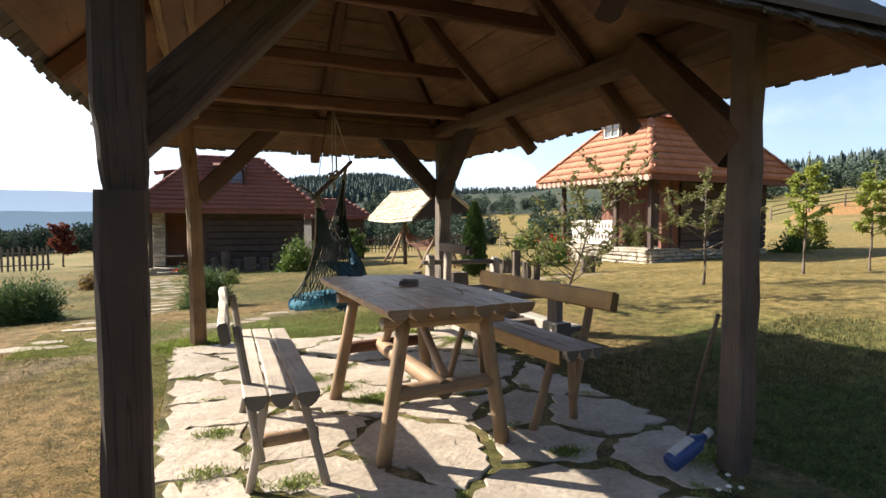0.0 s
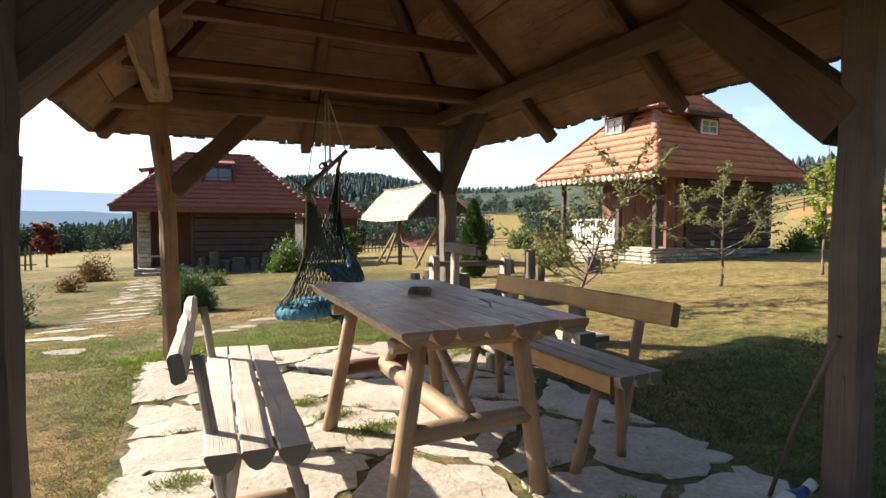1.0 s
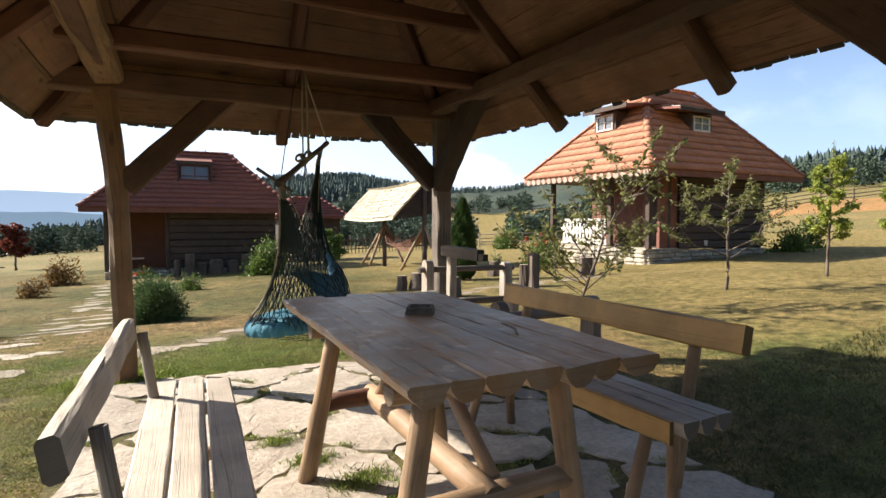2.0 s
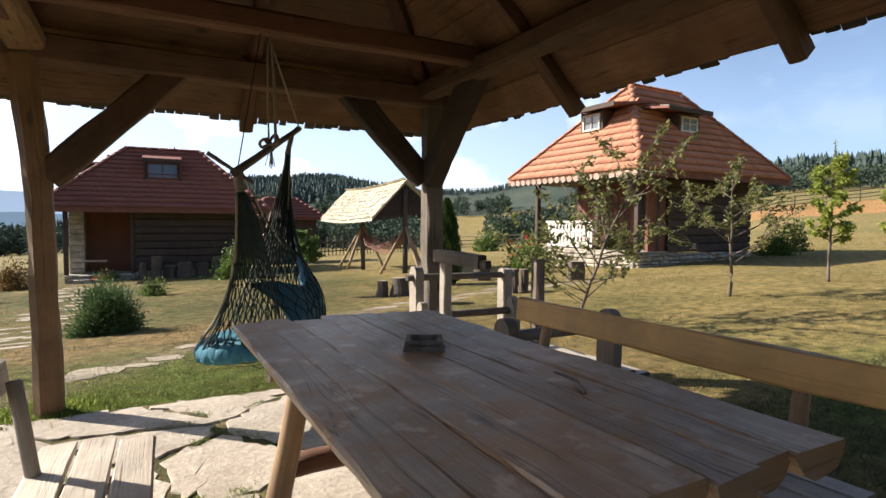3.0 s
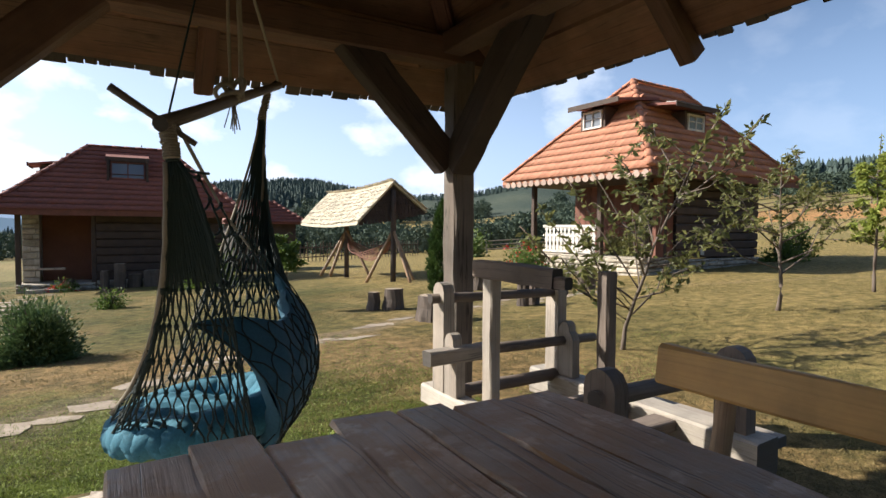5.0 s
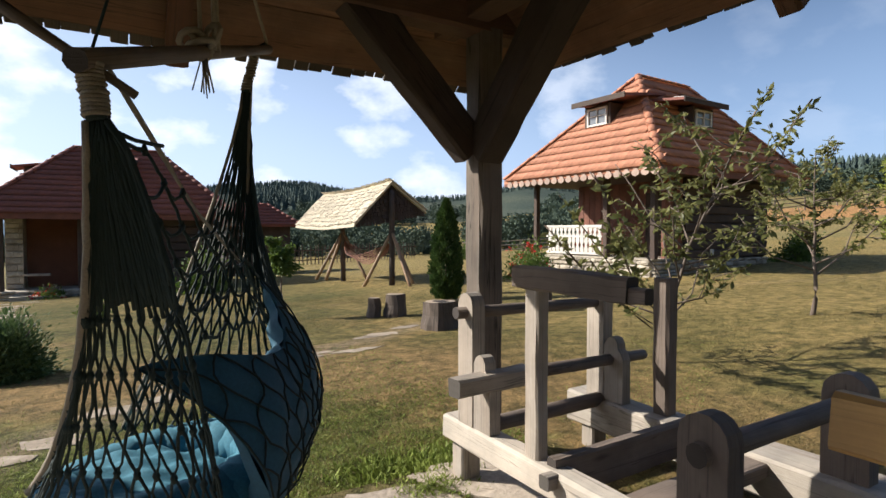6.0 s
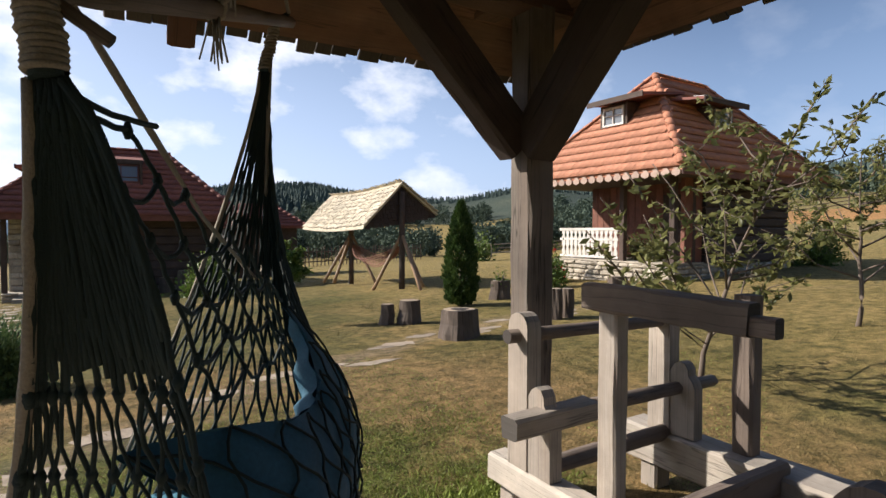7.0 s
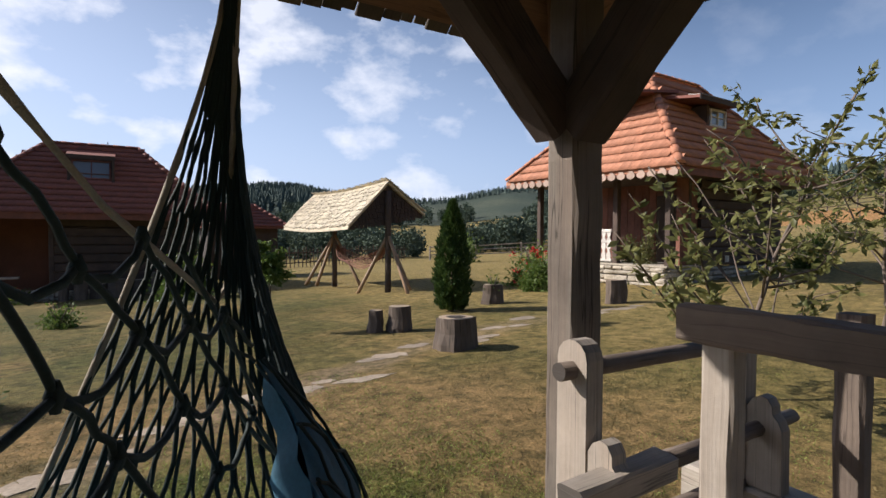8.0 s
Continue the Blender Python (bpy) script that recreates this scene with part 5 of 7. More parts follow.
def rubble(house, a, b, z0, z1, depth, out, mat):
    """A dry stone plinth of separate stones between two points."""
    a, b, out = Vector(a), Vector(b), Vector(out)
    d = (b - a)
    L = d.length
    d.normalize()
    core = Geo()
    core_pts = [a - out * 0.03, b - out * 0.03, b - out * depth, a - out * depth]
    n = len(core.v)
    core.v += [(p.x, p.y, z0) for p in core_pts] + [(p.x, p.y, z1 - 0.01) for p in core_pts]
    for fc in ((3, 2, 1, 0), (4, 5, 6, 7), (0, 1, 5, 4), (1, 2, 6, 5), (2, 3, 7, 6), (3, 0, 4, 7)):
        core.face([n + i for i in fc])
    plinth = part("plinth", core, M_RUBBLE, house, "pale dry-stone plinth")
    z = z0
    while z < z1 - 0.03:
        h = min(rnd.uniform(0.07, 0.13), z1 - z)
        s = 0.0
        while s < L:
            w = min(rnd.uniform(0.14, 0.38), L - s)
            g = Geo()
            p = a + d * (s + w / 2) + Vector((0, 0, z + h / 2)) + out * rnd.uniform(-0.02, 0.03)
            sweep(g, [p - d * (w / 2 - 0.008), p - d * (w * 0.2), p + d * (w * 0.25), p + d * (w / 2 - 0.008)], octa(0.14, h - 0.012, min(0.025, h / 4)), scale=[0.8, 1, 1.02, 0.82], jit=0.006)
            part("stone", g, mat, plinth)
            s += w
        z += h


def log_wall(house, a, b, z0, z1, courses, th=0.14):
    a, b = Vector(a), Vector(b)
    for i in range(courses):
        h = (z1 - z0) / courses
        z = z0 + h * (i + 0.5)
        part("wall_log", G(sweep, [(a.x, a.y, z), (b.x, b.y, z)], octa(th, h - 0.012, 0.03), seg=4, jit=0.004), M_LOGWALL, house)


def solid_wall(house, lo, hi, mat, name="wall", label=""):
    return part(name, G(box, lo, hi, 0.004), mat, house, label)


def make_house_right():
    h = thing("house", "small house with a steep orange tile roof, dormers and a porch", "house", "farmstead houses", at=(10.75, 10.9, 0.0), rz=2.3)
    LX, LY, Z0, ZR = 6.33, 4.95, 2.46, 5.13
    roof = hip_roof(h, LX, LY, Z0, 2.48, 4.65, ZR, M_TILE, ("front", "left"), 290)
    # scalloped boards under the left eave
    sm = Geo()
    plate_x(sm, [(-0.05, 0.2), (-0.05, 0.175), (-0.08, 0.155), (-0.1, 0.12), (-0.09, 0.075), (-0.06, 0.045), (-0.025, 0.045), (0.0, 0.02), (0.025, 0.045), (0.06, 0.045), (0.09, 0.075), (0.1, 0.12), (0.075, 0.15), (0.03, 0.165), (0.065, 0.19), (0.06, 0.2)], -0.012, 0.012)
    sme = sm.mesh("scallop", M_SCALLOP)
    for i in range(int(LY / 0.24)):
        ob = new("scallop", sme)
        ob.parent = h
        ob.matrix_local = pose(-0.01, 0.13 + i * 0.24, Z0 - 0.24)
    part("fascia", G(sweep, [(0.012, 0, Z0 - 0.09), (0.012, LY, Z0 - 0.09)], octa(0.02, 0.15, 0.004)), M_FASCIA, h)
    part("fascia", G(sweep, [(0.0, 0, Z0 - 0.1), (LX, 0, Z0 - 0.1)], octa(0.03, 0.16, 0.004)), M_FASCIA, h)
    part("soffit", G(box, (0.02, 0.02, Z0 - 0.12), (LX - 0.02, LY - 0.02, Z0 - 0.1)), M_LOGWALL, h)
    a = 0.74
    # core, porch and plinth
    solid_wall(h, (2.3, a + 0.05, 0.3), (2.45, LY - a, Z0 - 0.11), M_PORCHW, "porch_wall", "red-brown board wall behind the porch")
    for i in range(17):
        part("board", G(box, (2.28, a + 0.06 + i * 0.208, 0.46), (2.3, a + 0.258 + i * 0.208, Z0 - 0.12), 0.004), M_PORCHW, h)
    log_wall(h, (1.9, a, 0), (LX - a, a, 0), 0.42, Z0 - 0.12, 9)
    solid_wall(h, (2.42, LY - a - 0.12, 0.3), (LX - a, LY - a, Z0 - 0.11), M_LOGWALL)
    solid_wall(h, (LX - a - 0.12, a, 0.3), (LX - a, LY - a, Z0 - 0.11), M_LOGWALL)
    solid_wall(h, (1.25, a + 0.02, 0.42), (1.95, a + 0.12, Z0 - 0.11), M_PORCHW, "end_wall")
    rubble(h, (a - 0.02, a, 0), (a - 0.02, LY - a, 0), -0.3, 0.42, 1.6, (-1, 0, 0), M_RUBBLE)
    rubble(h, (a, a - 0.03, 0), (LX - a, a - 0.03, 0), -0.2, 0.40, 0.3, (0, -1, 0), M_RUBBLE)
    part("porch_floor", G(box, (a - 0.06, a - 0.05, 0.42), (2.35, LY - a, 0.46)), M_RUBBLE, h)
    for y in (a + 0.0, 2.07, LY - a + 0.3):
        part("porch_post", G(sweep, [(a + 0.08, y, 0.46), (a + 0.08, y, Z0 - 0.12)], octa(0.13, 0.13, 0.012), up=(0, 1, 0), seg=4, jit=0.002), M_LOGWALL, h)
    part("porch_post", G(sweep, [(1.6, a + 0.06, 0.46), (1.6, a + 0.06, Z0 - 0.12)], octa(0.11, 0.11, 0.012), up=(0, 1, 0), seg=4, jit=0.002), M_LOGWALL, h)
    # white fretted railing
    rail = part("railing", G(sweep, [(a + 0.08, 2.2, 1.20), (a + 0.08, LY - a - 0.1, 1.20)], octa(0.05, 0.075, 0.008)), M_FRAMEW, h, "white fretted porch railing")
    part("railing_band", G(sweep, [(a + 0.08, 2.2, 0.95), (a + 0.08, LY - a - 0.1, 0.95)], octa(0.03, 0.06, 0.006)), M_FRAMEW, rail)
    part("railing_foot", G(sweep, [(a + 0.08, 2.2, 0.52), (a + 0.08, LY - a - 0.1, 0.52)], octa(0.04, 0.06, 0.008)), M_FRAMEW, rail)
    bal = Geo()
    plate_x(bal, [(-0.05, 0.0), (0.05, 0.0), (0.062, 0.10), (0.03, 0.19), (0.062, 0.28), (0.05, 0.40), (0.055, 0.46), (0.028, 0.52), (0.055, 0.58), (0.05, 0.64), (-0.05, 0.64), (-0.055, 0.58), (-0.028, 0.52), (-0.055, 0.46), (-0.05, 0.40), (-0.062, 0.28), (-0.03, 0.19), (-0.062, 0.10)], -0.01, 0.01)
    bme = bal.mesh("baluster", M_FRAMEW)
    k = int((LY - a - 2.36) / 0.142)
    for i in range(k):
        ob = new("baluster", bme)
        ob.parent = rail
        ob.matrix_local = pose(a + 0.08, 2.28 + i * 0.142, 0.54)
    part("door", G(box, (2.22, 1.2, 0.46), (2.27, 2.0, 2.05)), M_LOGWALL, h)
    # dormers
    dormer(h, (1.14, 2.98, 3.74), (0, -1, 0), (-1, 0, 0), 0.64, 0.46, 0.95, M_TILE2, el=0.24, er=0.78)
    dormer(h, (2.92, 1.12, 3.68), (1, 0, 0), (0, -1, 0), 0.7, 0.42, 0.95, M_TILE2, el=0.95, er=0.2, sheet=True)
    part("porch_lamp", G(box, (2.9, a - 0.13, 0.5), (2.98, a - 0.07, 0.65)), M_FRAMEW, h)


def make_house_left():
    h = thing("house", "wooden house with a dark red tile roof and a stone-edged porch", "house", "farmstead houses", at=(-2.15, 22.5, -0.85), rz=-1.5)
    LX, LY, Z0, ZR = 6.85, 6.0, 2.44, 4.66
    hip_roof(h, LX, LY, Z0, 2.3, 4.75, ZR, M_TILE2, ("front", "left", "right"), 290)
    part("fascia", G(sweep, [(0.0, -0.01, Z0 - 0.09), (LX, -0.01, Z0 - 0.09)], octa(0.03, 0.17, 0.004)), M_FASCIA, h)
    part("soffit", G(box, (0.03, 0.03, Z0 - 0.12), (LX - 0.03, LY - 0.03, Z0 - 0.1)), M_LOGWALL, h)
    a = 0.62
    solid_wall(h, (a + 0.1, 1.9, 0.1), (2.65, 2.05, Z0 - 0.11), M_PLASTER, "porch_wall", "ochre plastered wall behind the porch")
    solid_wall(h, (2.6, a + 0.05, 0.1), (2.75, 2.0, Z0 - 0.11), M_PLASTER, "porch_side")
    log_wall(h, (2.62, a, 0), (LX - a, a, 0), 0.3, Z0 - 0.12, 8)
    solid_wall(h, (LX - a - 0.12, a, 0.0), (LX - a, LY - a, Z0 - 0.11), M_LOGWALL)
    solid_wall(h, (a, 2.0, 0.0), (a + 0.14, LY - a, Z0 - 0.11), M_LOGWALL)
    solid_wall(h, (a, LY - a, 0.0), (LX - a, LY - a + 0.12, Z0 - 0.11), M_LOGWALL)
    rubble(h, (2.62, a - 0.04, 0), (LX - a, a - 0.04, 0), -0.25, 0.3, 0.3, (0, -1, 0), M_RUBBLE)
    rubble(h, (a, a - 0.02, 0), (2.6, a - 0.02, 0), -0.25, 0.24, 1.3, (0, -1, 0), M_RUBBLE)
    # stone pier by the porch
    pier = part("stone_pier", G(box, (a + 0.08, 1.2, 0.2), (a + 0.5, 1.9, Z0 - 0.12)), M_RUBBLE, h)
    z = 0.24
    while z < Z0 - 0.2:
        hh = rnd.uniform(0.14, 0.22)
        x = a + 0.1
        while x < a + 0.48:
            w = min(rnd.uniform(0.18, 0.4), a + 0.52 - x)
            part("stone", G(sweep, [(x, 1.18, z + hh / 2), (x + w - 0.012, 1.18, z + hh / 2)], octa(0.09, hh - 0.015, 0.025), jit=0.006), M_RUBBLE, pier)
            x += w
        z += hh
    for x in (a + 0.06, 2.55):
        part("porch_post", G(sweep, [(x, a + 0.06, 0.24), (x, a + 0.06, Z0 - 0.12)], octa(0.13, 0.13, 0.012), up=(0, 1, 0), seg=4, jit=0.002), M_LOGWALL, h)
    part("porch_step", G(box, (a + 0.3, a - 0.55, -0.1), (2.2, a - 0.1, 0.11)), M_RUBBLE, h)
    part("porch_bench", G(box, (a + 0.45, 1.0, 0.62), (a + 1.15, 1.25, 0.68)), M_SEAT, h)
    # roof window with a shed cover, and the dormer on the west side
    dormer(h, (2.98, 1.28, 3.14), (1, 0, 0), (0, -1, 0), 1.0, 0.92, 0.85, M_TILE2, fmat=M_FASCIA, el=0.14, er=0.12, over=0.05, tilt=0.34)
    dormer(h, (1.0, 3.6, 3.35), (0, -1, 0), (-1, 0, 0), 0.8, 0.5, 0.8, M_TILE2, fmat=M_FASCIA)
    part("antenna", G(sweep, [(3.9, 3.0, ZR), (3.9, 3.0, ZR + 0.16)], circle(0.015, 6)), M_IRON, h)


def make_house_far():
    h = thing("house", "low outbuilding with a red tile roof behind the wooden house", "house", "farmstead houses", at=(5.1, 28.6, -1.1))
    hip_roof(h, 3.6, 3.4, 2.45, 1.0, 2.5, 3.4, M_TILE2, ("front", "left"), 150)
    solid_wall(h, (0.4, 0.4, -0.4), (3.2, 3.0, 2.4), M_LOGWALL)
    gab = Geo()
    for x in (0.25,):
        gab.v += [(x, -0.1, 2.4), (x + 0.75, -0.1, 2.4), (x + 0.37, -0.1, 3.1), (x, 1.2, 2.4), (x + 0.75, 1.2, 2.4), (x + 0.37, 1.2, 3.1)]
    for f in ((0, 1, 2), (0, 2, 5, 3), (2, 1, 4, 5), (3, 5, 4), (1, 0, 3, 4)):
        gab.face(f)
    part("gable", gab, M_SCALLOP, h)
    part("gable_window", G(box, (0.55, -0.13, 2.5), (0.72, -0.09, 2.8)), M_GLASS, h)


make_house_right()
make_house_left()
make_house_far()


# ---- hammock shelter ----
M_HAMM = plain("faded_red_cord", (0.26, 0.12, 0.09), 0.85)
M_THATCH = wood("pale_shake_roof", (0.52, 0.47, 0.36), (0.66, 0.60, 0.48), (0.57, 0.50, 0.38), 0.9, 1, 0.3, 0.08, False)


def make_shelter():
    s = thing("hammock_shelter", "open hammock shelter with a pale shake gable roof on splayed poles", "shelter", at=(7.24, 16.2, -0.3), rz=-2.8)
    L, za = 5.8, 2.56
    for side, hw, ze in ((-1, 0.97, 1.52), (1, 0.94, 1.87)):
        g = Geo()
        k = 8
        slope = Vector((side * hw, 0, ze - za))
        # the old roof sags a little between its ends
        sag = lambda y: -0.07 * math.sin(math.pi * min(1.0, max(0.0, y / L)))
        for i in range(k + 1):
            y = -0.1 + (L + 0.1) * i / k
            e, t = (side * (hw + 0.03), y, ze - 0.03 + sag(y)), (0, y, za + sag(y))
            g.v += [e, t, (t[0], t[1], t[2] + 0.06), (e[0], e[1], e[2] + 0.05)]
        for i in range(k):
            q = i * 4
            for c in range(4):
                d = (c + 1) % 4
                g.face((q + c, q + d, q + 4 + d, q + 4 + c))
        g.face((0, 1, 2, 3))
        g.face((k * 4 + 3, k * 4 + 2, k * 4 + 1, k * 4))
        rf = part("roof_slope", g, M_THATCH, s)
        # overlapping shakes with a ragged lower edge
        shakes = Geo()
        n_rows = 9
        nrm = Vector((side * (za - ze), 0, hw)).normalized()
        for r in range(n_rows):
            y = -0.16
            while y < L + 0.05:
                w = rnd.uniform(0.05, 0.1)
                p = Vector((0, y + w / 2, za + 0.065 + sag(y))) + slope * ((r + 1) / n_rows + rnd.uniform(-0.025, 0.035))
                d = -slope.normalized()
                sweep(shakes, [p + nrm * rnd.uniform(0.012, 0.04), p + d * 0.24 + nrm * 0.004], octa(w - 0.01, 0.02, 0.004), up=nrm)
                y += w
        tagged(part("shake_cover", shakes, M_THATCH, rf), kind="stuff")
    # dark shake gables
    for y in (0.03, L - 0.12):
        gable = Geo()
        o = [(-0.94, 1.54), (0.90, 1.86), (0.0, za - 0.02)]
        gable.v += [(x, y, z) for x, z in o] + [(x, y + 0.04, z) for x, z in o]
        for f in ((0, 1, 2), (5, 4, 3), (0, 3, 4, 1), (1, 4, 5, 2), (2, 5, 3, 0)):
            gable.face(f)
        part("gable", gable, M_LOGWALL, s, "dark shingled gable")
    sh = Geo()
    for r in range(9):
        f = r / 9
        z0, z1 = 1.54 + (za - 1.54) * f, 1.86 + (za - 1.86) * f
        x0, x1 = -0.94 * (1 - f), 0.90 * (1 - f)
        x = x0
        while x < x1 - 0.04:
            w = rnd.uniform(0.07, 0.15)
            z = z0 + (z1 - z0) * (x - x0) / (x1 - x0)
            sweep(sh, [(x + w / 2, -0.02 + rnd.uniform(-0.015, 0), z - 0.06 + rnd.uniform(-0.03, 0.02)), (x + w / 2, 0.022, z + 0.12)], octa(w - 0.012, 0.016, 0.003), up=(0, -1, 0.1))
            x += w
    tagged(part("gable_shingles", sh, M_LOGWALL, s), kind="stuff")
    # two tripods: an upright post with splayed legs
    for (px_, py_), legs in (((0.0, -0.08), ((-0.62, 0.32), (0.12, -1.0), (0.58, -0.2))), ((-0.3, 2.9), ((-1.0, 3.3), (-0.82, 2.9), (0.12, 1.95)))):
        log("post", (px_, py_, -0.1), (px_, py_, 2.4 if py_ < 1 else 2.1), 0.075, M_POST, s)
        for lx, ly in legs:
            log("leg", (lx, ly, -0.06), (px_ + (px_ - lx) * 0.05, py_ + 0.02, 1.42), 0.045, M_LEG, s)
        log("purlin", (-0.86, py_ + 0.12, 1.6), (0.84, py_ + 0.12, 1.86), 0.045, M_POST, s)
    log("eave_pole", (-0.86, 0.1, 1.56), (-0.86, L - 0.15, 1.56), 0.045, M_POST, s)
    log("eave_pole", (0.84, 0.1, 1.84), (0.84, L - 0.15, 1.84), 0.045, M_POST, s)
    ham = Geo()
    for i in range(11):
        k = i / 10 - 0.5
        line = []
        for t in range(15):
            u = t / 14
            line.append(Vector((-0.02 - 0.26 * u + k * 0.8 * math.sin(math.pi * u), 0.0 + 2.8 * u, 1.08 - 0.6 * math.sin(math.pi * u) * (1 - 0.75 * abs(k)))))
        sweep(ham, line, circle(0.011, 5), smooth=True)
    tagged(part("hammock", ham, M_HAMM, s, "reddish net hammock slung between the posts"), kind="stuff")


make_shelter()


# ---- fences ----
def picket_fence(name, label, pts, h, gap, mat, wpick=0.07):
    f = thing(name, label, "fence", at=(pts[0][0], pts[0][1], gz(*pts[0])))
    o = Vector((pts[0][0], pts[0][1], gz(*pts[0])))
    meshes = []
    for k in range(3):
        g = Geo()
        sweep(g, [(0, 0, -0.1), (0.01 * (k - 1), 0, h * (0.95 + 0.05 * k))], octa(wpick, 0.03, 0.006), up=(0, 1, 0), seg=2, jit=0.003)
        meshes.append(g.mesh("picket", mat))
    for a, b in zip(pts, pts[1:]):
        a, b = Vector((a[0], a[1], 0)), Vector((b[0], b[1], 0))
        L = (b - a).length
        k = int(L / gap)
        ang = math.degrees(math.atan2(b.y - a.y, b.x - a.x))
        for i in range(k):
            p = a.lerp(b, i / k)
            ob = new("picket", rnd.choice(meshes))
            ob.parent = f
            ob.matrix_local = pose(p.x - o.x, p.y - o.y, gz(p.x, p.y) - o.z, rnd.uniform(-3, 3), rnd.uniform(-3, 3), ang)
        for z in (0.3, h * 0.75):
            q = [Vector((p.x, p.y, gz(p.x, p.y) + z)) - o for p in (a.lerp(b, t / 6) for t in range(7))]
            part("rail", G(sweep, q, octa(0.05, 0.07, 0.008)), mat, f)


def rail_fence(name, label, pts, h, gap, mat):
    o = Vector((pts[0][0], pts[0][1], gz(*pts[0])))
    f = thing(name, label, "fence", at=tuple(o))
    for a, b in zip(pts, pts[1:]):
        a, b = Vector((a[0], a[1], 0)), Vector((b[0], b[1], 0))
        k = max(1, int((b - a).length / gap))
        for i in range(k + 1):
            p = a.lerp(b, i / k)
            q = Vector((p.x, p.y, gz(p.x, p.y))) - o
            part("post", G(sweep, [q - Vector((0, 0, 0.1)), q + Vector((0, 0, h + rnd.uniform(-0.05, 0.1)))], circle(0.07, 7), jit=0.006), mat, f)
        for i in range(k):
            p, q = a.lerp(b, i / k), a.lerp(b, (i + 1) / k)
            for z in (0.4, 0.75, h - 0.08):
                r0 = Vector((p.x, p.y, gz(p.x, p.y) + z + rnd.uniform(-0.04, 0.04))) - o
                r1 = Vector((q.x, q.y, gz(q.x, q.y) + z + rnd.uniform(-0.04, 0.04))) - o
                part("rail", G(sweep, [r0, r1], circle(0.045, 6), jit=0.004), mat, f)


picket_fence("picket_fence", "dark rough picket fence along the meadow", [(9.5, 38), (16, 41), (23, 44)], 1.25, 0.33, M_LOGWALL)
picket_fence("picket_fence", "grey picket fence at the edge of the yard", [(-14, 35.4), (-7.35, 37.4)], 1.3, 0.25, M_LOOMD, 0.1)
rail_fence("rail_fence", "pale three-rail pole fence along the pasture", [(24, 42), (30, 38), (36, 36)], 1.15, 3.0, M_LOOM)
rail_fence("rail_fence", "weathered pole fence across the hay field", [(46, 33), (58, 31), (74, 27), (90, 20)], 1.2, 4.0, M_LOOMD)


# ---- stumps and log stools ----
M_BARK = wood("stump_bark", (0.06, 0.045, 0.035), (0.19, 0.15, 0.12), (0.10, 0.075, 0.06), 0.9, 0.6, 0.8, 0.2, False)
M_CUT = wood("cut_wood_end", (0.28, 0.22, 0.16), (0.46, 0.38, 0.29), (0.34, 0.25, 0.17), 0.85, 1, 0.6, 0.1, False, 0.0)


def make_stump(x, y, r, h, label, hollow=True, flare=1.12):
    s = thing("tree_stump", label, "stump", "stumps in the lawn", at=(x, y, gz(x, y)))
    g = Geo()
    prof = [(r * (1 + 0.09 * math.sin(a * 3 + x) + 0.06 * math.sin(a * 7 + y)) * math.cos(a), r * (1 + 0.09 * math.sin(a * 3 + x) + 0.06 * math.sin(a * 7 + y)) * math.sin(a)) for a in [2 * math.pi * i / 20 for i in range(20)]]
    sweep(g, [(0, 0, -0.06), (0, 0, 0.05), (0.01, 0, h * 0.5), (0.01, 0.01, h)], prof, up=(0, 1, 0), scale=[flare * 1.06, flare, 1.0, 0.97], jit=0.005)
    part("trunk", g, M_BARK, s)
    c = Geo()
    q = [(u * 0.86, v * 0.86) for u, v in prof]
    sweep(c, [(0.01, 0.01, h - 0.02), (0.01, 0.01, h + 0.006)], q, up=(0, 1, 0), jit=0.001)
    part("cut_face", c, M_CUT, s)
    if hollow:
        # dark disc laid on top; the shade of the hollow is only its colour
        part("hollow", G(sweep, [(0.01, 0.01, h), (0.01, 0.01, h + 0.011)], [(u * 0.5, v * 0.42) for u, v in prof], up=(0, 1, 0)), M_BARK, s)
    return s


make_stump(4.46, 9.1, 0.195, 0.31, "grey tree stump with a hollow top in the lawn")
make_stump(4.62, 10.62, 0.14, 0.31, "dark tree stump planter with dry twigs", False)
make_stump(4.36, 10.78, 0.09, 0.27, "short dark log standing in the lawn", False)
make_stump(7.25, 12.1, 0.17, 0.33, "hollow stump planter with small plants")
make_stump(8.45, 10.45, 0.16, 0.37, "pale standing log stool near the house", False, 1.0)
make_stump(6.15, 9.4, 0.085, 0.4, "pale split log standing upright", False, 1.0)
make_stump(6.38, 9.42, 0.075, 0.38, "pale split log standing upright", False, 1.0)
for sx, sy, sr, sh in ((0.7, 22.4, 0.12, 0.55), (1.1, 22.3, 0.16, 0.75), (1.5, 22.4, 0.2, 0.4), (1.95, 22.3, 0.22, 0.5), (2.5, 22.4, 0.2, 0.45), (2.95, 22.3, 0.17, 0.62)):
    make_stump(sx, sy, sr, sh, "grey log leaning by the wooden wall of the house", False, 1.0)


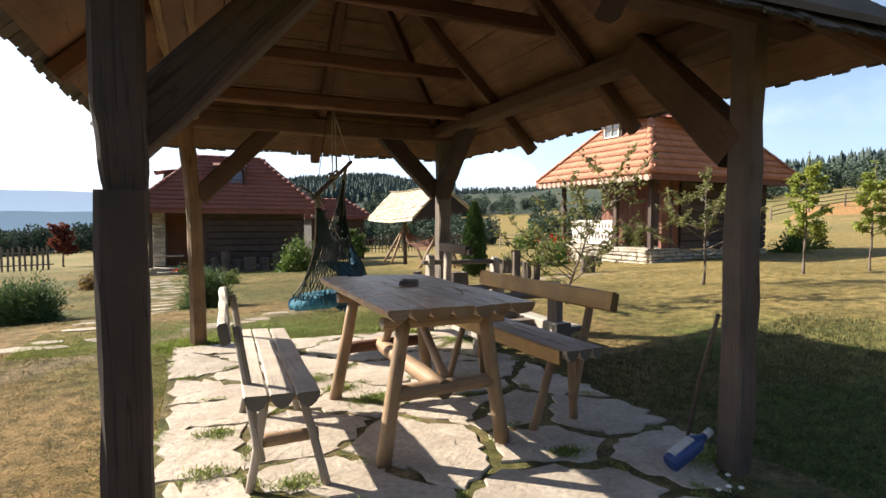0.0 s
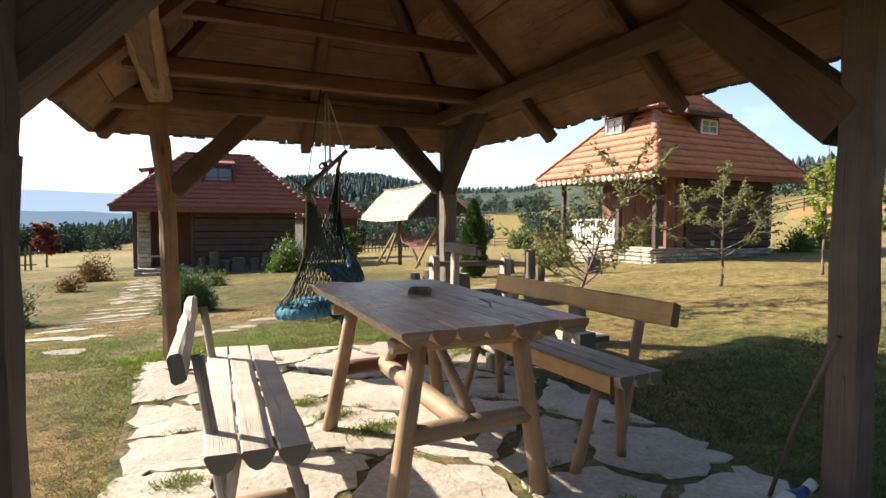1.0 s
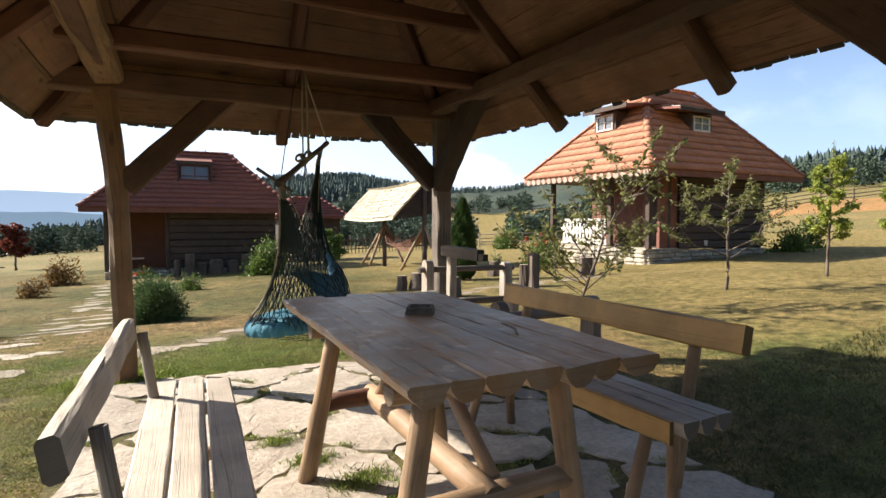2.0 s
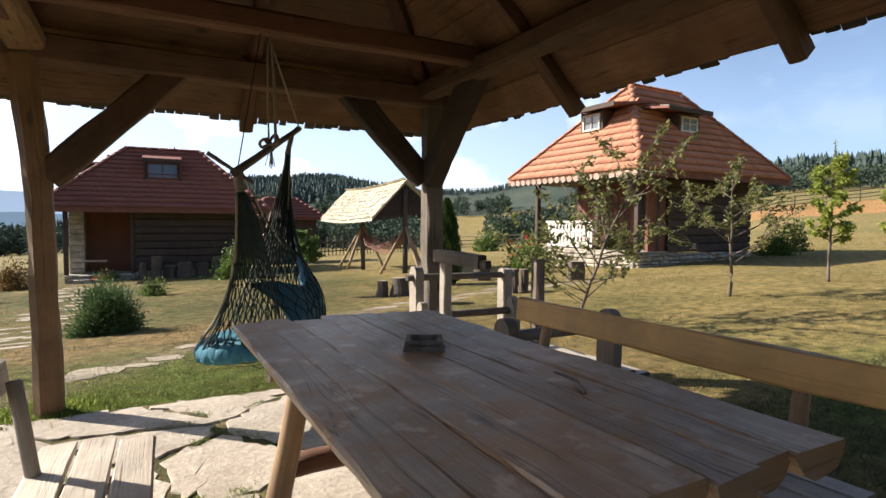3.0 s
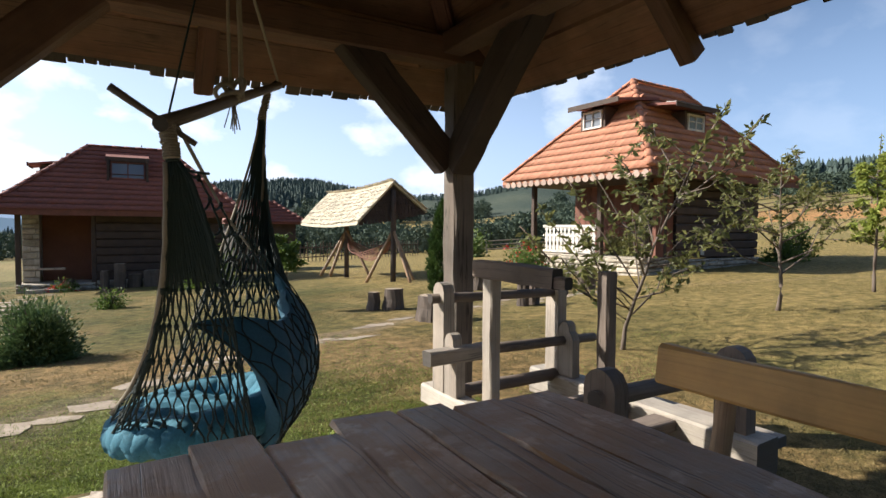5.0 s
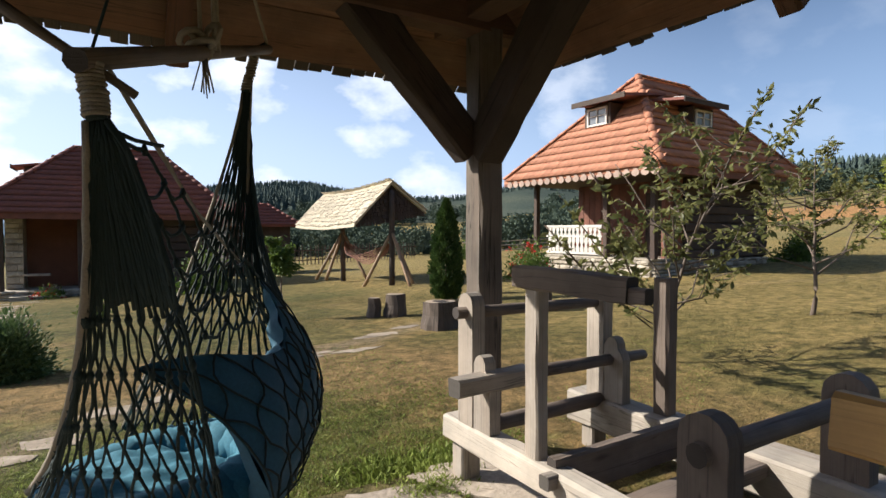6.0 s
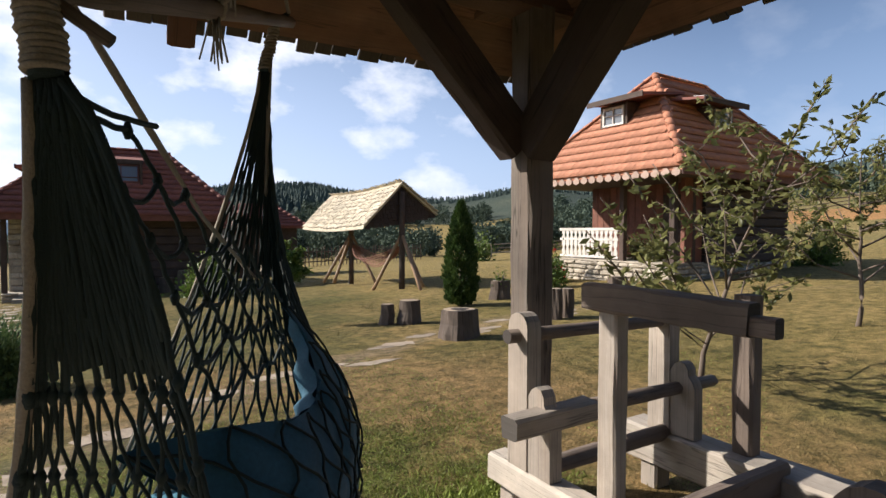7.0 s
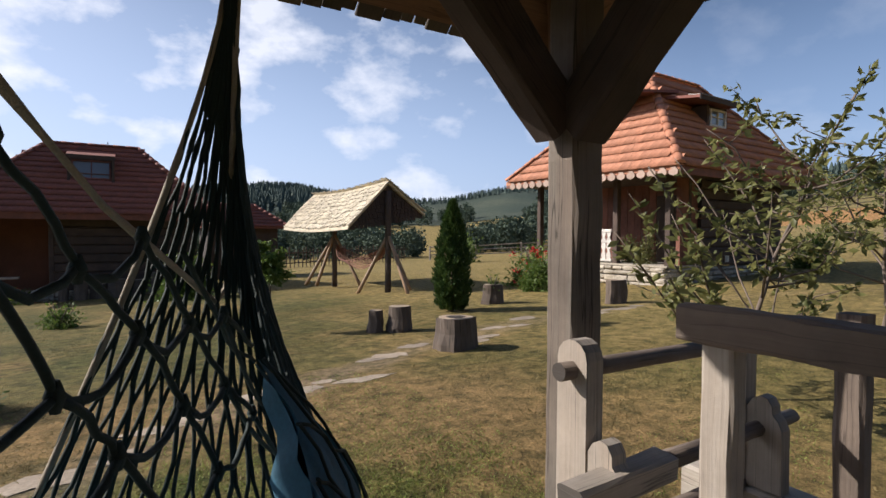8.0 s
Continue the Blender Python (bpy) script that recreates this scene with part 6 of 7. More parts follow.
# ---- foliage ----
M_LEAF = leafy("fruit_tree_leaf", (0.08, 0.095, 0.032), (0.225, 0.225, 0.08), 0.45, 0.45)
M_LEAFY = leafy("yellow_green_leaf", (0.18, 0.23, 0.045), (0.38, 0.42, 0.10), 0.5, 0.45)
M_JUNI = leafy("juniper_needles", (0.05, 0.095, 0.036), (0.15, 0.22, 0.085), 0.6, 0.15)
M_CYP = leafy("cypress_sprays", (0.022, 0.055, 0.014), (0.075, 0.125, 0.03), 0.6, 0.2)
M_BUSH = leafy("shrub_leaf", (0.05, 0.10, 0.02), (0.15, 0.21, 0.045), 0.5, 0.3)
M_DRYLEAF = leafy("autumn_shrub_leaf", (0.12, 0.07, 0.025), (0.24, 0.15, 0.05), 0.6, 0.3)
M_REDLEAF = leafy("red_tree_leaf", (0.10, 0.025, 0.02), (0.20, 0.06, 0.04), 0.6, 0.3)
M_FLOWER = leafy("red_petal", (0.45, 0.03, 0.03), (0.65, 0.07, 0.05), 0.5, 0.3)
M_GRASS = leafy("grass_blade", (0.078, 0.074, 0.025), (0.26, 0.205, 0.092), 0.7, 0.3)
# green blades with the gazebo's shadow put into their colour
M_SHADEG = leafy("shaded_green_grass_blade", (0.07, 0.085, 0.03), (0.16, 0.16, 0.065), 0.6, 0.2)
M_GREENG = leafy("green_grass_blade", (0.12, 0.17, 0.032), (0.29, 0.35, 0.085), 0.6, 0.3)
# distance haze is mixed into these far greens as a bluish cast
M_FOREST = leafy("hazy_conifer", (0.04, 0.062, 0.058), (0.07, 0.098, 0.085), 0.95, 0.0)
M_WOODS = leafy("hazy_far_woodland", (0.042, 0.066, 0.05), (0.08, 0.112, 0.078), 0.9, 0.1)
M_TWIG = plain("grey_bark", (0.13, 0.10, 0.078), 0.85, 0, 0.4, 60)
rng = np.random.default_rng(11)


def leaves(name, pos, direction, size, mat, parent=None, width=0.42, fold=0.25):
    """Many folded leaves: pos (n, 3), direction (n, 3), size (n,)."""
    n = len(pos)
    d = direction / np.maximum(np.linalg.norm(direction, axis=1, keepdims=True), 1e-6)
    r = rng.normal(size=(n, 3))
    side = np.cross(d, r)
    side /= np.maximum(np.linalg.norm(side, axis=1, keepdims=True), 1e-6)
    nrm = np.cross(side, d)
    s = size[:, None]
    v = np.empty((n, 4, 3))
    v[:, 0] = pos
    v[:, 1] = pos + d * s * 0.5 + side * s * width * 0.5 + nrm * s * fold * 0.3
    v[:, 2] = pos + d * s
    v[:, 3] = pos + d * s * 0.5 - side * s * width * 0.5 + nrm * s * fold * 0.3
    tri = np.empty((n, 2, 3), dtype=np.int32)
    b = np.arange(n, dtype=np.int32) * 4
    tri[:, 0] = np.stack([b, b + 1, b + 2], 1)
    tri[:, 1] = np.stack([b, b + 2, b + 3], 1)
    me = bpy.data.meshes.new(name)
    me.vertices.add(n * 4)
    me.vertices.foreach_set("co", v.reshape(-1))
    me.loops.add(n * 6)
    me.loops.foreach_set("vertex_index", tri.reshape(-1))
    me.polygons.add(n * 2)
    me.polygons.foreach_set("loop_start", np.arange(n * 2, dtype=np.int32) * 3)
    me.update(calc_edges=True)
    me.materials.append(mat)
    ob = new(name, me)
    ob.parent = parent
    return ob


def fruit_tree(label, x, y, height, spread, trunk_h, lean, n_branch, leaf_n, leaf_mat, seed, leaf=0.06, r0=0.022, upright=0.9, shoots=()):
    q = random.Random(seed)
    t = thing("young_tree", label, "tree", "young trees in the lawn", at=(x, y, gz(x, y)))
    # a leaning leader carries the side branches
    lead = []
    for k in range(9):
        f = k / 8
        bend = f ** 1.4
        lead.append(Vector((lean[0] * bend + q.gauss(0, 0.012) * (k > 0), lean[1] * bend + q.gauss(0, 0.012) * (k > 0), -0.05 + (height * 0.93 + 0.05) * f)))
    bole = part("trunk", G(sweep, lead, circle(r0, 8), scale=[1.3, 1.05, 0.95, 0.8, 0.66, 0.52, 0.4, 0.3, 0.16], smooth=True, seg=2, jit=0.001), M_TWIG, t)

    def on_lead(f):
        f = min(0.999, max(0.0, f)) * 8
        k = int(f)
        return lead[k].lerp(lead[k + 1], f - k)
    P, D, S = [], [], []
    f0 = trunk_h / height
    for i in range(n_branch + 1):
        br, twigs = Geo(), []
        if i == n_branch:
            start, m1, m2, end = on_lead(f0 + 0.1), on_lead(0.6), on_lead(0.8), on_lead(0.999)
            ln = height * 0.4
        else:
            a = 2.4 * i + q.uniform(-0.4, 0.4)
            f = f0 * 0.85 + (0.86 - f0 * 0.85) * (i / n_branch) ** 1.15
            start = on_lead(f)
            reach = spread * q.uniform(0.75, 1.15) * (1.1 - 0.6 * f)
            ln = reach * 1.3
            out = Vector((math.cos(a), math.sin(a), 0)) * reach
            end = start + out + Vector((0, 0, reach * upright * q.uniform(0.5, 1.25)))
            m1 = start.lerp(end, 0.35) + out * 0.1 + Vector((0, 0, -0.03))
            m2 = start.lerp(end, 0.7) + Vector((q.uniform(-0.05, 0.05), q.uniform(-0.05, 0.05), 0.02))
            sweep(br, [start, m1, m2, end], circle(r0 * 0.5, 6), scale=[1, 0.75, 0.5, 0.25], smooth=True, seg=2, jit=0.001)
        paths = [(start, m1, m2, end, 0.25)]
        for k in range(q.randint(3, 5)):
            f = q.uniform(0.25, 0.85)
            s0 = (start.lerp(m1, f / 0.35) if f < 0.35 else m1.lerp(m2, (f - 0.35) / 0.35) if f < 0.7 else m2.lerp(end, (f - 0.7) / 0.3))
            e0 = s0 + Vector((q.uniform(-1, 1), q.uniform(-1, 1), q.uniform(-0.1, 0.9))).normalized() * ln * q.uniform(0.2, 0.42)
            mm = s0.lerp(e0, 0.5) + Vector((0, 0, -0.03))
            twigs.append(G(sweep, [s0, mm, e0], circle(r0 * 0.28, 5), scale=[1, 0.7, 0.35], smooth=True))
            paths.append((s0, mm, mm, e0, 0.1))
        for pa in paths:
            for _ in range(max(3, int(leaf_n / (n_branch * 5)))):
                f = q.uniform(pa[4], 1.0) ** 0.8
                p = (pa[0].lerp(pa[1], f / 0.35) if f < 0.35 else pa[1].lerp(pa[3], (f - 0.35) / 0.65))
                P.append(p + Vector((q.gauss(0, 0.012), q.gauss(0, 0.012), q.gauss(0, 0.012))))
                D.append((q.uniform(-1, 1), q.uniform(-1, 1), q.uniform(-0.9, 0.5)))
                S.append(leaf * q.uniform(0.6, 1.25))
        limb = part("branch", br, M_TWIG, t) if br.v else bole
        for tw in twigs:
            part("twig", tw, M_TWIG, limb)
    for f, tip in shoots:
        # long whippy shoots with whorls of leaves towards the tip
        a0, tip = on_lead(f), Vector(tip)
        mid_ = a0.lerp(tip, 0.5) + Vector((q.gauss(0, 0.05), q.gauss(0, 0.05), -0.08))
        pts = [a0.lerp(mid_, k / 4) if k < 4 else mid_.lerp(tip, (k - 4) / 4) for k in range(9)]
        part("branch", G(sweep, pts, circle(r0 * 0.3, 6), scale=[1, 0.9, 0.8, 0.72, 0.62, 0.52, 0.42, 0.34, 0.22], smooth=True, jit=0.004), M_TWIG, t)
        for k in range(13):
            u = 0.42 + 0.58 * k / 12
            w = u * 8
            p = pts[min(7, int(w))].lerp(pts[min(8, int(w) + 1)], w - int(w))
            for _ in range(q.randint(2, 5)):
                P.append(p + Vector((q.gauss(0, 0.015), q.gauss(0, 0.015), q.gauss(0, 0.015))))
                D.append((q.uniform(-1, 1), q.uniform(-1, 1), q.uniform(-0.5, 0.8)))
                S.append(leaf * q.uniform(0.9, 1.5))
    leaves("crown", np.array([tuple(p) for p in P]), np.array(D), np.array(S), leaf_mat, t)
    return t


fruit_tree("young fruit tree with long bare shoots and sparse green leaves", 4.97, 6.5, 2.1, 0.85, 0.42, (0.66, -0.34), 12, 1050, M_LEAF, 3, 0.075, 0.018,
           shoots=((0.72, (0.80, -0.46, 2.27)), (0.68, (0.86, -0.74, 2.1)), (0.4, (0.82, -0.3, 1.0)), (0.3, (-0.2, 0.55, 1.6)), (0.25, (-0.62, -0.1, 1.1)), (0.5, (0.4, 0.5, 1.85)),
                   (0.2, (-1.02, 0.05, 1.34)), (0.16, (-1.2, 0.0, 1.12)), (0.14, (-0.85, -0.1, 0.86)), (0.22, (-0.42, 0.2, 1.24))))
fruit_tree("young fruit tree with spreading grey branches and small leaves", 7.8, 6.65, 1.95, 0.95, 0.6, (0.1, 0.05), 13, 2600, M_LEAF, 5, 0.062, 0.022, 0.7)
fruit_tree("slim young tree with yellow-green leaves", 10.4, 6.7, 2.45, 0.42, 0.8, (0.05, 0.0), 14, 4200, M_LEAFY, 8, 0.075, 0.022)
fruit_tree("slim young tree with yellow-green leaves", 11.5, 6.2, 2.2, 0.4, 0.85, (0.05, 0.0), 12, 3000, M_LEAFY, 9, 0.075, 0.02)
fruit_tree("small young tree with a dense green head", 3.3, 11.7, 1.35, 0.28, 0.85, (0.0, 0.0), 10, 2000, M_BUSH, 12, 0.08, 0.018)
fruit_tree("small red-leaved tree at the edge of the yard", -7.5, 40.5, 3.0, 0.8, 1.0, (0, 0), 12, 2600, M_REDLEAF, 14, 0.25, 0.06)


def bush(name, label, x, y, w, h, n, mat, leaf, seed, category="bush", spiky=0.0, flowers=0, z=None):
    q = np.random.default_rng(seed)
    b = thing(name, label, category, at=(x, y, gz(x, y) if z is None else z))
    stems = Geo()
    for i in range(14):
        a = q.uniform(0, 2 * math.pi)
        e = (w * 0.42 * math.cos(a) * q.uniform(0.4, 1), w * 0.42 * math.sin(a) * q.uniform(0.4, 1), h * q.uniform(0.5, 0.85))
        sweep(stems, [(0, 0, -0.03), (e[0] * 0.4, e[1] * 0.4, e[2] * 0.55), e], circle(0.012, 5), scale=[1, 0.7, 0.4], smooth=True)
    part("stems", stems, M_TWIG, b)
    k = 26
    cen = q.normal(size=(k, 3))
    cen /= np.linalg.norm(cen, axis=1, keepdims=True)
    cen *= (q.uniform(0.35, 0.85, (k, 1)))
    cen[:, 2] = np.abs(cen[:, 2]) * 1.15 - 0.12
    idx = q.integers(0, k, n)
    off = q.normal(size=(n, 3)) * 0.2
    u = cen[idx] + off
    pos = np.stack([u[:, 0] * w * 0.5, u[:, 1] * w * 0.5, np.clip(u[:, 2], -0.05, None) * h * 0.8 + 0.04 * h], 1)
    d = u * (0.5 + spiky) + q.normal(size=(n, 3)) * 0.5
    d[:, 2] += 0.25
    leaves("foliage", pos, d, leaf * q.uniform(0.6, 1.3, n), mat, b, 0.3 if spiky else 0.5)
    if flowers:
        fi = q.integers(0, n, flowers)
        fp = np.repeat(pos[fi] * 1.08, 7, 0) + q.normal(size=(flowers * 7, 3)) * 0.02
        leaves("blossom", fp, q.normal(size=(flowers * 7, 3)), np.full(flowers * 7, leaf * 1.1), M_FLOWER, b, 0.8)
    return b


bush("juniper_bush", "rounded dark green juniper bush on the lawn", 0.34, 9.55, 0.74, 0.66, 17000, M_JUNI, 0.05, 21, "bush", 0.9)
bush("juniper_bush", "low dark green juniper bush on the lawn", -2.05, 9.5, 1.05, 0.72, 15000, M_JUNI, 0.06, 22, "bush", 0.9)
bush("shrub", "bright green leafy shrub beside the wooden house", 3.3, 19.6, 1.35, 1.3, 3200, M_BUSH, 0.11, 23)
bush("shrub", "brownish autumn shrub in the yard", -2.5, 21.5, 1.2, 1.0, 1800, M_DRYLEAF, 0.1, 24)
bush("shrub", "small dry shrub in the yard", -2.3, 16.6, 0.7, 0.5, 900, M_DRYLEAF, 0.07, 25)
bush("flower_bush", "green bush with red flowers by the porch of the house", 10.2, 14.3, 1.2, 1.12, 3400, M_BUSH, 0.08, 26, "bush", 0, 46)
bush("flower_bush", "red geraniums in a pot before the white porch railing", 11.75, 14.22, 0.5, 0.5, 700, M_BUSH, 0.06, 36, "flowers", 0, 30, 0.44)
bush("porch_plant", "dark green leafy plant standing on the porch floor", 12.0, 13.08, 0.62, 0.78, 900, M_LEAF, 0.075, 34, "plant", 0, 0, 0.46)
bush("porch_plant", "tall green climbing plant beside the porch post", 11.9, 12.5, 0.42, 1.0, 800, M_LEAF, 0.07, 35, "plant", 0, 0, 0.46)
bush("shrub", "dense green shrub in front of the stone plinth", 9.3, 13.2, 0.9, 0.75, 2200, M_BUSH, 0.07, 27)
bush("shrub", "dark green shrub at the corner of the house", 17.3, 11.6, 1.1, 0.8, 1600, M_BUSH, 0.1, 28)
bush("flower_bush", "red geraniums in the porch of the wooden house", -0.3, 22.6, 0.8, 0.5, 700, M_BUSH, 0.08, 29, "flowers", 0, 14)
bush("shrub", "small green shrub on the lawn", 0.9, 15.2, 0.55, 0.45, 900, M_BUSH, 0.06, 30)
bush("shrub", "small green plant growing in a stump", 7.25, 12.1, 0.34, 0.6, 500, M_BUSH, 0.06, 31)
bush("shrub", "green shrub by the pasture fence", 21.0, 33.0, 2.2, 1.9, 1500, M_BUSH, 0.2, 32)
bush("shrub", "leafy green sapling in the pasture", 19.5, 12.3, 0.9, 1.5, 1300, M_BUSH, 0.1, 33)


def cypress(x, y, w, h, seed):
    q = np.random.default_rng(seed)
    c = thing("cypress", "slim dark green columnar cypress in the lawn", "tree", at=(x, y, gz(x, y)))
    part("trunk", G(sweep, [(0, 0, -0.05), (0, 0, h * 0.7)], circle(0.035, 8), scale=[1, 0.3], smooth=True, seg=3), M_TWIG, c)
    n = 15000
    z = q.uniform(0.02, 1, n) ** 1.15
    a = q.uniform(0, 2 * math.pi, n)
    prof = np.interp(z, [0, 0.06, 0.25, 0.5, 0.75, 0.92, 1.0], [0.55, 0.85, 1.0, 0.9, 0.62, 0.28, 0.03])
    lump = 1 + 0.16 * np.sin(a * 5 + z * 23) + 0.1 * np.sin(a * 9 - z * 41)
    r = w * 0.5 * prof * lump * np.sqrt(q.uniform(0.45, 1, n))
    pos = np.stack([r * np.cos(a), r * np.sin(a), z * h], 1)
    d = np.stack([np.cos(a) * 0.55, np.sin(a) * 0.55, np.ones(n)], 1) + q.normal(size=(n, 3)) * 0.3
    leaves("foliage", pos, d, q.uniform(0.04, 0.085, n), M_CYP, c, 0.32)


cypress(6.2, 11.8, 0.53, 1.74, 41)


# ---- woods and hills ----
def polar(r, b):
    return CX + r * math.sin(radians(b)), CY + r * math.cos(radians(b))


def conifers(name, label, spots):
    v, f = [], []
    for x, y, h in spots:
        z = gz(x, y) - 0.3
        b0, tiers = len(v), 4
        for t in range(tiers):
            n = 7
            zb, zt = z + h * (0.08 + 0.22 * t), z + h * (0.42 + 0.2 * t if t < tiers - 1 else 1.0)
            rr = h * 0.2 * (1 - 0.22 * t)
            ph = rnd.uniform(0, 6)
            s = len(v)
            for i in range(n):
                k = rr * (0.75 if i % 2 else 1.1) * rnd.uniform(0.8, 1.15)
                v.append((x + k * math.cos(ph + 2 * math.pi * i / n), y + k * math.sin(ph + 2 * math.pi * i / n), zb + rnd.uniform(-0.03, 0.03) * h))
            v.append((x, y, zt))
            for i in range(n):
                f.append((s + i, s + (i + 1) % n, s + n))
    me = bpy.data.meshes.new(name)
    me.from_pydata(v, [], f)
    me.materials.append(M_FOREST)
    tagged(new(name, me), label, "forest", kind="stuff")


def broadleaf(name, label, spots, mat, per=520):
    P, D, S = [], [], []
    for x, y, h in spots:
        z = gz(x, y)
        w = h * rnd.uniform(0.35, 0.55)
        c = rng.normal(size=(per, 3))
        c /= np.linalg.norm(c, axis=1, keepdims=True)
        c *= rng.uniform(0.55, 1.0, (per, 1)) * (1 + 0.25 * np.sin(c[:, :1] * 5 + x))
        P.append(np.stack([x + c[:, 0] * w, y + c[:, 1] * w, z + h * 0.52 + c[:, 2] * h * 0.48], 1))
        D.append(c + rng.normal(size=(per, 3)) * 0.7)
        S.append(np.full(per, h * 0.095) * rng.uniform(0.6, 1.3, per))
    ob = leaves(name, np.concatenate(P), np.concatenate(D), np.concatenate(S), mat, None, 0.9)
    tagged(ob, label, "forest", kind="stuff")


spots = []
for _ in range(3400):
    b, r = rnd.uniform(-4, 25), rnd.uniform(230, 470)
    x, y = polar(r, b)
    spots.append((x, y, rnd.uniform(5, 9)))
for _ in range(2600):
    b, r = rnd.uniform(46, 80), rnd.uniform(240, 460)
    x, y = polar(r, b)
    spots.append((x, y, rnd.uniform(8, 13)))
for _ in range(900):
    b, r = rnd.uniform(-22, 3), rnd.uniform(150, 260)
    x, y = polar(r, b)
    spots.append((x, y, rnd.uniform(4.5, 7.5)))
for _ in range(1100):
    b, r = rnd.uniform(25, 46), rnd.uniform(330, 470)
    x, y = polar(r, b)
    spots.append((x, y, rnd.uniform(3.5, 5)))
# unseen trees added behind the camera to keep out sky light
for _ in range(1800):
    b, r = rnd.uniform(112, 240), 55 * 5 ** rnd.uniform(0, 1)
    x, y = polar(r, b)
    spots.append((x, y, rnd.uniform(9, 16)))
conifers("forest", "dark conifer forest on the hillside, with added unseen trees behind the camera", spots)
spots = []
for _ in range(420):
    b, r = rnd.uniform(8, 46), rnd.uniform(95, 230)
    if noise.noise(Vector((b * 0.12, r * 0.01, 3))) > -0.05:
        x, y = polar(r, b)
        spots.append((x, y, rnd.uniform(3, 6.5)))
for _ in range(170):
    b, r = rnd.uniform(48, 80), rnd.uniform(150, 260)
    x, y = polar(r, b)
    spots.append((x, y, rnd.uniform(4, 8)))
for _ in range(90):
    b, r = rnd.uniform(-20, 6), rnd.uniform(110, 160)
    x, y = polar(r, b)
    spots.append((x, y, rnd.uniform(3, 6)))
for _ in range(60):
    b, r = rnd.uniform(10, 30), rnd.uniform(52, 75)
    x, y = polar(r, b)
    spots.append((x, y, rnd.uniform(2.0, 3.4)))
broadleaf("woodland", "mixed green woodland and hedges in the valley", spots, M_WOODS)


def mountains():
    # haze is painted on: pale blue base colour plus a faint glow
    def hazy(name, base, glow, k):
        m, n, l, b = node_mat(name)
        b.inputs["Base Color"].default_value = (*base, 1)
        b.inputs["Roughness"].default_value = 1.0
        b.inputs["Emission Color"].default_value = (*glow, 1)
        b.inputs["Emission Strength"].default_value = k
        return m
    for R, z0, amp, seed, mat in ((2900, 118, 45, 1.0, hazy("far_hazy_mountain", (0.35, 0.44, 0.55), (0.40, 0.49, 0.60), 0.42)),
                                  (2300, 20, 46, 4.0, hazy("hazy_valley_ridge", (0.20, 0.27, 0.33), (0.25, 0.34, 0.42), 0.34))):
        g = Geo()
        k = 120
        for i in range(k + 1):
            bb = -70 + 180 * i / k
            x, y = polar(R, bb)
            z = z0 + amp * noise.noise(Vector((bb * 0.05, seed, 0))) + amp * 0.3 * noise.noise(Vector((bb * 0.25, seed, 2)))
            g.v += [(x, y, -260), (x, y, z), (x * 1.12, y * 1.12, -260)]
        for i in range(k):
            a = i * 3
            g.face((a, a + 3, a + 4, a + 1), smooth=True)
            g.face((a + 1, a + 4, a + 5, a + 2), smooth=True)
        tagged(new("backdrop", g.mesh("backdrop", mat)), "far mountain ridge in painted blue haze on the horizon", "mountains", kind="structure")


mountains()


# ---- flagstones ----
def clip_poly(poly, p, nrm):
    out = []
    for i in range(len(poly)):
        a, b = poly[i], poly[(i + 1) % len(poly)]
        da, db = (a[0] - p[0]) * nrm[0] + (a[1] - p[1]) * nrm[1], (b[0] - p[0]) * nrm[0] + (b[1] - p[1]) * nrm[1]
        if da <= 0:
            out.append(a)
        if da * db < 0:
            t = da / (da - db)
            out.append((a[0] + (b[0] - a[0]) * t, a[1] + (b[1] - a[1]) * t))
    return out


def slab(parent, poly, top, thick, q, name="flagstone", rough=0.012, mat=None):
    """A flat stone with an uneven outline and worn edges."""
    pts = []
    for i in range(len(poly)):
        a, b = poly[i], poly[(i + 1) % len(poly)]
        L = math.hypot(b[0] - a[0], b[1] - a[1])
        k = max(1, int(L / 0.06))
        for j in range(k):
            t = j / k
            w = rough if j else rough * 0.6
            pts.append((a[0] + (b[0] - a[0]) * t + q.gauss(0, w), a[1] + (b[1] - a[1]) * t + q.gauss(0, w)))
    cx, cy = sum(p[0] for p in pts) / len(pts), sum(p[1] for p in pts) / len(pts)
    g = Geo()
    n = len(pts)
    tilt = (q.gauss(0, 0.006), q.gauss(0, 0.006))
    for f, z in ((1.0, -thick), (1.0, -0.008), (0.985, 0.0), (0.6, 0.001)):
        for x, y in pts:
            X, Y = cx + (x - cx) * f, cy + (y - cy) * f
            g.v.append((X, Y, top(X, Y) + z + tilt[0] * (x - cx) + tilt[1] * (y - cy) + (q.gauss(0, 0.0012) if f < 1 else 0)))
    for r in range(3):
        for i in range(n):
            j = (i + 1) % n
            g.face((r * n + i, r * n + j, r * n + n + j, r * n + n + i), smooth=False)
    g.face([3 * n + i for i in range(n)])
    part(name, g, mat or M_STONE, parent)


def shrink(poly, d):
    """Moves the edges of a convex outline inwards."""
    out = poly
    for i in range(len(poly)):
        a, b = poly[i], poly[(i + 1) % len(poly)]
        L = math.hypot(b[0] - a[0], b[1] - a[1])
        if L < 1e-6:
            continue
        nx, ny = (b[1] - a[1]) / L, -(b[0] - a[0]) / L
        out = clip_poly(out, (a[0] - nx * d, a[1] - ny * d), (nx, ny))
        if len(out) < 3:
            return []
    return out


JOINTS = []


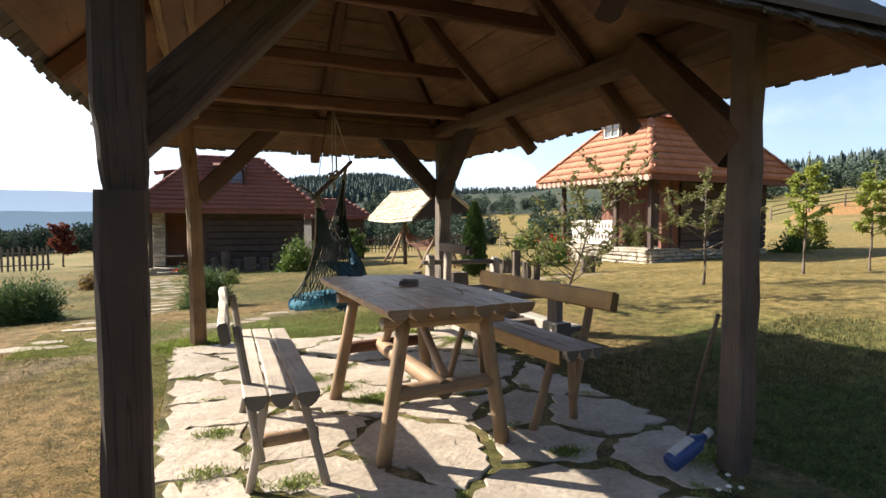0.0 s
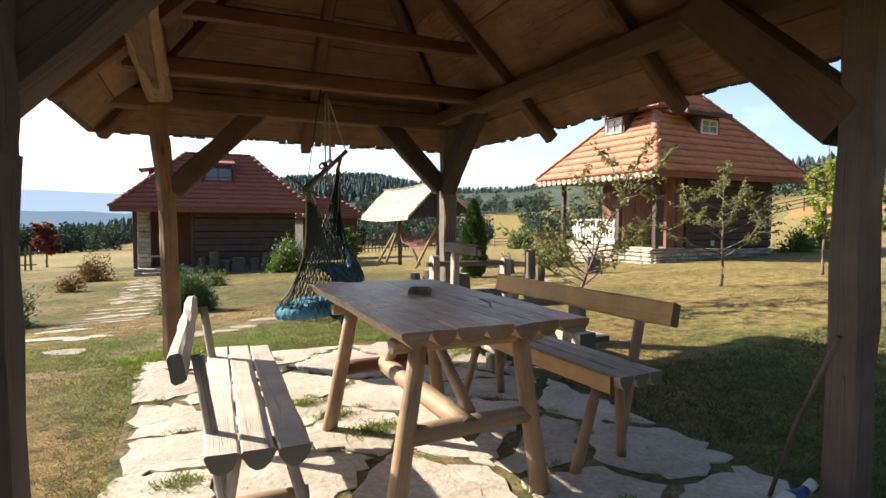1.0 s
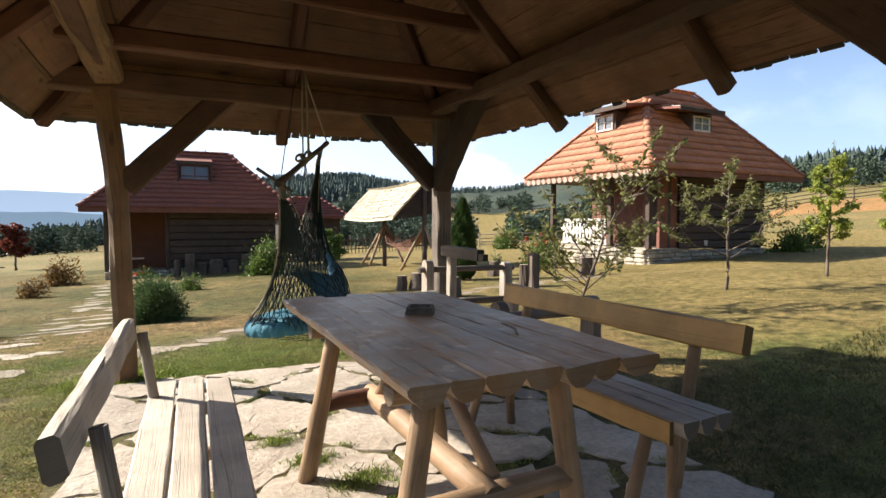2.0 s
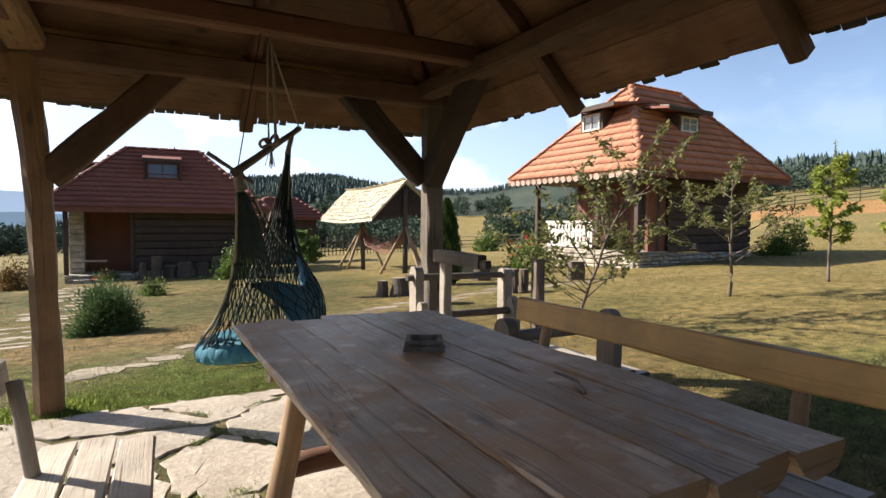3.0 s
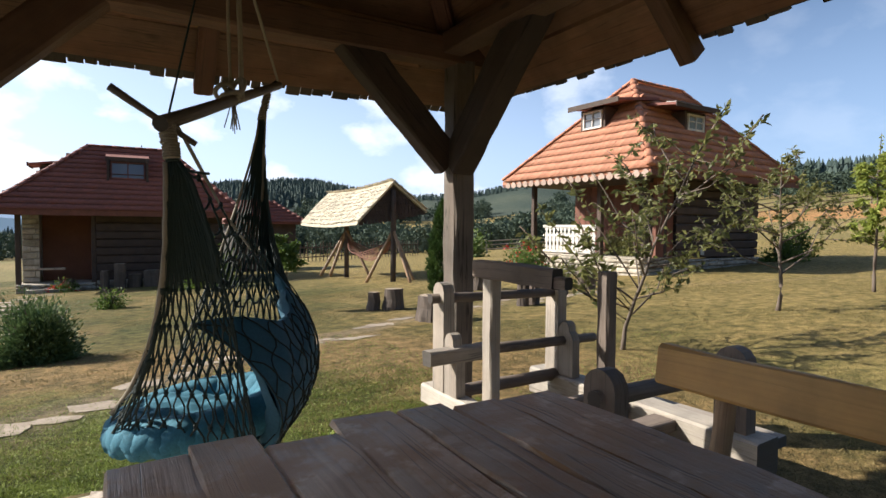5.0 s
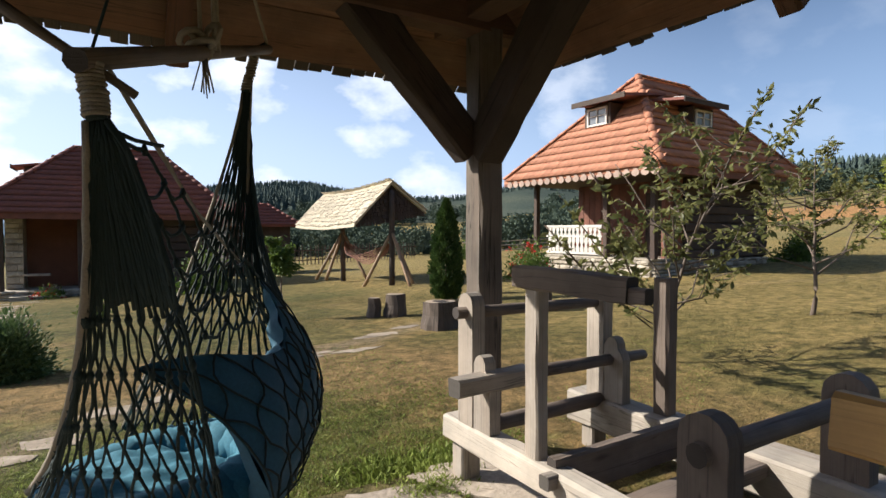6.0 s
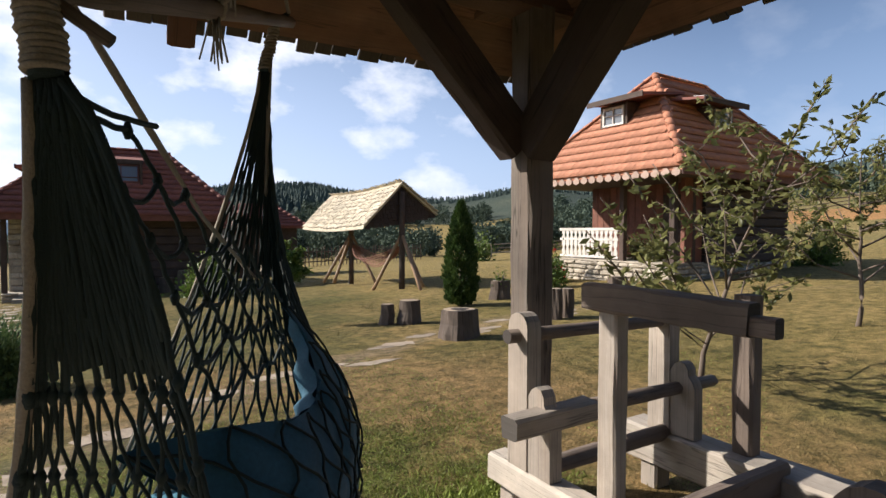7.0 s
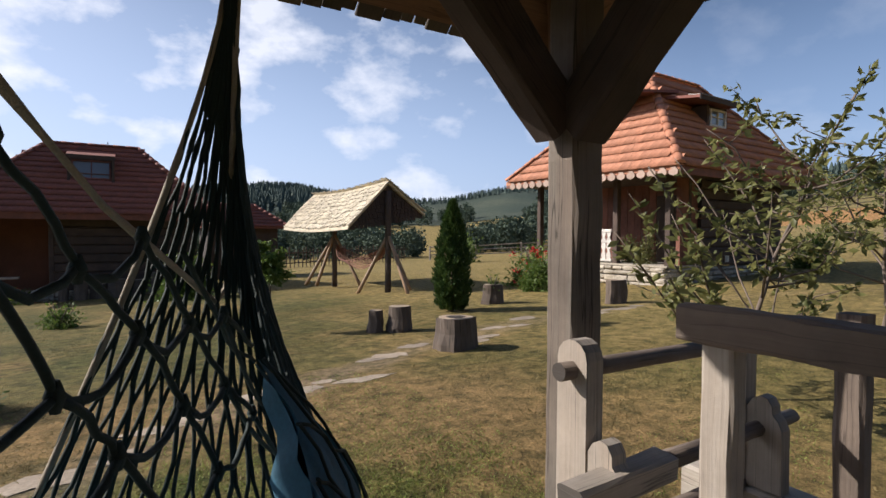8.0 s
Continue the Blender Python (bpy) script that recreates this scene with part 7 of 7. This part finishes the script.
def make_paving():
    q = random.Random(17)
    pav = thing("paving", "irregular pale flagstone paving under the gazebo", "paving", kind="structure")
    x0, x1, y0, y1 = 0.02, 2.78, 0.9, 5.72
    seeds = []
    ny, nx = 10, 4
    for j in range(ny):
        for i in range(nx):
            seeds.append((x0 + (i + 0.5 + q.uniform(-0.42, 0.42) + (0.25 if j % 2 else -0.2)) * (x1 - x0) / nx, y0 + (j + 0.5 + q.uniform(-0.42, 0.42)) * (y1 - y0) / ny))
    for k, s in enumerate(seeds):
        poly = [(x0 + q.uniform(-0.05, 0.05), y0), (x1 + q.uniform(-0.1, 0.15), y0), (x1 + q.uniform(-0.1, 0.15), y1 + q.uniform(-0.07, 0.06)), (x0 + q.uniform(-0.05, 0.05), y1 + q.uniform(-0.07, 0.06))]
        for o in seeds:
            if o is not s:
                m = ((s[0] + o[0]) / 2, (s[1] + o[1]) / 2)
                poly = clip_poly(poly, m, (o[0] - s[0], o[1] - s[1]))
        poly = shrink(poly, (0.03 if s[0] > 1.75 and s[1] < 3.5 else 0.011) + q.uniform(0, 0.018)) if len(poly) > 2 else []
        cx_, cy_ = s
        bare = cx_ > 2.5 and cy_ < 3.4
        if len(poly) > 2 and not bare:
            lift = q.uniform(-0.004, 0.005)
            slab(pav, poly, lambda x, y: lift, 0.06, q, rough=0.021)
            for (ax, ay), (bx_, by_) in zip(poly, poly[1:] + poly[:1]):
                if q.random() < 0.3:
                    k0 = q.uniform(0, 0.7)
                    for _ in range(70):
                        t = k0 + q.uniform(0, 0.3)
                        JOINTS.append((ax + (bx_ - ax) * t + q.gauss(0, 0.014), ay + (by_ - ay) * t + q.gauss(0, 0.014)))


def make_path():
    q = random.Random(23)
    path = thing("stone_path", "stepping-stone path of flat pale stones across the lawn", "path", kind="structure")
    line = [(-2.6, 4.6), (-1.5, 5.55), (-0.95, 6.3), (-0.85, 7.2), (-0.75, 8.3), (-0.62, 10.1), (-0.6, 13.5), (-0.75, 17.0), (-0.95, 19.5), (-0.9, 21.6)]
    for (ax, ay), (bx, by) in zip(line, line[1:]):
        L = math.hypot(bx - ax, by - ay)
        t = 0.0
        while t < L:
            k = t / L
            for side in (-0.5, 0.5):
                if q.random() < 0.14:
                    continue
                cx = ax + (bx - ax) * k + side * q.uniform(0.3, 0.62) + q.gauss(0, 0.07)
                cy = ay + (by - ay) * k + q.uniform(-0.2, 0.2)
                rx, ry = q.uniform(0.12, 0.3), q.uniform(0.07, 0.17)
                n = q.randint(6, 8)
                ph = q.uniform(0, 6)
                poly = [(cx + rx * math.cos(ph + 2 * math.pi * i / n) * q.uniform(0.75, 1.2), cy + ry * math.sin(ph + 2 * math.pi * i / n) * q.uniform(0.75, 1.2)) for i in range(n)]
                slab(path, poly, lambda x, y: gz(x, y) + 0.004, 0.06, q, "stepping_stone", 0.016, M_PATHL)
            t += q.uniform(0.38, 0.6)
    x = 0.2
    while x < 8.4:
        cx, cy = x + q.uniform(-0.1, 0.1), 6.35 + x - 0.068 * x * x + q.gauss(0, 0.17)
        rx, ry, n = q.uniform(0.1, 0.27), q.uniform(0.06, 0.14), 8
        poly = [(cx + rx * math.cos(2 * math.pi * i / n) * q.uniform(0.75, 1.2), cy + ry * math.sin(2 * math.pi * i / n) * q.uniform(0.75, 1.2)) for i in range(n)]
        x += q.uniform(0.18, 0.42)
        slab(path, poly, lambda x, y: gz(x, y) + 0.003, 0.05, q, "stepping_stone", 0.02, M_PATHS)


make_paving()
make_path()
bed = Geo()
bed.v += [(0.0, 0.85, -0.008), (2.85, 0.85, -0.008), (2.85, 5.74, -0.008), (0.0, 5.74, -0.008)]
bed.face((0, 1, 2, 3))
tagged(part("joint_soil", bed, M_SOIL), "dark soil and moss between the flagstones", "soil", kind="structure")


# ---- grass ----
def grass(name, label, x, y, size, mat, lean=0.5, z=None):
    n = len(x)
    zz = np.array([gz(a, b) for a, b in zip(x, y)]) if z is None else z
    pos = np.stack([x, y, zz - 0.004], 1)
    d = np.stack([rng.normal(size=n) * lean, rng.normal(size=n) * lean, np.ones(n)], 1)
    ob = leaves(name, pos, d, size, mat, None, 0.13, 0.4)
    tagged(ob, label, "grass", kind="stuff")


def scatter(n, r0, r1, b0=-180.0, b1=180.0, power=1.0):
    r = r0 + (r1 - r0) * rng.uniform(0, 1, n) ** power
    b = np.radians(rng.uniform(b0, b1, n))
    return CX + r * np.sin(b), CY + r * np.cos(b)


def off_paving(x, y):
    return ~((x > 0.0) & (x < 2.8) & (y > 0.9) & (y < 5.72))


def trodden(x, y):
    """True off the bare soil path."""
    return np.abs(y - (6.35 + x - 0.068 * x * x)) > rng.uniform(0.08, 0.4, len(x))


def clumpy(x, y, f=1.0):
    """How thickly the grass grows: tufts and worn, nearly bare patches."""
    return np.array([noise.noise(Vector((a * 0.55 * f, b * 0.8 * f, 1.7))) + 0.7 * noise.noise(Vector((a * 2.3 * f, b * 2.9 * f, 5.1))) for a, b in zip(x, y)])


gx, gy = scatter(260000, 0.5, 11, -60, 110, 0.8)
keep = off_paving(gx, gy) & trodden(gx, gy) & (clumpy(gx, gy) > rng.normal(0.08, 0.22, len(gx)))
gx, gy = gx[keep], gy[keep]
grass("lawn_grass", "short dry grass of the lawn", gx, gy, rng.uniform(0.011, 0.033, len(gx)), M_GRASS, 1.2)
gx, gy = scatter(80000, 9, 24, -40, 75, 0.9)
keep = clumpy(gx, gy, 0.5) > rng.normal(0.05, 0.25, len(gx))
gx, gy = gx[keep], gy[keep]
grass("lawn_grass", "short dry grass of the lawn", gx, gy, rng.uniform(0.02, 0.045, len(gx)), M_GRASS, 1.3)
# greener, longer grass along the paving and the posts
ex, ey = [], []
for _ in range(80000):
    k = rnd.random()
    if k < 0.72:
        ex.append(rnd.uniform(-1.3, 3.1))
        ey.append(5.74 + abs(rnd.gauss(0, 0.6)))
    elif k < 0.80:
        ex.append(0.0 - abs(rnd.gauss(0, 0.16)))
        ey.append(rnd.uniform(1.0, 6.0))
    else:
        a, d = rnd.uniform(0, 6.28), abs(rnd.gauss(0, 0.16)) + 0.08
        ex.append(0.2 + d * math.cos(a))
        ey.append(5.85 + d * math.sin(a))
for _ in range(2600):
    a, d = rnd.uniform(0, 6.28), abs(rnd.gauss(0, 0.13)) + 0.05
    ex.append(2.62 + d * math.cos(a))
    ey.append(5.82 + d * math.sin(a))
ex, ey = np.array(ex), np.array(ey)
keep = off_paving(ex, ey)
grass("edge_grass", "longer green grass along the edge of the paving", ex[keep], ey[keep], rng.uniform(0.008, 0.027, int(keep.sum())), M_GREENG, 1.2)
gx, gy = scatter(26000, 1.6, 5.2, -35, 60, 1.0)
keep = off_paving(gx, gy) & (np.sin(gx * 1.7 + 0.6) * np.sin(gy * 1.3 + 1.0) > 0.05)
grass("green_patch_grass", "green grass patches in the dry lawn", gx[keep], gy[keep], rng.uniform(0.01, 0.03, int(keep.sum())), M_GREENG, 1.1)
# darker blade colour stands in for the gazebo's shadow on this side
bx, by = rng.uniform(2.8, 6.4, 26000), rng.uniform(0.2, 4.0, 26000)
grass("shade_grass", "green grass beside the gazebo, darkened for its shadow", bx, by, rng.uniform(0.02, 0.06, len(bx)), M_SHADEG, 0.8)
bx, by = rng.uniform(-4.2, 0.0, 90000), rng.uniform(0.4, 6.0, 90000)
grass("side_grass", "dry trodden grass beside the paving", bx, by, rng.uniform(0.009, 0.028, len(bx)), M_GRASS, 1.3)
# rank tufts at the feet of the posts
tx, ty = [], []
for px_, py_, k, d in ((0.2, 5.85, 2600, 0.15), (2.5, 5.78, 1500, 0.12), (2.2, 5.86, 900, 0.1)):
    for _ in range(k):
        tx.append(px_ + rnd.gauss(0, d))
        ty.append(py_ + rnd.gauss(0, d * 0.8))
grass("post_grass", "rank grass tufts at the feet of the posts", np.array(tx), np.array(ty), rng.uniform(0.025, 0.06, len(tx)), M_GREENG, 0.7)
# moss and weeds in the joints
mx, my, ms = [], [], []
for cx, cy, rr, k in ((1.28, 3.55, 0.13, 900), (1.12, 3.85, 0.1, 500), (1.0, 4.15, 0.08, 350), (0.62, 2.55, 0.1, 350), (1.95, 2.35, 0.08, 300), (0.78, 2.2, 0.1, 300), (2.55, 2.0, 0.14, 400), (0.3, 3.3, 0.1, 300), (0.25, 2.8, 0.1, 250), (2.3, 5.55, 0.12, 500), (2.55, 5.0, 0.15, 500), (2.8, 4.9, 0.2, 500)):
    for _ in range(k):
        mx.append(cx + rnd.gauss(0, rr * 0.6))
        my.append(cy + rnd.gauss(0, rr * 0.4))
        ms.append(rnd.uniform(0.015, 0.04))
for jx, jy in JOINTS:
    mx.append(jx)
    my.append(jy)
    ms.append(rnd.uniform(0.01, 0.03))
grass("moss_tufts", "green weeds and moss tufts in the paving joints", np.array(mx), np.array(my), np.array(ms), M_GREENG, 0.9, np.full(len(mx), 0.006))
